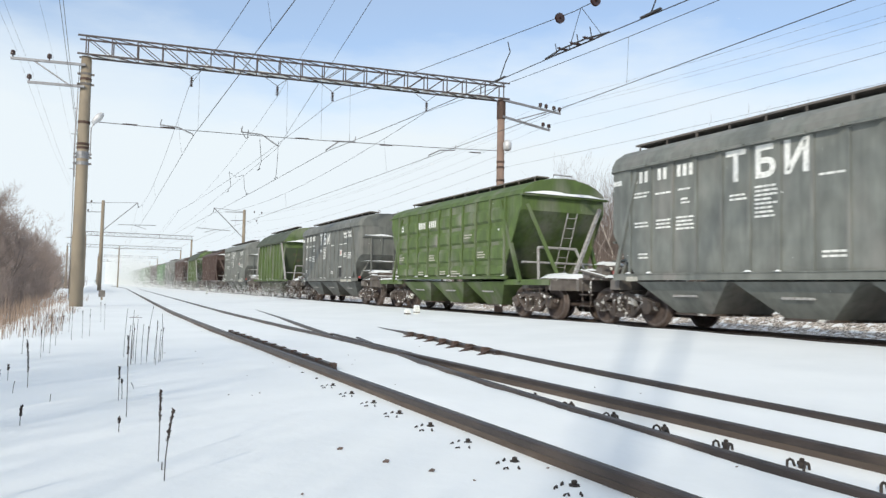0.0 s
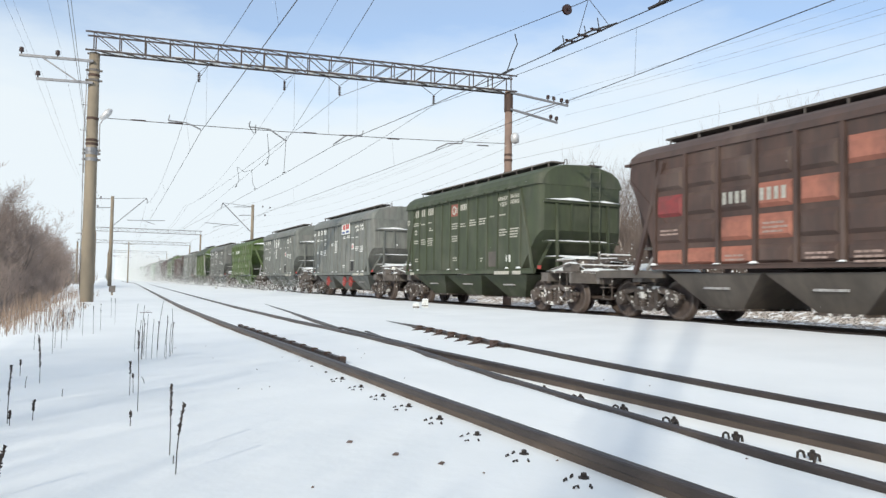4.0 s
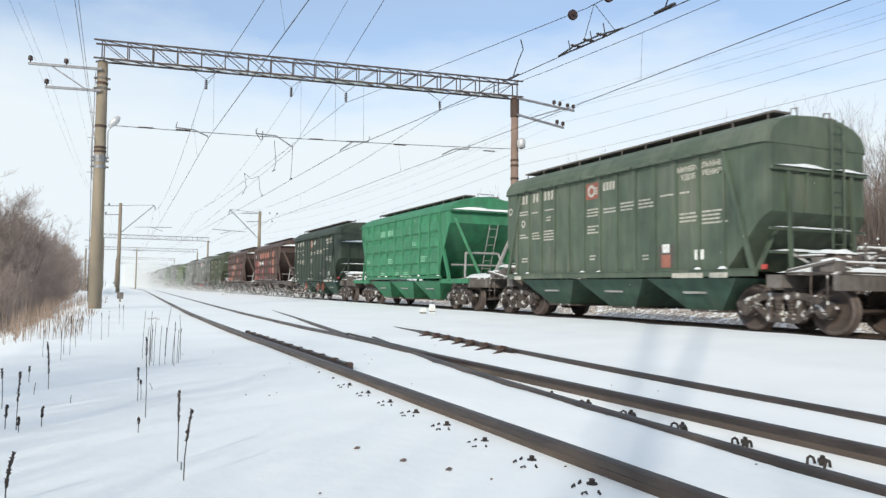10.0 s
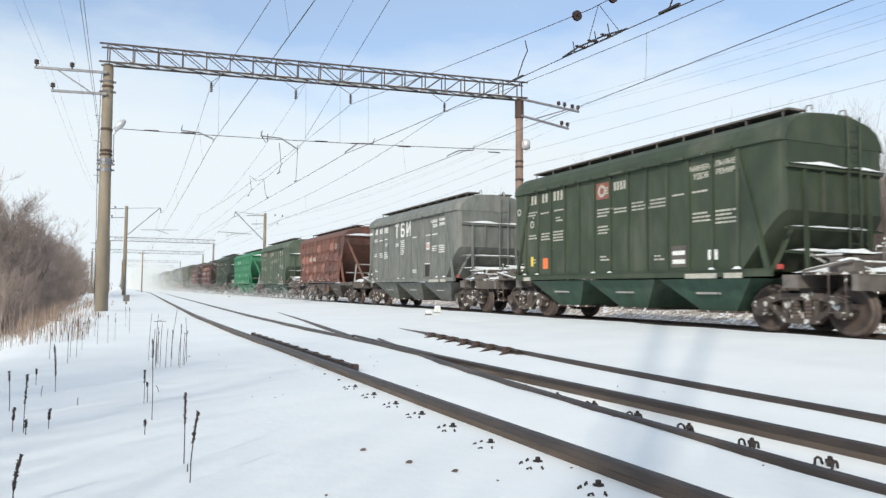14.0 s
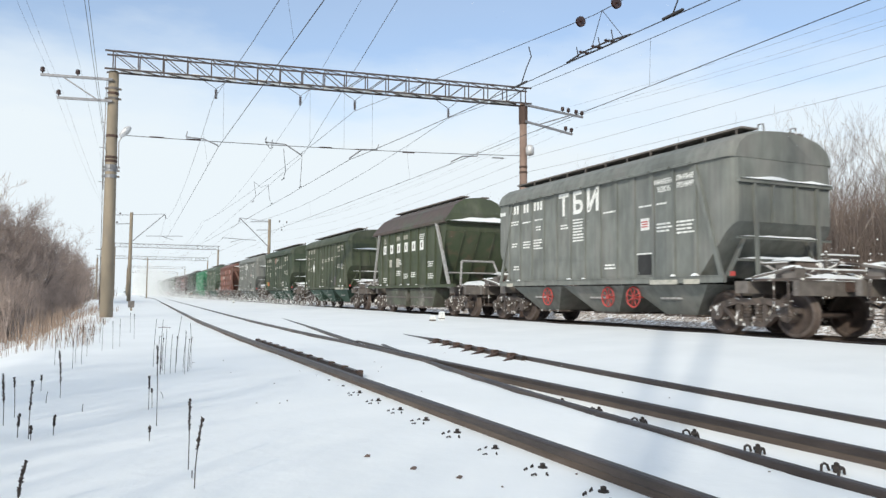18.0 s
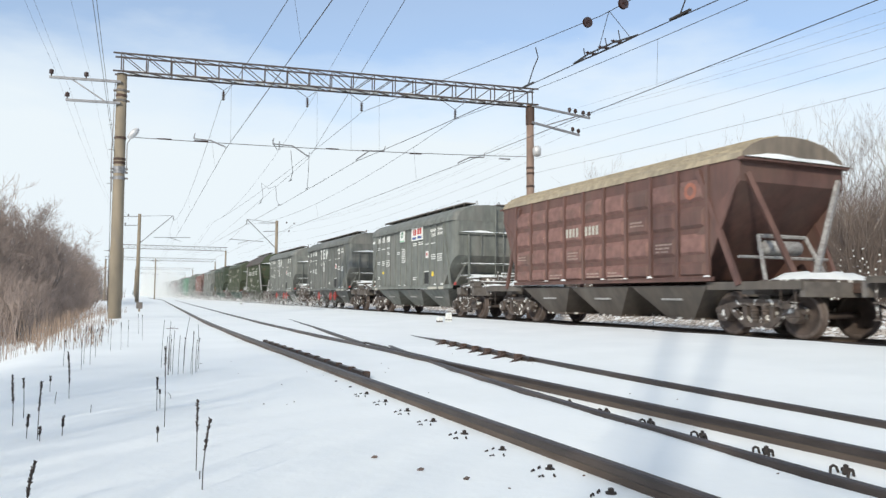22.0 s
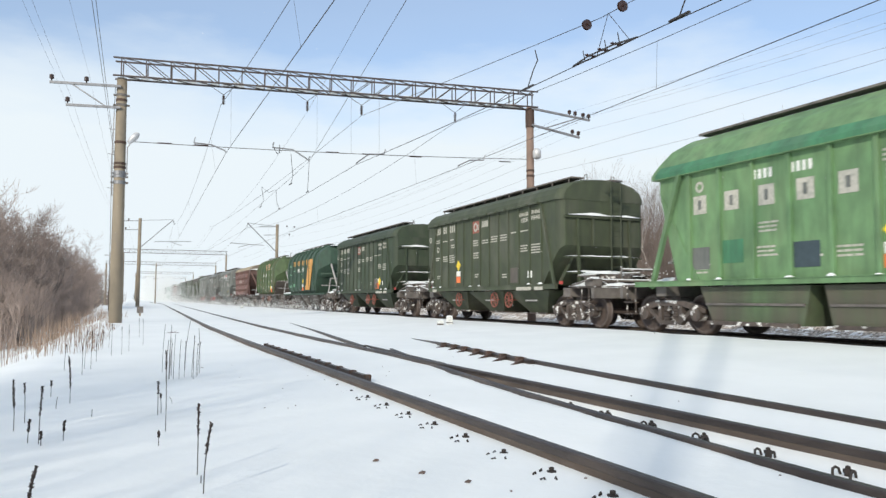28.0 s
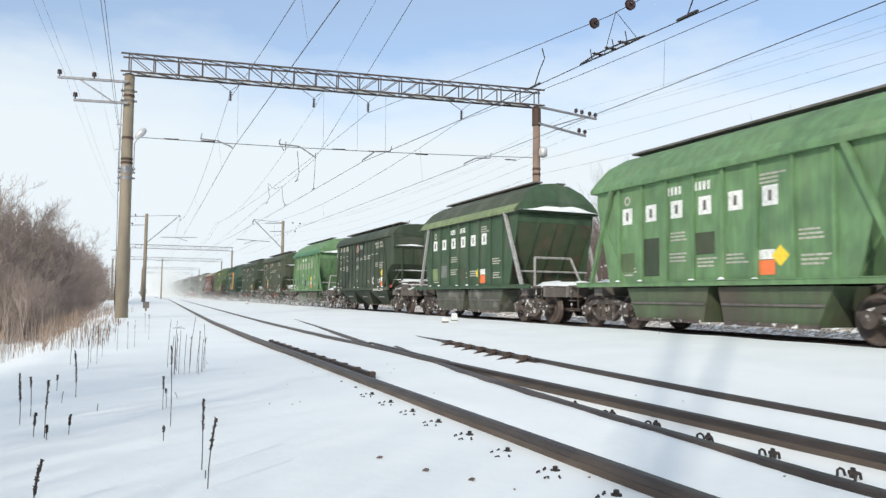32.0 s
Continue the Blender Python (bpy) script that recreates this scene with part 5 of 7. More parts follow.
def chutes(w, centres, top, foot, z0, x0, x1, mat=BODY):
    ob = None
    for y in centres:
        m = Matrix.Translation((0, y, 0))
        if ob is None:
            bm = bmesh.new()
            ob = part("discharge_hopper", taper(bm, (-x0, x0, -foot, foot), (-x1, x1, -top, top), z0, 1.1), mat, w)
            latch = part("latch_bar", bar(bmesh.new(), (-(x0 + x1 + 0.1) / 2, -0.36, 0.78), (-(x0 + x1 + 0.1) / 2, 0.36, 0.78), 0.05, 0.05), RIMED, ob, "frosted latch bar")
            lip = part("hopper_lip", box(bmesh.new(), -x0 - 0.05, x0 + 0.05, -foot - 0.06, foot + 0.06, z0 - 0.02, z0 + 0.03), GRIME, ob, "grimy outlet lip")
            ob.matrix_basis = m
        else:
            o = again(ob, "discharge_hopper", m, w)
            again(latch, "latch_bar", Matrix(), o)
            again(lip, "hopper_lip", Matrix(), o)


def roof_walk(w, x0, x1, half, z, snowless=True):
    bm = bmesh.new()
    for s in (-1, 1):
        box(bm, min(s * x0, s * x1), max(s * x0, s * x1), -half, half, z, z + 0.045)
        k = 10
        for i in range(k + 1):
            y = -half + 0.15 + (2 * half - 0.3) * i / k
            rod(bm, (s * x0, y, z), (s * x0, y, z - 0.16), 0.02, n=4)
            rod(bm, (s * x1, y, z), (s * x1, y, z - 0.3), 0.02, n=4)
        rod(bm, (s * x1, -half, z + 0.02), (s * x1, half, z + 0.02), 0.03, n=4)
    part("roof_walkway", bm, DARK, w, "dark slatted roof walkway")
    hatch = None
    for y in (-3.9, -1.3, 1.3, 3.9):
        m = Matrix.Translation((0, y, z - 0.1))
        if hatch is None:
            hatch = part("hatch_cover", lathe(bmesh.new(), [(0.33, 0), (0.34, 0.06), (0.26, 0.1), (0.05, 0.13)], 14), ROOF, w)
            hatch.matrix_basis = m
        else:
            again(hatch, "hatch_cover", m, w)


def shell(w, half, foot, reach, kink, low, low_z, name="body", mat=BODY):
    """The tank body: a drawn-out profile whose ends are cut by a sloping plane."""
    bm = bmesh.new()
    prism(bm, mirror(half, foot), -reach, reach)
    for s in (-1, 1):
        no = Vector((0, s * (kink - low_z), -(reach - low)))
        cut(bm, (0, s * reach, kink), no.normalized())
    return part(name, bm, mat, w)


def snow_dabs(w, ys, x, z, seed):
    """Small lumps of snow caught on the sill at the foot of the ribs."""
    rnd = random.Random(seed)
    bm = bmesh.new()
    for y in ys:
        if rnd.random() < 0.75:
            k, h = rnd.uniform(0.05, 0.11), rnd.uniform(0.025, 0.06)
            taper(bm, (x - 0.06, x + 0.01, y - k, y + k), (x - 0.035, x + 0.005, y - 0.4 * k, y + 0.4 * k), z, z + h)
    return tagged(part("snow_dabs", bm, SNOW_CAP, w, "small dabs of snow on the sill"), kind="stuff")


def side_sills(w, half, z0=1.04, z1=1.26, x=1.56, mat=None):
    for s in (-1, 1):
        bm = bmesh.new()
        box(bm, s * x - 0.05, s * x + 0.05, -half, half, z0, z1)
        box(bm, s * x - 0.07, s * x + 0.07, -half, half, z1, z1 + 0.02)
        part("side_sill", bm, mat or BODY, w)


ROUND = ((4.96, 1.0), (5.06, 0.99), (5.14, 0.968), (5.2, 0.933), (5.24, 0.885))  # plan of the rounded corners: length, share of the width


def wagon_v():
    """Hopper wagon with tall upright ends, rounded at the corners and sloping in below."""
    w = empty("hopper_wagon")
    running_gear(w)
    bm = bmesh.new()
    near = [(1.56 * k, y) for y, k in ROUND]
    prism(bm, near + [(-x, y) for x, y in near[::-1]] + [(-x, -y) for x, y in near] + [(x, -y) for x, y in near[::-1]], 1.26, 3.88, "z")
    for s in (-1, 1):
        cut(bm, (0, s * 5.24, 2.45), Vector((0, s * 1.19, -1.0)).normalized())
    part("body", bm, BODY, w)
    bm = bmesh.new()
    lid = [(-x * 1.03, z) for x, z in [(1.58, 3.84)] + V_ROOF] + [(x * 1.03, z) for x, z in V_ROOF[::-1][1:] + [(1.58, 3.84)]]
    rings = [(s * y * 1.002, k) for s, run in ((-1, ROUND[::-1]), (1, ROUND)) for y, k in run]
    n = len(lid)
    vs = [(x * k, y, z - (0.5 * (1 - k) * (z - 3.84))) for y, k in rings for x, z in lid]
    fs = [tuple(range(n)), tuple(range(len(vs) - 1, len(vs) - n - 1, -1))]
    fs += [(j * n + i, j * n + (i + 1) % n, (j + 1) * n + (i + 1) % n, (j + 1) * n + i) for j in range(len(rings) - 1) for i in range(n)]
    part("roof", solid(bm, vs, fs), ROOF, w)
    spots = [4.42 - 0.716 * i for i in range(13)]
    ribs(w, "rib", lambda bm: box(bm, -1.595, -1.55, -0.035, 0.035, 1.26, 3.82), spots)
    # short drip lips under the near eave between the ribs
    ob = None
    for y in spots[:-1]:
        m = Matrix.Translation((0, y - 0.358, 0))
        if ob is None:
            ob = part("drip_lip", prism(bmesh.new(), [(-1.55, 3.92), (-1.69, 3.87), (-1.69, 3.82), (-1.55, 3.85)], -0.29, 0.29), BODY, w)
            ob.matrix_basis = m
        else:
            again(ob, "drip_lip", m, w)
    side_sills(w, 5.0, 1.13, 1.27)
    snow_dabs(w, spots, -1.6, 1.29, 4)
    chutes(w, (-2.95, 0.0, 2.95), 1.4, 0.5, 0.36, 0.9, 1.42, LOWER)
    for s in (-1, 1):
        for x, z0, z1 in ((-0.95, 1.2, 3.32), (0.95, 1.2, 3.32), (-0.4, 2.45, 3.32), (0.3, 2.45, 3.32)):
            bm = bmesh.new()
            bar(bm, (x, s * 5.27, z1), (x, s * (5.27 if z0 > 2 else 5.34), z0), 0.07, 0.07)
            part("end_stake", bm, BODY, w)
        for z in (1.62, 2.1):
            bm = bmesh.new()
            bar(bm, (-1.42, s * 5.22, z), (1.42, s * 5.22, z), 0.06, 0.05)
            o = part("end_rail", bm, BODY, w)
            snow_heap(o, -1.38, 1.38, s * 5.18, s * 5.28, z + 0.025, 0.075, z + s)
        bm = bmesh.new()
        bar(bm, (-1.42, s * 5.27, 3.33), (1.42, s * 5.27, 3.33), 0.1, 0.08)
        o = part("end_ledge", bm, BODY, w)
        snow_heap(o, -1.4, 1.4, s * 5.22, s * 5.36, 3.37, 0.1, 1.3 + s)
        snow_heap(w, -1.35, -0.1, s * 5.3, s * 5.9, 1.2, 0.16, 4.1 + s)
        snow_heap(w, 0.1, 1.35, s * 5.3, s * 6.1, 1.2, 0.2, 5.4 + s)
        snow_heap(w, -1.0, 0.7, s * 6.2, s * 6.74, 1.2, 0.14, 6.9 + s)
        for x in (-1, 1):
            bm = bmesh.new()
            bar(bm, (x * 1.585, s * 4.18, 3.75), (x * 1.585, s * 4.93, 1.28), 0.07, 0.1)
            part("gusset", bm, BODY, w)
            bm = bmesh.new()
            bar(bm, (x * 0.8, s * 5.0, 2.4), (x * 1.4, s * 4.9, 1.28), 0.07, 0.07)
            part("end_brace", bm, BODY, w)
            bm = bmesh.new()
            bar(bm, (x * 0.95, s * 5.3, 1.62), (x * 0.45, s * 5.75, 1.2), 0.05, 0.05)
            part("platform_brace", bm, RIMED, w)
        brake_gear(w, s * 6.1, s)
        snow_heap(w, -1.3, -0.2, s * 5.98, s * 6.26, 1.56, 0.12, 11.1 + s)
        # pipes, rods and levers of the brake, each with its line of snow
        for k, (x0, y0, z0, x1, y1, z1, r) in enumerate(((-1.4, 6.55, 1.36, 1.4, 6.5, 1.36, 0.03), (-1.3, 5.75, 1.5, 0.9, 5.85, 1.62, 0.025), (-0.9, 6.6, 1.22, -0.7, 5.6, 1.5, 0.03), (0.5, 6.65, 1.22, 0.8, 5.6, 1.5, 0.03), (-1.42, 5.6, 1.22, -1.42, 6.65, 1.4, 0.025), (-0.2, 6.4, 1.22, -0.25, 6.42, 1.75, 0.03), (0.1, 6.05, 1.7, 1.2, 6.1, 1.7, 0.03))):
            o = part("brake_rod", rod(bmesh.new(), (x0, s * y0, z0), (x1, s * y1, z1), r), DARK if k % 3 else GRIME, w)
            part("snow_line", rod(bmesh.new(), (x0 * 0.96, s * y0, z0 + r), (x1 * 0.96, s * y1, z1 + r), r * 0.8), SNOW_CAP, o, "line of snow on the rod")
        part("lever_housing", box(bmesh.new(), -1.35, -1.05, min(s * 6.3, s * 6.6), max(s * 6.3, s * 6.6), 1.2, 1.4), DARK, w)
        snow_heap(w, -1.36, -1.04, s * 6.28, s * 6.62, 1.4, 0.09, 13.1 + s)
        snow_heap(w, 0.35, 0.9, s * 5.95, s * 6.3, 1.5, 0.1, 14.6 + s)
        part("red_lever", box(bmesh.new(), -1.5, -1.42, s * 5.12 - 0.04, s * 5.12 + 0.04, 1.27, 1.37), RED_PAINT, w, "red brake lever grip")
        # a second row of snow along the edge of the end sill
        snow_heap(w, -1.45, 1.45, s * 6.68, s * 6.78, 1.15, 0.06, 16.2 + s)
    ladder(w, 0.35, -5.42, 1.2, 4.45, BODY)
    roof_walk(w, 0.5, 0.95, 4.95, 4.56)
    for x in (-0.5, 0.5):
        bm = bmesh.new()
        wire_line(bm, [(x, -5.15, 4.45), (x, -5.12, 4.66), (x + 0.02, -4.98, 4.68), (x, -4.95, 4.5)], 0.016, 5)
        part("grab_hoop", bm, GRIME, w)
    return w


def strut_ends(w, top_y, top_z, mat, back=0.0):
    """Braces, railing frame and ladder of the open end platforms."""
    for s in (-1, 1):
        for x in (-1, 1):
            bm = bmesh.new()
            bar(bm, (x * 1.6, s * (top_y - (0.75 if back else 1.2)), top_z + 0.2), (x * 1.5, s * ((5.5 if back else 5.15) - back), 1.1), 0.09, 0.12)
            part("side_brace", bm, mat, w)
            if not back:
                bm = bmesh.new()
                bar(bm, (x * 1.38, s * (top_y + 0.03), top_z), (-0.45 if x < 0 else 0.1, s * 5.7, 1.25), 0.09, 0.11)
                part("corner_brace", bm, mat if x < 0 else RIMED, w)
        bm = bmesh.new()
        for x in (-1, 1):
            rod(bm, (x * 0.95, s * (5.35 - back), 1.2), (x * 0.72, s * (4.95 - back), 2.2), 0.045)
        rod(bm, (-0.72, s * (4.95 - back), 2.2), (0.72, s * (4.95 - back), 2.2), 0.045)
        rod(bm, (-1.35, s * (5.0 - back), 1.72), (1.35, s * (5.0 - back), 1.72), 0.035)
        part("railing", bm, RIMED, w, "tubular end railing, rimed white")
        ladder(w, 0.3, s * (4.6 - back), 1.3, 3.3, RIMED, s * 0.75)
        snow_heap(w, -1.1, 1.25, s * (5.6 - back), s * (6.4 - back), 1.2, 0.24, 2.2 + s)


CELL_Y, CELL, ROWS = 4.35, 0.967, (1.66, 2.28, 2.9, 3.52)
BRACE_S = bpy.data.materials.new("platform_paint_slot")


def wagon_s():
    """Hopper wagon with arched roof, panelled sides and steeply sloping ends."""
    w = empty("hopper_wagon")
    running_gear(w)
    shell(w, [(1.56, 3.82)], [(-1.56, 3.82), (-1.56, 1.26), (1.56, 1.26)], 5.28, 3.32, 3.2, 1.26)
    bm = bmesh.new()
    prism(bm, [(-1.6, 3.8)] + [(-x, z) for x, z in S_ROOF] + [(x, z) for x, z in S_ROOF[::-1][1:]] + [(1.6, 3.8)], -5.32, 5.32)
    part("roof", bm, ROOF, w)
    for s in (-1, 1):
        for x in (-1.56, 1.56):
            bm = bmesh.new()
            prism(bm, [(s * 5.28, 3.42), (s * 4.18, 1.26), (s * 2.9, 1.26)], x - 0.02, x + 0.02, "x")
            part("gusset", bm, BODY, w)
        bm = bmesh.new()
        box(bm, -1.62, 1.62, min(s * 5.28, s * 5.44), max(s * 5.28, s * 5.44), 3.76, 3.82)
        o = part("end_ledge", bm, BODY, w)
        snow_heap(o, -1.6, 1.6, s * 5.29, s * 5.48, 3.82, 0.15, 7.7 + s)
        bm = bmesh.new()
        wire_line(bm, [(-0.35, s * 5.17, 4.35), (-0.35, s * 5.2, 4.5), (0.35, s * 5.2, 4.5), (0.35, s * 5.17, 4.35)], 0.016, 5)
        part("grab_hoop", bm, GRIME, w)
    ribs(w, "rib", lambda bm: box(bm, -1.625, -1.55, -0.045, 0.045, 1.26, 3.80), [CELL_Y - CELL * i for i in range(10)])
    # pressed panels between the ribs of the near side, each with a sloping upper ledge
    ob = None
    for c in range(9):
        for r in range(4):
            m = Matrix.Translation((-1.56, CELL_Y - CELL * (c + 0.5), ROWS[r])) @ Matrix.Diagonal((1, 1, 0.72 if r == 0 else 1, 1))
            if ob is None:
                bm = bmesh.new()
                taper(bm, (-0.075, 0.0, -0.34, 0.34), (-0.075, 0.0, -0.34, 0.34), -0.42, -0.13)
                solid(bm, [(-0.075, -0.34, -0.13), (-0.075, 0.34, -0.13), (0, 0.4, 0), (0, -0.4, 0), (-0.075, -0.34, -0.42), (-0.075, 0.34, -0.42), (0, 0.4, -0.5), (0, -0.4, -0.5)],
                      [(0, 1, 2, 3), (4, 7, 6, 5), (1, 5, 6, 2), (0, 3, 7, 4)])
                o = ob = part("pressed_panel", bm, BODY, w)
                ob.matrix_basis = m
            else:
                o = again(ob, "pressed_panel", m, w)
            o["cell"] = c * 10 + r
    strut_ends(w, 5.28, 3.5, BODY)
    side_sills(w, 4.45, 1.19, 1.27)
    snow_dabs(w, [CELL_Y - CELL * i for i in range(10)], -1.61, 1.29, 5)
    for s in (-1, 1):
        for x in (-1.44, 1.44):
            part("platform_sill", box(bmesh.new(), x - 0.05, x + 0.05, min(s * 4.2, s * 6.72), max(s * 4.2, s * 6.72), 1.0, 1.17), BRACE_S, w)
    chutes(w, (-2.8, 0.0, 2.75), 1.34, 0.46, 0.32, 1.0, 1.45, LOWER)
    roof_walk(w, 0.3, 0.75, 4.9, 4.43)
    return w


def wagon_k():
    """Shorter hopper wagon with a steep overhanging roof, smooth ribbed sides and two wide discharge bins."""
    w = empty("hopper_wagon")
    running_gear(w, 6.6, 4.5)
    shell(w, [(1.5, 3.78)], [(-1.5, 3.78), (-1.5, 1.26), (1.5, 1.26)], 4.3, 3.4, 3.05, 1.26)
    bm = bmesh.new()
    prism(bm, [(-1.64, 3.72), (-1.64, 3.83)] + [(-x, z) for x, z in K_ROOF[1:]] + [(x, z) for x, z in K_ROOF[::-1][1:-1]] + [(1.64, 3.83), (1.64, 3.72)], -4.44, 4.44)
    for s in (-1, 1):
        cut(bm, (0, s * 4.44, 4.1), Vector((0, s * 0.9, 0.42)))
    o = part("roof", bm, ROOF, w)
    o.data.materials.append(BODY)
    for f in o.data.polygons:
        f.material_index = 1 if abs(f.normal.y) > 0.5 else 0
    for s in (-1, 1):
        bm = bmesh.new()
        prism(bm, [(s * 1.645, 3.74), (s * 1.65, 3.84), (s * 1.29, 4.23), (s * 1.26, 4.2)], -4.3, 4.3)
        part("roof_band", bm, BAND, w, "lower band of the roof in another shade")
    ribs(w, "rib", lambda bm: box(bm, -1.57, -1.49, -0.045, 0.045, 1.26, 3.76), [-3.25 + 0.93 * i for i in range(8)])
    for s in (-1, 1):
        for x in (-1.5, 1.5):
            bm = bmesh.new()
            prism(bm, [(s * 4.29, 3.42), (s * 3.72, 1.26), (s * 3.0, 1.26)], x - 0.02, x + 0.02, "x")
            part("gusset", bm, BODY, w)
        for x in (-0.7, 0.0, 0.7):
            bm = bmesh.new()
            bar(bm, (x, s * 4.33, 3.42), (x, s * 3.1, 1.3), 0.07, 0.1)
            part("end_rib", bm, BODY, w)
        snow_heap(w, -1.62, 1.62, s * 4.28, s * 4.6, 3.78, 0.2, 3.7 + s)
        bm = bmesh.new()
        prism(bm, [(s * 4.302, 3.38), (s * 4.32, 3.37), (s * 3.09, 1.27), (s * 3.06, 1.27)], -1.46, 1.46, "x")
        part("end_sheet", bm, END, w, "rust-stained sloping end sheet")
        bm = bmesh.new()
        prism(bm, [(s * 0.15, 1.1), (s * 0.32, 0.3), (s * 2.72, 0.3), (s * 3.1, 1.1)], -1.4, 1.4, "x")
        part("discharge_bin", bm, LOWER, w, "dirty sheet-steel discharge bin")
        for x in (-1.4, 1.4):
            part("bin_lip", box(bmesh.new(), x * 1.03 - 0.05, x * 1.03 + 0.05, s * 1.6 - 1.2, s * 1.6 + 1.2, 0.27, 0.35), GRIME, w, "grimy bin lip")
            part("bin_rail", bar(bmesh.new(), (x * 1.01, s * 0.28, 0.72), (x * 1.01, s * 2.9, 0.72), 0.05, 0.05), DARK, w)
    strut_ends(w, 4.25, 3.6, BRACE, 0.85)
    side_sills(w, 5.2, 1.13, 1.24, 1.54)
    snow_dabs(w, [-3.25 + 0.93 * i for i in range(8)], -1.58, 1.26, 6)
    bm = bmesh.new()
    for s in (-1, 1):
        box(bm, min(s * 0.3, s * 0.62), max(s * 0.3, s * 0.62), -3.9, 3.9, 4.84, 4.89)
    part("roof_walkway", bm, DARK, w, "dark slatted roof walkway")
    return w


def wagon_r():
    """Hopper wagon with a rounded shell girded by broad hoops."""
    w = empty("hopper_wagon")
    running_gear(w)
    foot = [(-1.6, 3.2), (-1.6, 1.75), (-1.5, 1.4), (-1.35, 1.26), (1.35, 1.26), (1.5, 1.4), (1.6, 1.75)]
    half = R_ROOF
    outline = foot[1:] + half + [(-x, z) for x, z in half[::-1][1:]]
    bm = bmesh.new()
    prism(bm, outline, -5.16, 5.16)
    for s in (-1, 1):
        cut(bm, (0, s * 5.16, 3.2), Vector((0, s * 1.9, -1.12)).normalized())
        cut(bm, (0, s * 5.16, 4.12), Vector((0, s * 0.8, 0.55)).normalized())
        cut(bm, (0, s * 5.04, 4.27), Vector((0, s * 0.5, 0.85)).normalized())
        for x in (-1, 1):
            cut(bm, (x * 0.78, s * 5.16, 3), Vector((x * 0.3, s * 0.95, 0)).normalized())
            cut(bm, (x * 1.5, s * 4.93, 3), Vector((x * 0.75, s * 0.66, 0)).normalized())
    part("body", bm, BODY, w)

    def hoop(bm):
        for k, d in ((1.03, 0.1), (1.055, 0.06)):
            prism(bm, [(x * k, z if z < 1.3 else z + (k - 1) * 1.5) for x, z in outline], -d, d)
        return bm

    ob = None
    for i in range(7):
        m = Matrix.Translation((0, -3.9 + 1.335 * i, 0))
        if ob is None:
            ob = part("hoop", hoop(bmesh.new()), BODY, w)
            ob.matrix_basis = m
        else:
            again(ob, "hoop", m, w)
    for i in range(6):
        for k, x in enumerate((-0.98, 0.66)):
            snow_heap(w, x, x + 0.3, -3.9 + 1.335 * i + 0.25, -3.9 + 1.335 * i + 0.85 + 0.06 * (i * 5 % 4), 4.33, 0.17, 20.3 + 1.7 * i + k)
    for s in (-1, 1):
        bm = bmesh.new()
        box(bm, -0.95, 0.95, min(s * 5.05, s * 5.24), max(s * 5.05, s * 5.24), 3.18, 3.25)
        o = part("end_ledge", bm, BODY, w)
        snow_heap(o, -0.93, 0.93, s * 5.08, s * 5.26, 3.25, 0.07, 6.3 + s)
        # foot of the sloping end sheet, in its own coat
        bm = bmesh.new()
        prism(bm, [(s * 4.6, 2.26), (s * 4.66, 2.25), (s * 4.02, 1.21), (s * 3.9, 1.26)], -1.5, 1.5, "x")
        part("end_skirt", bm, END, w, "foot of the sloping end in its own coat")
        bm = bmesh.new()
        bar(bm, (-1.45, s * 4.68, 2.3), (1.45, s * 4.68, 2.3), 0.12, 0.1)
        o = part("end_rail", bm, DARK, w)
        snow_heap(o, -1.4, 1.4, s * 4.62, s * 4.74, 2.35, 0.05, 9.3 + s)
        snow_heap(w, -0.75, 0.75, s * 4.75 - 0.5, s * 4.75 + 0.5, 4.4, 0.2, 8.8 + s)
        for x in (-0.35, 0.1):
            bm = bmesh.new()
            wire_line(bm, [(x, s * 4.8, 4.4), (x, s * 4.83, 4.72), (x + 0.05, s * 4.75, 4.78), (x + 0.2, s * 4.71, 4.78), (x + 0.26, s * 4.7, 4.7), (x + 0.26, s * 4.7, 4.4)], 0.022, 5)
            part("grab_hoop", bm, GALV, w)
        for x, t in ((-1, 0.55), (1, 0.55)):
            bm = bmesh.new()
            bar(bm, (x * 0.55, s * 5.16, 4.0), (x * 0.35, s * 5.28, 3.25), 0.09, 0.08)
            part("upper_brace", bm, BODY, w)
        ladder(w, -0.25, s * 5.28, 1.25, 4.5, DARK)
    for z in (2.05, 2.75):
        for x in (-1, 1):
            bm = bmesh.new()
            prism(bm, [(x * 1.59, z - 0.1), (x * 1.635, z - 0.02), (x * 1.635, z + 0.02), (x * 1.59, z + 0.04)], -4.1, 4.1)
            part("side_rail", bm, BODY, w)
    strut_ends(w, 5.18, 3.2, RIMED)
    for o in list(w.children):
        if o.name.startswith(("side_brace", "corner_brace")):
            bpy.data.objects.remove(o)
    for s in (-1, 1):
        for x in (-1, 1):
            bm = bmesh.new()
            bar(bm, (x * 0.75, s * 5.17, 3.18), (x * 0.3, s * 5.65, 1.25), 0.09, 0.1)
            part("corner_brace", bm, RIMED, w)
    side_sills(w, 6.6, 1.1, 1.2, 1.5, LOWER)
    chutes(w, (-2.7, 0.0, 2.7), 1.3, 0.45, 0.36, 0.95, 1.4, PAINTS["black_brown"])
    roof_walk(w, 0.3, 0.62, 3.95, 4.58)
    return w


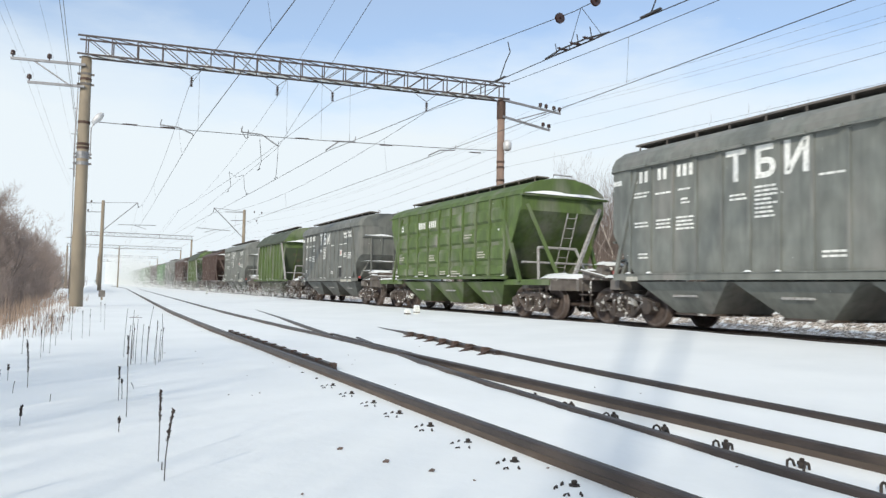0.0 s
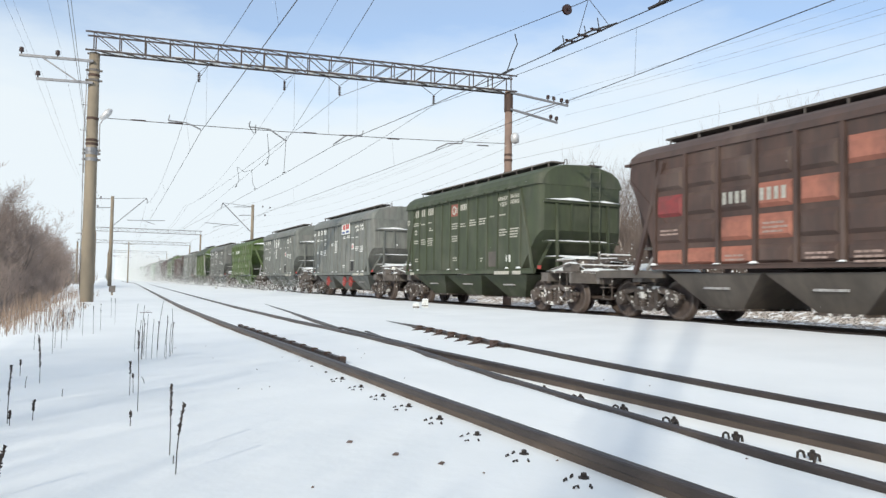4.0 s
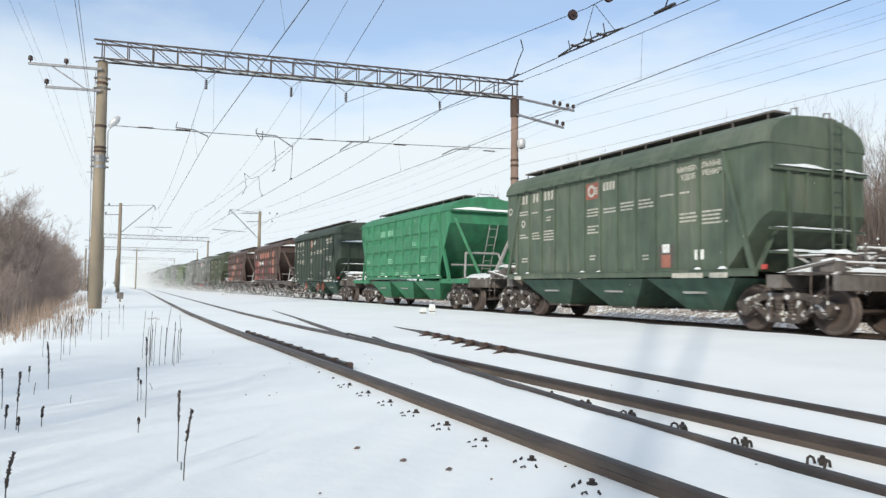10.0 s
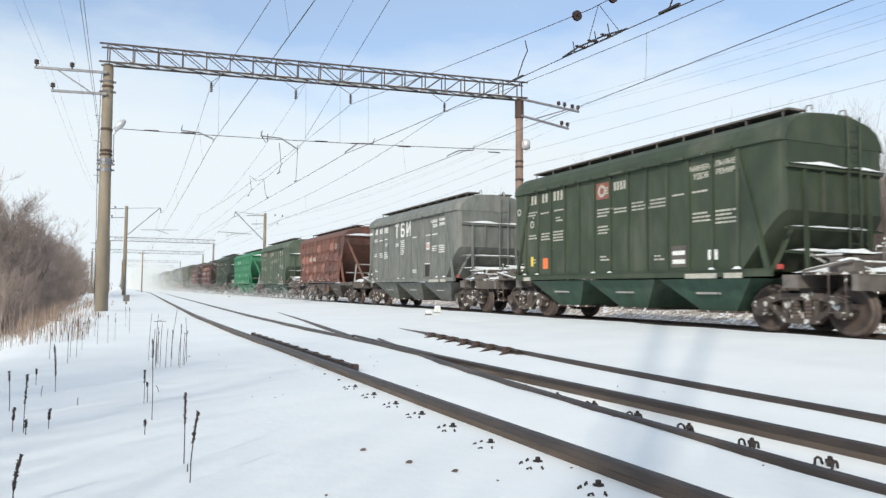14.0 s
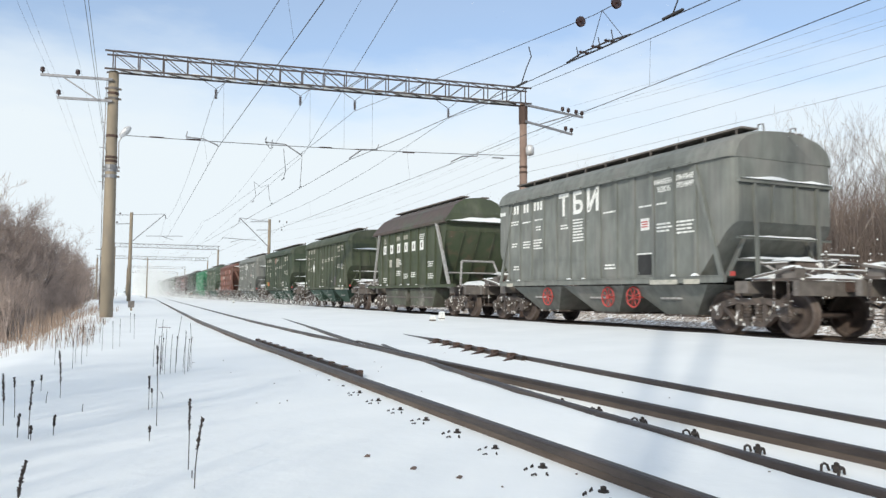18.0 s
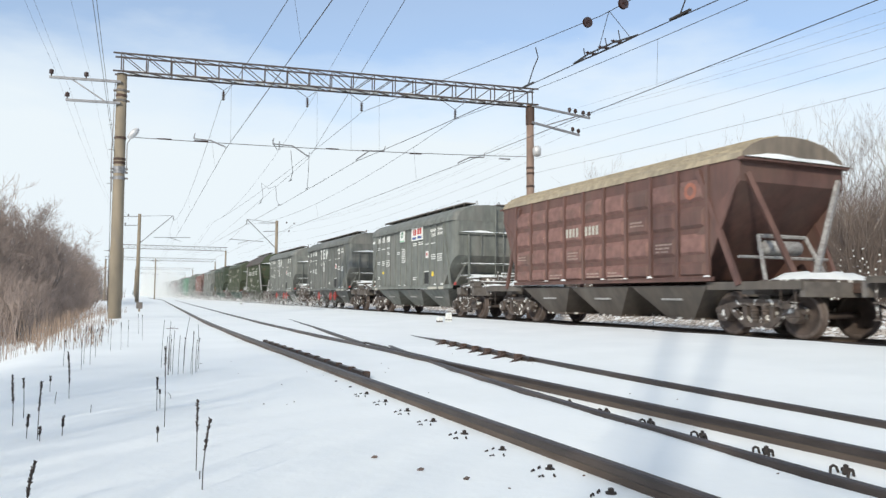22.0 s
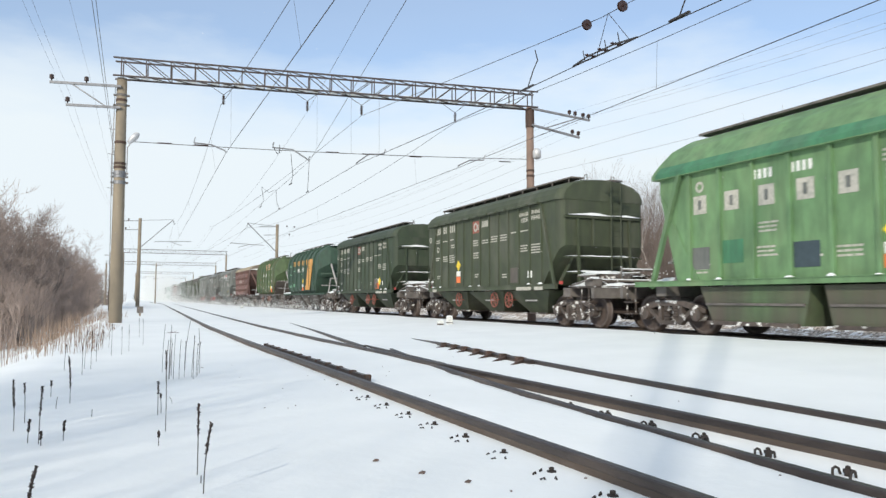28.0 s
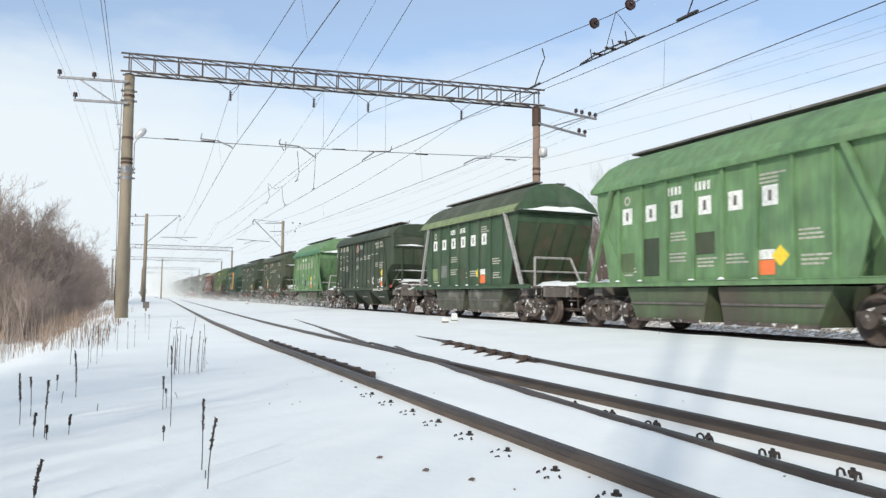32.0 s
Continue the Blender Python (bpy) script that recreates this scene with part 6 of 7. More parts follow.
BUILDERS = {"v": wagon_v, "s": wagon_s, "k": wagon_k, "r": wagon_r}
KIND_WORDS = {"v": "steel hopper wagon with upright ends and ladder", "s": "hopper wagon with sloping ends and arched roof",
              "k": "hopper wagon with a steep overhanging roof", "r": "rounded hopper wagon girded by hoops"}
# number in the train, shape, paint, roof paint
TRAIN = [(-18, "s", "olive", ""), (-17, "v", "grey", ""), (-16, "s", "bright_green", ""), (-15, "s", "light_green", ""), (-14, "s", "leaf", ""), (-13, "s", "olive", ""), (-12, "s", "light_green", ""),
         (-11, "s", "olive", ""), (-10, "s", "brown", ""), (-9, "s", "light_green", ""), (-8, "v", "grey", ""), (-7, "s", "brown", ""), (-6, "k", "olive", "dark_green"), (-5, "s", "brown", ""), (-4, "v", "grey", ""),
         (-3, "k", "olive", "dark_green"), (-2, "v", "slate", ""), (-1, "s", "olive", ""), (0, "v", "grey", ""), (1, "v", "grey", ""), (2, "v", "dark_green", ""), (3, "s", "brown", ""), (4, "s", "brown", ""),
         (5, "v", "pine", ""), (6, "s", "bright_green", ""), (7, "v", "sage", ""), (8, "s", "red_brown", ""), (9, "v", "grey", ""), (10, "v", "deep_green", ""), (11, "v", "dark_green", ""),
         (12, "k", "dark_green", "rust_roof"), (13, "v", "grey", ""), (14, "v", "slate", ""), (15, "v", "grey", ""), (16, "s", "maroon", "tan"), (17, "r", "leaf", ""), (18, "r", "teal", ""),
         (19, "v", "deep_green", ""), (20, "v", "dark_green", ""), (21, "k", "light_green", ""), (22, "v", "deep_green", ""), (23, "k", "forest", "dark_green"), (24, "k", "light_green", ""), (25, "v", "dark_green", "")]
wagons = {}
models = {}
place, kinds = {0: LEAD_Y}, {n: k for n, k, _, _ in TRAIN}
for n in range(1, TRAIN[-1][0] + 1):
    place[n] = place[n - 1] - (LENGTH[kinds[n - 1]] + LENGTH[kinds[n]]) / 2
for n in range(-1, TRAIN[0][0] - 1, -1):
    place[n] = place[n + 1] + (LENGTH[kinds[n + 1]] + LENGTH[kinds[n]]) / 2
NUDGE = {3: 0.06, 4: 0.06, 8: 0.06, 16: 0.1, 17: 0.12}  # shifts that line these wagons up in the camera's view
for number, kind, colour, roof in TRAIN:
    place[number] += NUDGE.get(number, 0.0)
    here = pose(TRAIN_X, place[number], 0)
    if kind not in models:
        models[kind] = BUILDERS[kind]()
        w = models[kind]
        w.matrix_basis = here
        for o in w.children_recursive:
            if o.data.materials[0] in (BODY, ROOF, LOWER, BAND, BRACE, END, BRACE_S):
                o["coat"] = {BODY: "body", ROOF: "roof", LOWER: "lower", BAND: "band", BRACE: "brace", END: "end", BRACE_S: "platform"}[o.data.materials[0]]
    else:
        w = copy_thing(models[kind], here)
    for o in w.children_recursive:
        if "coat" in o:
            o.material_slots[0].link = "OBJECT"
            coat = {"body": colour, "roof": roof or colour, "end": colour if number in (18, 21, 24) else "black_brown" if kind == "r" else "end_rust", "brace": colour if number in (21, 24) else "drab_brown" if number == 16 else "rimed", "platform": colour if number in (6, -1) else "black_brown", "lower": "black_brown" if colour in ("brown", "red_brown", "maroon", "leaf") else "chute_green" if number in (5, 7, 10, 11) else "grimy_green" if number in (21, 24) else "bin" if kind == "k" else colour,
                    "band": {21: "mint", 23: "pale_moss", 24: "light_green"}.get(number, roof or colour)}[o["coat"]]
            o.material_slots[0].material = PAINTS[coat]
            if len(o.material_slots) > 1:
                o.material_slots[1].link = "OBJECT"
                o.material_slots[1].material = PAINTS[colour]
    wagons[number] = tagged(w, {"leaf": "leaf green", "pine": "pine green", "sage": "sage green", "forest": "forest green", "teal": "teal green", "slate": "slate grey", "olive": "olive green"}.get(colour, colour.replace("_", " ")) + " " + KIND_WORDS[kind], "freight wagon", "wagons of the freight train")

# the tan-roofed wagon has no walkway, only low ridges
for o in list(wagons[16].children):
    if o.name.startswith(("roof_walkway", "grab_hoop")):
        bpy.data.objects.remove(o)
for x in (0.46, 0.69, 0.92, 1.1, 1.27, 1.39, 1.5):
    z = np.interp(x, [q for q, _ in S_ROOF[::-1]], [q for _, q in S_ROOF[::-1]])
    for k in (-1, 1):
        part("roof_seam", box(bmesh.new(), k * x - 0.012, k * x + 0.012, -5.3, 5.3, z - 0.02, z + 0.03), PAINTS["tan"], wagons[16])
# roof ends take a darker grey-brown coat than the tan roof
for k in (-1, 1):
    part("roof_end", prism(bmesh.new(), [(x * 0.995, z - 0.01) for x, z in S_ROOF] + [(-x * 0.995, z - 0.01) for x, z in S_ROOF[::-1][1:]], k * 5.32, k * 5.335), PAINTS["drab_brown"], wagons[16], "dark grey-brown roof end")
    bm = bmesh.new()
    lathe(bm, [(0.05, -0.6), (0.17, -0.52), (0.17, 0.52), (0.05, 0.6)], 14, Matrix.Translation((0.05, k * 4.85, 1.95)) @ Matrix.Rotation(math.pi / 2, 4, "Y"))
    part("air_reservoir", bm, RIMED, wagons[16], "frosted round air reservoir", True)
# wagons that carry no ladder on this end
for n in (1, 3, 4, 5, 12, 13, 14, 16, 21, 23, 24):
    for o in list(wagons[n].children):
        if o.name.startswith("ladder"):
            bpy.data.objects.remove(o)

# the teal wagon has plain ends with a cross tube instead of ladder and railing
for o in list(wagons[18].children):
    if o.name.startswith(("ladder", "upper_brace", "grab_hoop", "end_ledge", "end_rail")):
        for c in o.children:
            bpy.data.objects.remove(c)
        bpy.data.objects.remove(o)
for s in (-1, 1):
    bm = bmesh.new()
    lathe(bm, [(0.03, -1.4), (0.06, -1.35), (0.06, -0.45), (0.12, -0.4), (0.12, 0.4), (0.06, 0.45), (0.06, 1.35), (0.03, 1.4)], 10, Matrix.Translation((0, s * 5.0, 2.5)) @ Matrix.Rotation(math.pi / 2, 4, "Y"))
    part("air_reservoir", bm, PAINTS["teal"], wagons[18], "round tube across the end", True)

# wagons that stay far away need no small fittings
for n, w in wagons.items():
    if n < -4:
        for o in w.children_recursive[::-1]:
            if o.name.startswith(("brake_rod", "snow_line", "step_iron", "brake_hose", "red_lever", "latch_bar", "hopper_lip", "grab_hoop", "spring", "bolster", "brake_pipe", "valve", "lever_", "pressed_panel", "drip_lip", "end_brace", "platform_brace", "snow_dabs")):
                bpy.data.objects.remove(o)


# ---- lettering, panels and placards on the wagons (the side towards the siding) ----
def plate(w, name, y, z, wide, high, mat, x, label="", thick=0.006):
    """A flat painted or bolted plate on the wagon's side, centred at y, z."""
    return part(name, box(bmesh.new(), x - thick, x, y - wide / 2, y + wide / 2, z - high / 2, z + high / 2), mat, w, label)


def bars(w, name, rects, mat, x, label=""):
    """Several painted bars that make up one marking."""
    bm = bmesh.new()
    for y, z, wide, high in rects:
        box(bm, x - 0.005, x, y - wide / 2, y + wide / 2, z - high / 2, z + high / 2)
    return part(name, bm, mat, w, label)


def stencil(w, y, z, wide, lines, mat, x, seed, high=0.042, pitch=0.085):
    """Small unreadable stencilled lines: broken bars."""
    rnd = random.Random(seed)
    rects = []
    for i in range(lines):
        left, end = y + wide / 2, y - wide / 2 * rnd.uniform(0.5, 1)
        while left > end:
            k = rnd.uniform(0.08, 0.2)
            rects.append((left - k / 2, z - pitch * i, k, high))
            left -= k + 0.025
    return tagged(bars(w, "stencil", rects, mat, x), "small worn stencilled lines", kind="stuff")


PATCH_GREEN = material("patch_dark_green", (0.045, 0.1, 0.06), 0.7, 0, (0.06, 0.115, 0.06), 5, 6)
RUST_STAIN = material("rust_stain", (0.19, 0.095, 0.055), 0.85, 0, (0.11, 0.12, 0.06), 7, 7, (0.4, 0.6))


def blotch(w, y, z, wide, high, mat, x, seed, label):
    """A thin worn or repainted spot with an uneven rim."""
    rnd = random.Random(seed)
    n = 14
    rim = []
    for i in range(n):
        a = 2 * math.pi * i / n
        c, s = math.cos(a), math.sin(a)
        k = rnd.uniform(0.75, 1.12) / max(abs(c), abs(s)) ** 0.6
        rim.append((0.5 * wide * c * k, 0.5 * high * s * k))
    vs = [(x, y + p, z + q) for p, q in rim] + [(x - 0.004, y + p, z + q) for p, q in rim]
    fs = [tuple(range(n)), tuple(range(2 * n - 1, n - 1, -1))] + [(i, (i + 1) % n, n + (i + 1) % n, n + i) for i in range(n)]
    return part("blotch", solid(bmesh.new(), vs, fs), mat, w, label)


WORDS = {}


def word(w, text, y, z, size, mat, x, label=""):
    """Painted lettering on the near side, centred at y with its foot at z."""
    key = (text, size, mat.name)
    if key not in WORDS:
        cu = bpy.data.curves.new("lettering", "FONT")
        cu.body, cu.size, cu.align_x, cu.extrude, cu.offset = text, size, "CENTER", 0.002, 0.03 * size
        ob = new("lettering", cu)
        bpy.context.view_layer.update()
        WORDS[key] = bpy.data.meshes.new_from_object(ob)
        bpy.data.objects.remove(ob)
        WORDS[key].materials.clear()
        WORDS[key].materials.append(mat)
    me = WORDS[key]
    o = new("lettering", me)
    o.parent = w
    o.matrix_basis = Matrix(((0, 0, -1, x - 0.004), (-1, 0, 0, y), (0, 1, 0, z), (0, 0, 0, 1)))
    return tagged(o, label)


BARS = {}


def digits(w, y, z, count, mat, x, size=0.27):
    """A row of number bars, one for each figure."""
    step = size * 0.68
    for i in range(count):
        m = Matrix.Translation((x, y - step * (i - (count - 1) / 2), z))
        key = (size, mat.name)
        if key not in BARS:
            BARS[key] = part("number_bar", box(bmesh.new(), -0.005, 0, -size * 0.2, size * 0.2, -size / 2, size / 2), mat, w)
            BARS[key].matrix_basis = m
        else:
            again(BARS[key], "number_bar", m, w)


def ring(w, y, z, r, mat, x):
    bm = bmesh.new()
    n = 14
    inner = [bm.verts.new((x - 0.005, y + 0.55 * r * math.cos(2 * math.pi * i / n), z + 0.55 * r * math.sin(2 * math.pi * i / n))) for i in range(n)]
    outer = [bm.verts.new((x - 0.005, y + r * math.cos(2 * math.pi * i / n), z + r * math.sin(2 * math.pi * i / n))) for i in range(n)]
    for i in range(n):
        bm.faces.new((inner[i], inner[(i + 1) % n], outer[(i + 1) % n], outer[i]))
    return part("emblem", bm, mat, w, "round painted emblem")


def diamond(w, y, z, r, mat, x):
    bm = bmesh.new()
    prism(bm, [(y - r, z), (y, z - r), (y + r, z), (y, z + r)], x - 0.008, x, "x")
    return part("diamond_placard", bm, mat, w, "yellow diamond hazard placard")


def placards(w, y, z, x, stacked=True, side=1):
    if stacked:
        diamond(w, y, z + 0.42, 0.2, YELLOW_PAINT, x)
        plate(w, "placard", y, z + 0.1, 0.36, 0.2, WHITE_PAINT, x, "white placard")
        plate(w, "placard", y, z - 0.13, 0.36, 0.24, ORANGE_PAINT, x, "orange hazard placard")
    else:
        diamond(w, y + side * 0.36, z + 0.1, 0.22, YELLOW_PAINT, x)
        plate(w, "placard", y, z + 0.14, 0.44, 0.2, WHITE_PAINT, x, "white placard")
        plate(w, "placard", y, z - 0.13, 0.44, 0.3, ORANGE_PAINT, x, "orange hazard placard")


SIDE_V, SIDE_S, SIDE_K, SIDE_R = -1.563, -1.563, -1.503, -1.606


def common_v(w, mat, seed):
    digits(w, 4.06, 3.6, 3, mat, SIDE_V)
    digits(w, 3.34, 3.6, 2, mat, SIDE_V)
    digits(w, 2.62, 3.6, 3, mat, SIDE_V)
    for y, z, wd, n in ((4.06, 3.22, 0.5, 2), (3.34, 3.15, 0.45, 1), (2.62, 3.17, 0.4, 1), (2.62, 2.95, 0.22, 2), (4.06, 2.5, 0.4, 2), (3.3, 2.52, 0.45, 3), (2.62, 2.54, 0.52, 4), (4.0, 1.75, 0.25, 2), (-2.4, 3.05, 0.4, 1), (-3.05, 3.05, 0.4, 1),
                        (-3.1, 2.56, 0.5, 3), (-3.84, 2.56, 0.6, 4)):
        stencil(w, y, z, wd, n, mat, SIDE_V, seed + int(10 * y))
    for y, wd in ((-3.12, 0.95), (-4.05, 0.5), (4.3, 0.4)):
        plate(w, "sill_label", y, 1.16, wd, 0.11, TAN_PAINT, -1.612, "pale worn sill label")


MINERAL = (("МИНЕРА", -3.12, 3.52), ("УДОБ", -3.12, 3.34), ("ЛЬНЫЕ", -3.83, 3.54), ("РЕНИЯ", -3.83, 3.36))


def grey_marks(w, seed, sign, wheels):
    common_v(w, WHITE_PAINT, seed)
    for text, y, z in MINERAL:
        word(w, text, y, z, 0.165, WHITE_PAINT, SIDE_V)
    stencil(w, 4.86, 3.55, 0.4, 1, WHITE_PAINT, SIDE_V, seed, 0.12)
    stencil(w, 0.46, 2.98, 0.5, 8, WHITE_PAINT, SIDE_V, seed + 3)
    stencil(w, 1.15, 2.87, 0.4, 2, WHITE_PAINT, SIDE_V, seed + 4)
    stencil(w, -1.0, 1.64, 0.45, 2, WHITE_PAINT, SIDE_V, seed + 5)
    if sign:
        for y in (-1.02, -1.69):
            plate(w, "sign_panel", y, 3.56, 0.64, 0.56, WHITE_PAINT, SIDE_V - 0.03, "white company panel with red and blue shapes", 0.04)
        for y, z, wide in ((-0.98, 3.64, 0.1), (-1.19, 3.64, 0.2), (-1.54, 3.66, 0.2), (-1.8, 3.66, 0.2)):
            bars(w, "panel_shape", [(y, z, wide, 0.27)], RED_PAINT, SIDE_V - 0.072, "red block on the white panel")
        for y, z, wide in ((-1.05, 3.38, 0.45), (-1.69, 3.4, 0.45)):
            bars(w, "panel_bar", [(y, z, wide, 0.1)], BLUE_PAINT, SIDE_V - 0.072, "blue bar on the white panel")
        stencil(w, -1.02, 3.16, 0.55, 2, WHITE_PAINT, SIDE_V, seed + 8)
        stencil(w, -1.69, 3.18, 0.55, 2, WHITE_PAINT, SIDE_V, seed + 9)
    else:
        for text, y in (("Т", 1.19), ("Б", 0.47), ("И", -0.25)):
            word(w, text, y, 3.17, 0.84, WHITE_PAINT, SIDE_V, "large white painted letter")
        stencil(w, -0.97, 3.05, 0.5, 1, WHITE_PAINT, SIDE_V, seed + 6)
    plate(w, "square_sign", -2.42, 2.6, 0.32, 0.3, WHITE_PAINT, SIDE_V, "small white sign with red bars")
    bars(w, "sign_bars", [(-2.42, 2.6, 0.24, 0.03), (-2.42, 2.66, 0.24, 0.03), (-2.42, 2.54, 0.24, 0.03)], RED_PAINT, SIDE_V - 0.007)
    # the dark inside of the hatch is painted as a flat black plate
    plate(w, "hatch_opening", -2.4, 1.6, 0.5, 0.5, BLACK, SIDE_V, "flat black plate painted as the dark of a square hatch")
    plate(w, "hatch_rim", -2.4, 1.87, 0.56, 0.04, WHITE_PAINT, SIDE_V - 0.012)
    if wheels:
        for y in (2.29, -0.71, -1.77):
            handwheel(w, -1.42, y, 0.8, 0.26, RED_PAINT)


def green_marks(w, seed, logo=True, red_wheels=False):
    common_v(w, TAN_PAINT, seed)
    for text, y, z in MINERAL:
        word(w, text, y, z, 0.165, TAN_PAINT, SIDE_V)
    if logo:
        plate(w, "emblem_panel", 0.48, 3.48, 0.54, 0.44, RED_DULL, SIDE_V, "faded red emblem panel")
        ring(w, 0.5, 3.48, 0.17, TAN_PAINT, SIDE_V - 0.007)
        bars(w, "emblem_bars", [(0.3, 3.54, 0.14, 0.04), (0.3, 3.47, 0.14, 0.04), (0.3, 3.4, 0.14, 0.04)], TAN_PAINT, SIDE_V - 0.007)
        bars(w, "emblem_name", [(-0.05 - 0.13 * i, 3.54, 0.09, 0.22) for i in range(4)], TAN_PAINT, SIDE_V, "four pale painted strokes beside the emblem")
    for y, z, wd, n in ((0.46, 2.98, 0.5, 3), (-0.26, 2.94, 0.5, 2), (-0.98, 3.02, 0.5, 3), (-1.7, 3.02, 0.55, 3), (0.46, 2.52, 0.45, 3), (0.45, 1.72, 0.25, 2), (-1.66, 1.66, 0.2, 2)):
        stencil(w, y, z, wd, n, TAN_PAINT, SIDE_V, seed + 40 + int(9 * y))
    ring(w, 4.06, 2.85, 0.12, TAN_PAINT, SIDE_V)
    ring(w, 4.86, 3.3, 0.12, TAN_PAINT, SIDE_V)
    plate(w, "square_sign", -3.45, 1.62, 0.28, 0.22, WHITE_PAINT, SIDE_V, "small white sign with a red edge")
    plate(w, "patch", -2.4, 1.62, 0.5, 0.5, PAINTS["black_brown"], SIDE_V, "dull brown repainted patch")
    if red_wheels:
        for y in (2.29, -0.71, -1.77):
            handwheel(w, -1.42, y, 0.8, 0.26, RED_DULL)


def panel_patches(w, cells, mat):
    """Repainted panels: column from the front end, row from the foot."""
    for o in w.children:
        if "cell" in o and (o["cell"] // 10, o["cell"] % 10) in cells:
            o.material_slots[0].link = "OBJECT"
            o.material_slots[0].material = mat
            tagged(o, "repainted panel between the ribs")


BLUE_PAINT = material("blue_paint", (0.05, 0.09, 0.3), 0.5, 0, (0.04, 0.07, 0.2), 8, 4)
RED_DULL = material("faded_red_paint", (0.338, 0.091, 0.065), 0.65, 0, (0.208, 0.104, 0.078), 6, 6)
DULL_MAROON = material("dull_maroon_paint", (0.25, 0.135, 0.115), 0.7, 0, (0.17, 0.09, 0.076), 5, 6, dirt=(0.13, 0.085, 0.07), dirt_range=(0.5, 0.72))
PINK_RUST = material("pink_rust_paint", (0.32, 0.19, 0.145), 0.7, 0, (0.2, 0.11, 0.085), 8, 6)
SALMON = material("salmon_primer", (0.4, 0.155, 0.105), 0.65, 0, (0.29, 0.115, 0.08), 6, 6, dirt=(0.208, 0.0975, 0.0715), dirt_range=(0.52, 0.72))
CRIMSON = material("crimson_panel", (0.26, 0.0455, 0.0455), 0.65, 0, (0.182, 0.0455, 0.0455), 6, 6, dirt=(0.117, 0.0585, 0.052), dirt_range=(0.5, 0.7))
FAINT = material("faint_stencil", (0.39, 0.286, 0.247), 0.65, 0, (0.221, 0.156, 0.13), 14, 6, (0.4, 0.7))
PALE_GREEN = material("pale_green_stencil", (0.286, 0.546, 0.364), 0.6, 0, (0.156, 0.416, 0.247), 12, 6, (0.4, 0.75))
FADED = material("faded_brown_overpaint", (0.13, 0.111, 0.065), 0.65, 0, (0.091, 0.124, 0.0585), 4, 7, (0.35, 0.65))
DUSK_BLUE = material("dusk_blue_panel", (0.05, 0.075, 0.09), 0.6, 0, (0.04, 0.06, 0.07), 6, 5)
for n, sign, wheels in ((-8, 0, 0), (-4, 0, 0), (-2, 0, 0), (0, 0, 0), (1, 1, 1), (9, 0, 0), (13, 0, 1), (14, 0, 1), (15, 1, 0)):
    grey_marks(wagons[n], 200 + 20 * n, sign, wheels)
plate(wagons[15], "emblem_board", 0.5, 3.58, 0.58, 0.54, WHITE_PAINT, SIDE_V - 0.03, "white board with a green disc", 0.04)
ring(wagons[15], 0.5, 3.64, 0.14, PAINTS["bright_green"], SIDE_V - 0.072)
plate(wagons[15], "green_edge", 0.5, 3.35, 0.56, 0.06, PALE_GREEN, SIDE_V - 0.072, "pale green strip on the board")
plate(wagons[15], "yellow_mark", -3.05, 1.75, 0.2, 0.2, YELLOW_PAINT, SIDE_V, "small yellow painted mark")
plate(wagons[15], "yellow_mark", 3.34, 1.95, 0.22, 0.12, YELLOW_PAINT, SIDE_V, "small yellow painted mark")
for n, logo, wheels in ((2, 1, 0), (5, 1, 1), (7, 1, 0), (10, 1, 0), (11, 0, 0), (19, 1, 1), (20, 1, 1), (22, 1, 0), (25, 0, 0)):
    green_marks(wagons[n], 300 + 20 * n, logo, wheels)
diamond(wagons[11], 2.7, 2.55, 0.26, WHITE_PAINT, SIDE_V)
placards(wagons[22], -3.96, 1.6, SIDE_V)
placards(wagons[20], 2.03, 1.7, SIDE_V)
placards(wagons[19], -2.72, 1.62, SIDE_V, False, -1)
ring(wagons[22], -2.6, 1.64, 0.2, WHITE_PAINT, SIDE_V - 0.007)
plate(wagons[10], "orange_mark", 3.3, 1.62, 0.28, 0.32, ORANGE_PAINT, SIDE_V, "small orange painted mark")
plate(wagons[10], "yellow_mark", 4.06, 1.7, 0.14, 0.3, YELLOW_PAINT, SIDE_V, "small yellow painted mark")
for z in (1.7, 1.5):
    plate(wagons[10], "white_stroke", -2.4, z, 0.4, 0.1, WHITE_PAINT, SIDE_V - 0.007, "white stroke on the brown patch")
plate(wagons[7], "white_mark", -2.4, 1.8, 0.24, 0.2, WHITE_PAINT, SIDE_V - 0.007, "small white sign")
plate(wagons[7], "red_mark", -2.4, 1.5, 0.3, 0.3, SALMON, SIDE_V - 0.007, "faded red and white sign")
plate(wagons[19], "green_patch", 0.46, 1.62, 0.45, 0.45, PAINTS["sage"], SIDE_V - 0.003, "pale green square patch")
# sloping-end wagons
panel_patches(wagons[4], ((2, 3), (3, 3), (4, 3), (5, 3), (7, 3), (7, 2), (1, 2), (0, 0), (7, 1)), SALMON)
panel_patches(wagons[4], ((0, 2), (4, 2), (0, 1), (1, 1), (6, 1), (3, 1), (1, 0), (3, 0)), CRIMSON)
panel_patches(wagons[3], ((2, 1), (3, 1), (3, 2), (1, 0), (5, 3), (0, 0), (4, 2), (2, 0)), SALMON)
panel_patches(wagons[3], ((6, 1), (7, 2), (0, 2)), CRIMSON)
panel_patches(wagons[8], ((0, 2), (1, 2), (1, 1), (2, 2), (3, 1), (5, 1), (6, 0), (7, 3), (4, 3), (8, 2), (2, 0)), BRICK_PAINT)
panel_patches(wagons[16], [(c, r) for c in range(6) for r in range(4)] + [(7, 3), (8, 3), (6, 1), (8, 1)], DULL_MAROON)
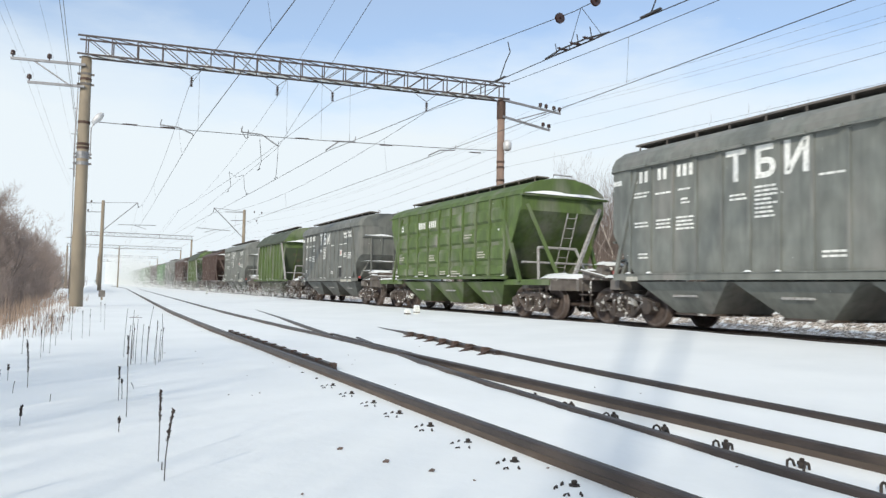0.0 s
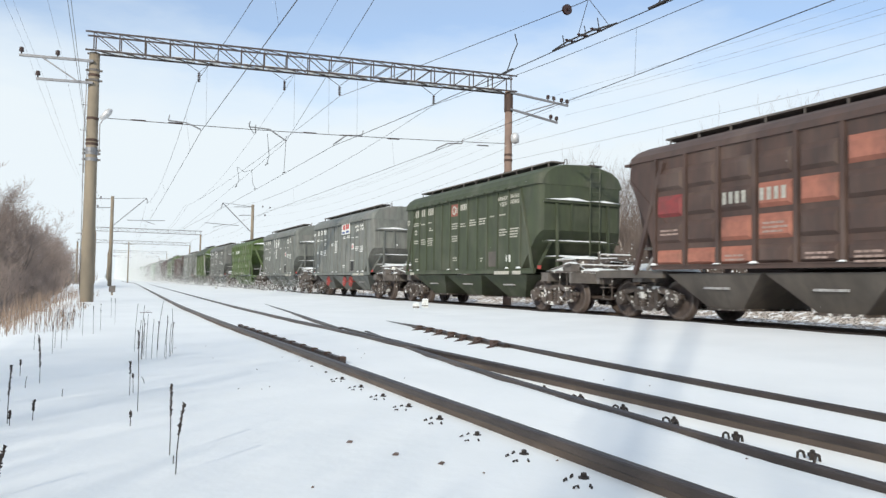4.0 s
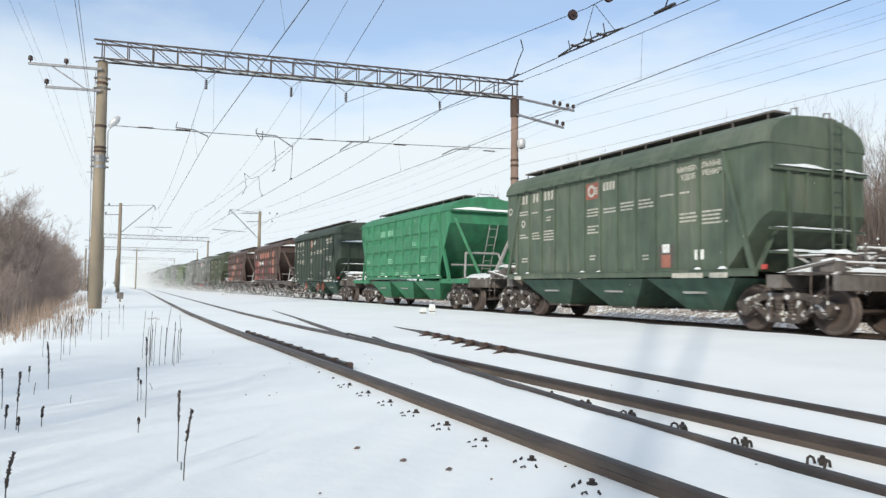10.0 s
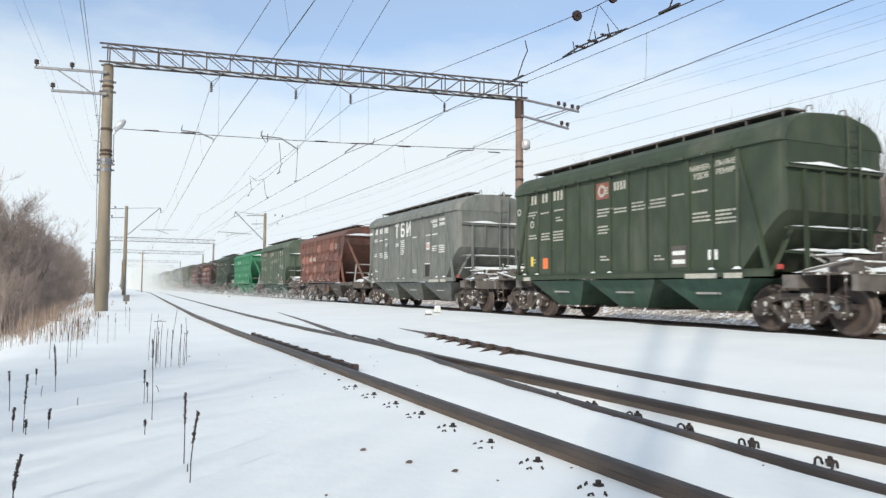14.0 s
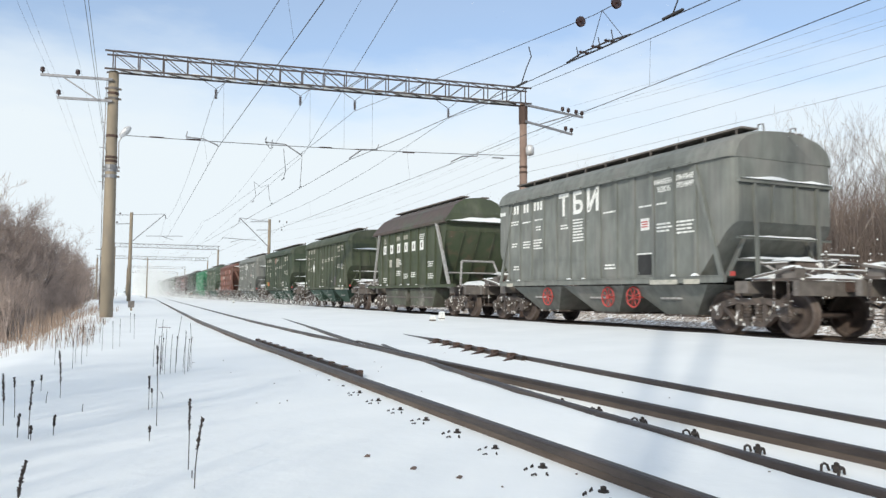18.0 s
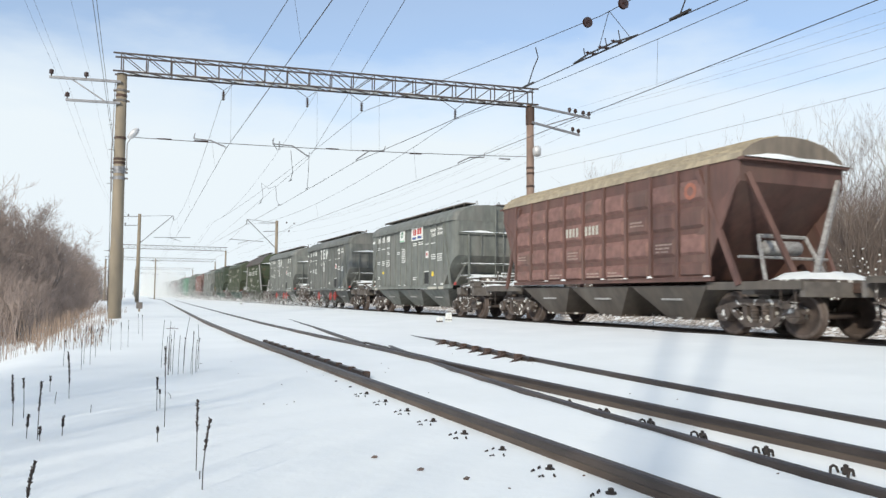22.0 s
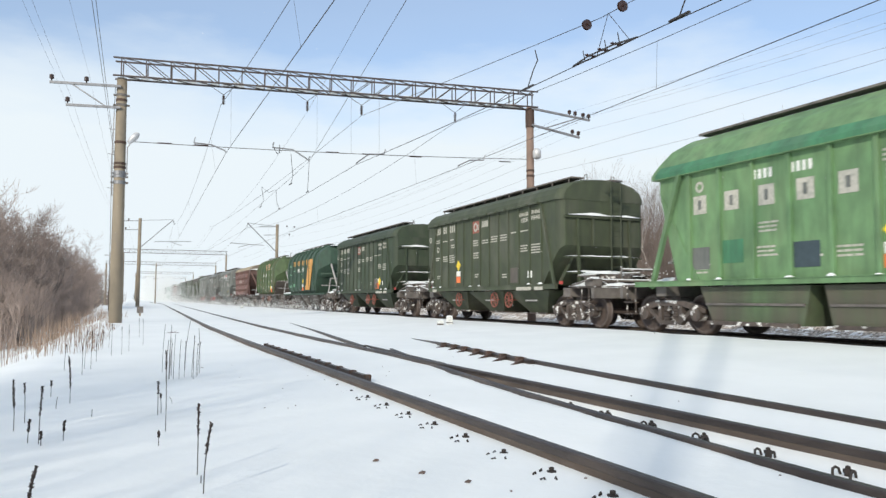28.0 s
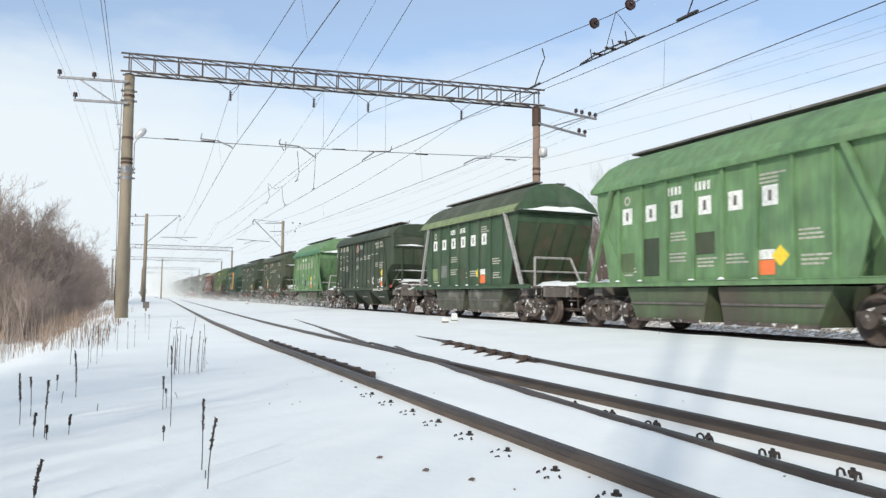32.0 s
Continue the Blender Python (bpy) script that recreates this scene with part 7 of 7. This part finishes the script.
for n, y, z, mat in ((4, 1.45, 2.66, WHITE_PAINT), (3, 1.45, 2.66, TAN_PAINT), (8, 1.45, 2.66, TAN_PAINT), (16, 0.48, 2.66, TAN_PAINT), (-1, 1.45, 3.28, WHITE_PAINT), (6, 1.45, 3.28, PALE_GREEN)):
    digits(wagons[n], y + 0.49, z, 4, mat, SIDE_S - 0.075, 0.25)
    digits(wagons[n], y - 0.47, z, 4, mat, SIDE_S - 0.075, 0.25)
for n, mat in ((4, FAINT), (3, FAINT), (8, FAINT), (-1, TAN_PAINT), (6, PALE_GREEN), (16, FAINT)):
    for i, (c, r) in enumerate(((0, 1), (3, 1), (6, 2), (7, 1), (2, 0), (5, 0), (4, 0))):
        stencil(wagons[n], CELL_Y - CELL * (c + 0.5), ROWS[r] - 0.2, 0.5, 2 + i % 2, mat, SIDE_S - 0.075, 700 + 31 * n + i)
ring(wagons[4], 3.87, 3.26, 0.14, WHITE_PAINT, SIDE_S - 0.075)
ring(wagons[8], -3.87, 3.26, 0.17, TAN_PAINT, SIDE_S - 0.075)
ring(wagons[16], -3.87, 3.26, 0.2, SALMON, SIDE_S - 0.075)
ring(wagons[-1], 3.87, 3.26, 0.12, WHITE_PAINT, SIDE_S - 0.075)
for n in (4, 8, 17):
    for y in (1.9, -0.85, -1.66):
        handwheel(wagons[n], -1.45, y, 0.82, 0.27 if n == 17 else 0.2, RUST_RED if n == 17 else PINK_RUST if n == 8 else RUST)
# steep-roofed wagons: six square white plates, number, panels
for n, pale in ((21, 1), (23, 1), (24, 1), (12, 1)):
    w = wagons[n]
    for y in (2.95, 2.0, 1.06, 0.12, -0.8, -1.74):
        plate(w, "square_plate", y, 2.97, 0.4, 0.42, WHITE_PAINT if n != 21 else TAN_PAINT, SIDE_K, "square white plate with a dark block")
        plate(w, "plate_block", y, 2.97, 0.09, 0.22, DARK if n != 21 else PAINTS["slate"], SIDE_K - 0.007)
    digits(w, 1.15, 3.42, 4, WHITE_PAINT if n != 12 else TAN_PAINT, SIDE_K, 0.2)
    digits(w, 0.2, 3.43, 4, WHITE_PAINT if n != 12 else TAN_PAINT, SIDE_K, 0.2)
    ring(w, 2.95, 3.38, 0.13, TAN_PAINT, SIDE_K)
    for i, (y, z) in enumerate(((2.95, 1.6), (1.05, 1.9), (0.1, 1.75), (-0.8, 1.8), (-2.7, 2.2), (-2.75, 1.7), (1.0, 2.4), (-1.75, 3.42))):
        stencil(w, y, z, 0.55, 3, TAN_PAINT if n != 12 else WHITE_PAINT, SIDE_K, 900 + 13 * n + i)
    if n != 12:
        placards(w, -1.62, 1.62, SIDE_K, n != 23 and n != 24, -1 if n == 24 else 1)
        plate(w, "dark_panel", 2.0, 1.86, 0.6, 0.95 if n == 24 else 0.5, PAINTS["deep_green"] if n == 24 else PAINTS["mint"] if n == 21 else PAINTS["grey"], SIDE_K, "dark repainted panel")
        plate(w, "dark_panel", 0.14, 2.1 if n == 24 else 1.7, 0.62, 0.5, DUSK_BLUE if n == 21 else PAINTS["dark_green"], SIDE_K, "dark green repainted panel")
        plate(w, "dark_panel", 2.95, 1.75, 0.55, 0.5, PAINTS["leaf"] if n == 24 else PAINTS["slate"] if n == 21 else PAINTS["pale_moss"], SIDE_K, "repainted panel")
    else:
        plate(w, "pale_panel", 2.2, 2.3, 0.5, 0.35, TAN_PAINT, SIDE_K, "pale worn panel")
        plate(w, "pale_panel", 1.2, 2.3, 0.5, 0.4, TAN_PAINT, SIDE_K, "pale worn panel")
# rounded wagons
w = wagons[17]
for i, (y, z, wide, high, mat, words) in enumerate((
        (1.9, 3.42, 0.62, 0.5, PATCH_GREEN, "darker green repainted patch"), (0.82, 3.48, 0.8, 0.36, PATCH_GREEN, "darker green repainted patch"), (1.95, 1.74, 0.5, 0.85, PATCH_GREEN, "darker green repainted patch"),
        (3.35, 1.6, 0.55, 0.25, PATCH_GREEN, "darker green repainted patch"), (3.35, 2.1, 0.6, 0.3, RUST_STAIN, "rusty worn spot"), (2.3, 2.6, 0.5, 0.34, RUST_STAIN, "rusty worn spot"), (2.3, 2.1, 0.4, 0.26, RUST_STAIN, "rusty worn spot"),
        (-2.2, 1.46, 0.5, 0.24, RUST_STAIN, "rusty worn spot"), (-0.9, 1.92, 0.3, 0.25, RUST_STAIN, "rusty worn spot"), (0.5, 2.5, 0.7, 0.1, RUST_STAIN, "rusty worn spot"), (-3.4, 2.2, 0.5, 0.4, RUST_STAIN, "rusty worn spot"), (-4.3, 1.9, 0.4, 0.7, RUST_STAIN, "rusty worn spot"))):
    blotch(w, y, z, wide, high, mat, SIDE_R, 40 + i, words)
bm = bmesh.new()
prism(bm, [(-0.3, 3.5), (-0.42, 3.86), (-0.72, 3.9), (-0.6, 3.72), (-0.9, 3.64), (-0.75, 3.36), (-0.48, 3.36), (-0.6, 3.55)], SIDE_R + 0.03, SIDE_R + 0.008, "x")
part("emblem", bm, PEACH, w, "peach angular emblem shape")
for y in (-1.62, -1.93, -2.24):
    bars(w, "large_mark", [(y, 3.74, 0.22, 0.34)], PEACH, SIDE_R, "peach painted block")
bars(w, "large_mark", [(-1.93, 3.44, 0.85, 0.11)], PEACH, SIDE_R, "peach painted bar")
digits(w, 0.67, 2.95, 4, WHITE_PAINT, SIDE_R, 0.26)
digits(w, -0.54, 2.93, 4, WHITE_PAINT, SIDE_R, 0.26)
placards(w, -3.33, 1.68, SIDE_R - 0.035, False)
for i, (y, z, n) in enumerate(((0.8, 2.55, 3), (-1.9, 2.95, 3), (-1.9, 2.4, 2), (-1.9, 2.0, 3), (-3.2, 3.5, 2), (-3.2, 2.9, 1), (0.75, 1.9, 3), (-0.55, 2.0, 2), (3.4, 2.1, 2), (2.1, 2.0, 2), (-0.55, 1.6, 2), (-3.2, 2.4, 2))):
    stencil(w, y, z, 0.75, n, TAN_PAINT, SIDE_R, 1500 + i)
for i, (y, z, wd, hg) in enumerate(((2.1, 3.3, 0.5, 0.4), (0.75, 3.45, 0.7, 0.36), (-3.2, 2.6, 0.8, 0.35), (-1.9, 2.2, 0.8, 0.3), (2.1, 1.75, 0.6, 0.4))):
    plate(w, "faded_patch", y, z, wd, hg, PAINTS["moss"] if i % 2 else FADED, SIDE_R + 0.003, "dull brownish overpainted patch", 0.003)
w = wagons[18]
bm = bmesh.new()
prism(bm, [(-2.43, 3.56), (-3.72, 3.56), (-2.85, 1.45), (-1.51, 1.45)], SIDE_R - 0.05, SIDE_R - 0.044, "x")
part("slanted_panel", bm, OCHRE, w, "broad slanted ochre panel")
plate(w, "ochre_band", -2.565, 2.5, 0.13, 1.9, OCHRE, -1.689, "ochre paint on the hoop")
for y in (2.5, 2.03, 1.12, 0.68, -0.32, -0.78, -1.66):
    bars(w, "tan_mark", [(y, 3.42, 0.24, 0.34)], OCHRE, SIDE_R, "ochre painted block")
digits(w, 0.81, 2.9, 5, WHITE_PAINT, SIDE_R, 0.24)
digits(w, -0.45, 2.92, 3, WHITE_PAINT, SIDE_R, 0.26)
placards(w, -0.72, 1.66, SIDE_R - 0.035)
for i, (y, z, n) in enumerate(((3.6, 3.35, 2), (3.6, 2.7, 2), (2.4, 2.9, 1), (3.6, 1.8, 2), (2.4, 1.9, 3), (0.0, 2.6, 1))):
    stencil(w, y, z, 0.7, n, PALE_GREEN, SIDE_R, 1600 + i)


# ---- what moves ----
# seconds and metres that the train has gone
RUN = ((0.0, 0.0), (9.0, 98.2), (13.0, 142.1), (19.0, 208.1), (23.0, 252.2), (28.0, 307.15), (32.0, 351.15))


def gone(t):
    for (a, da), (b, db) in zip(RUN, RUN[1:]):
        if t <= b:
            return da + (db - da) * (t - a) / (b - a)
    return RUN[-1][1]


def motions():
    for number, w in wagons.items():
        y = place[number]
        walk(w, [(t, pose(TRAIN_X, y + d, 0)) for t, d in RUN])
        # the wheels turn while the wagon is near enough to see them
        near = [0.06 * i for i in range(534) if -14 < y + gone(0.06 * i) < 62]
        if len(near) > 2:
            times = ([0.0] if near[0] > 0.05 else []) + near + ([32.0] if near[-1] < 31.9 else [])
            for o in w.children:
                if o.name.startswith("wheelset"):
                    at = o.location.copy()
                    walk(o, [(t, pose(at.x, at.y, at.z, -math.degrees((gone(min(max(t, near[0]), near[-1])) - gone(near[0])) / 0.475))) for t in times])
    walk(falling_snow, [(0.0, pose(0, 0, 0)), (32.0, pose(-9, 3, -38))])
    walk(drift_snow, [(0.0, pose(0, -12, 0)), (32.0, pose(-0.5, 14, 0))])


motions()
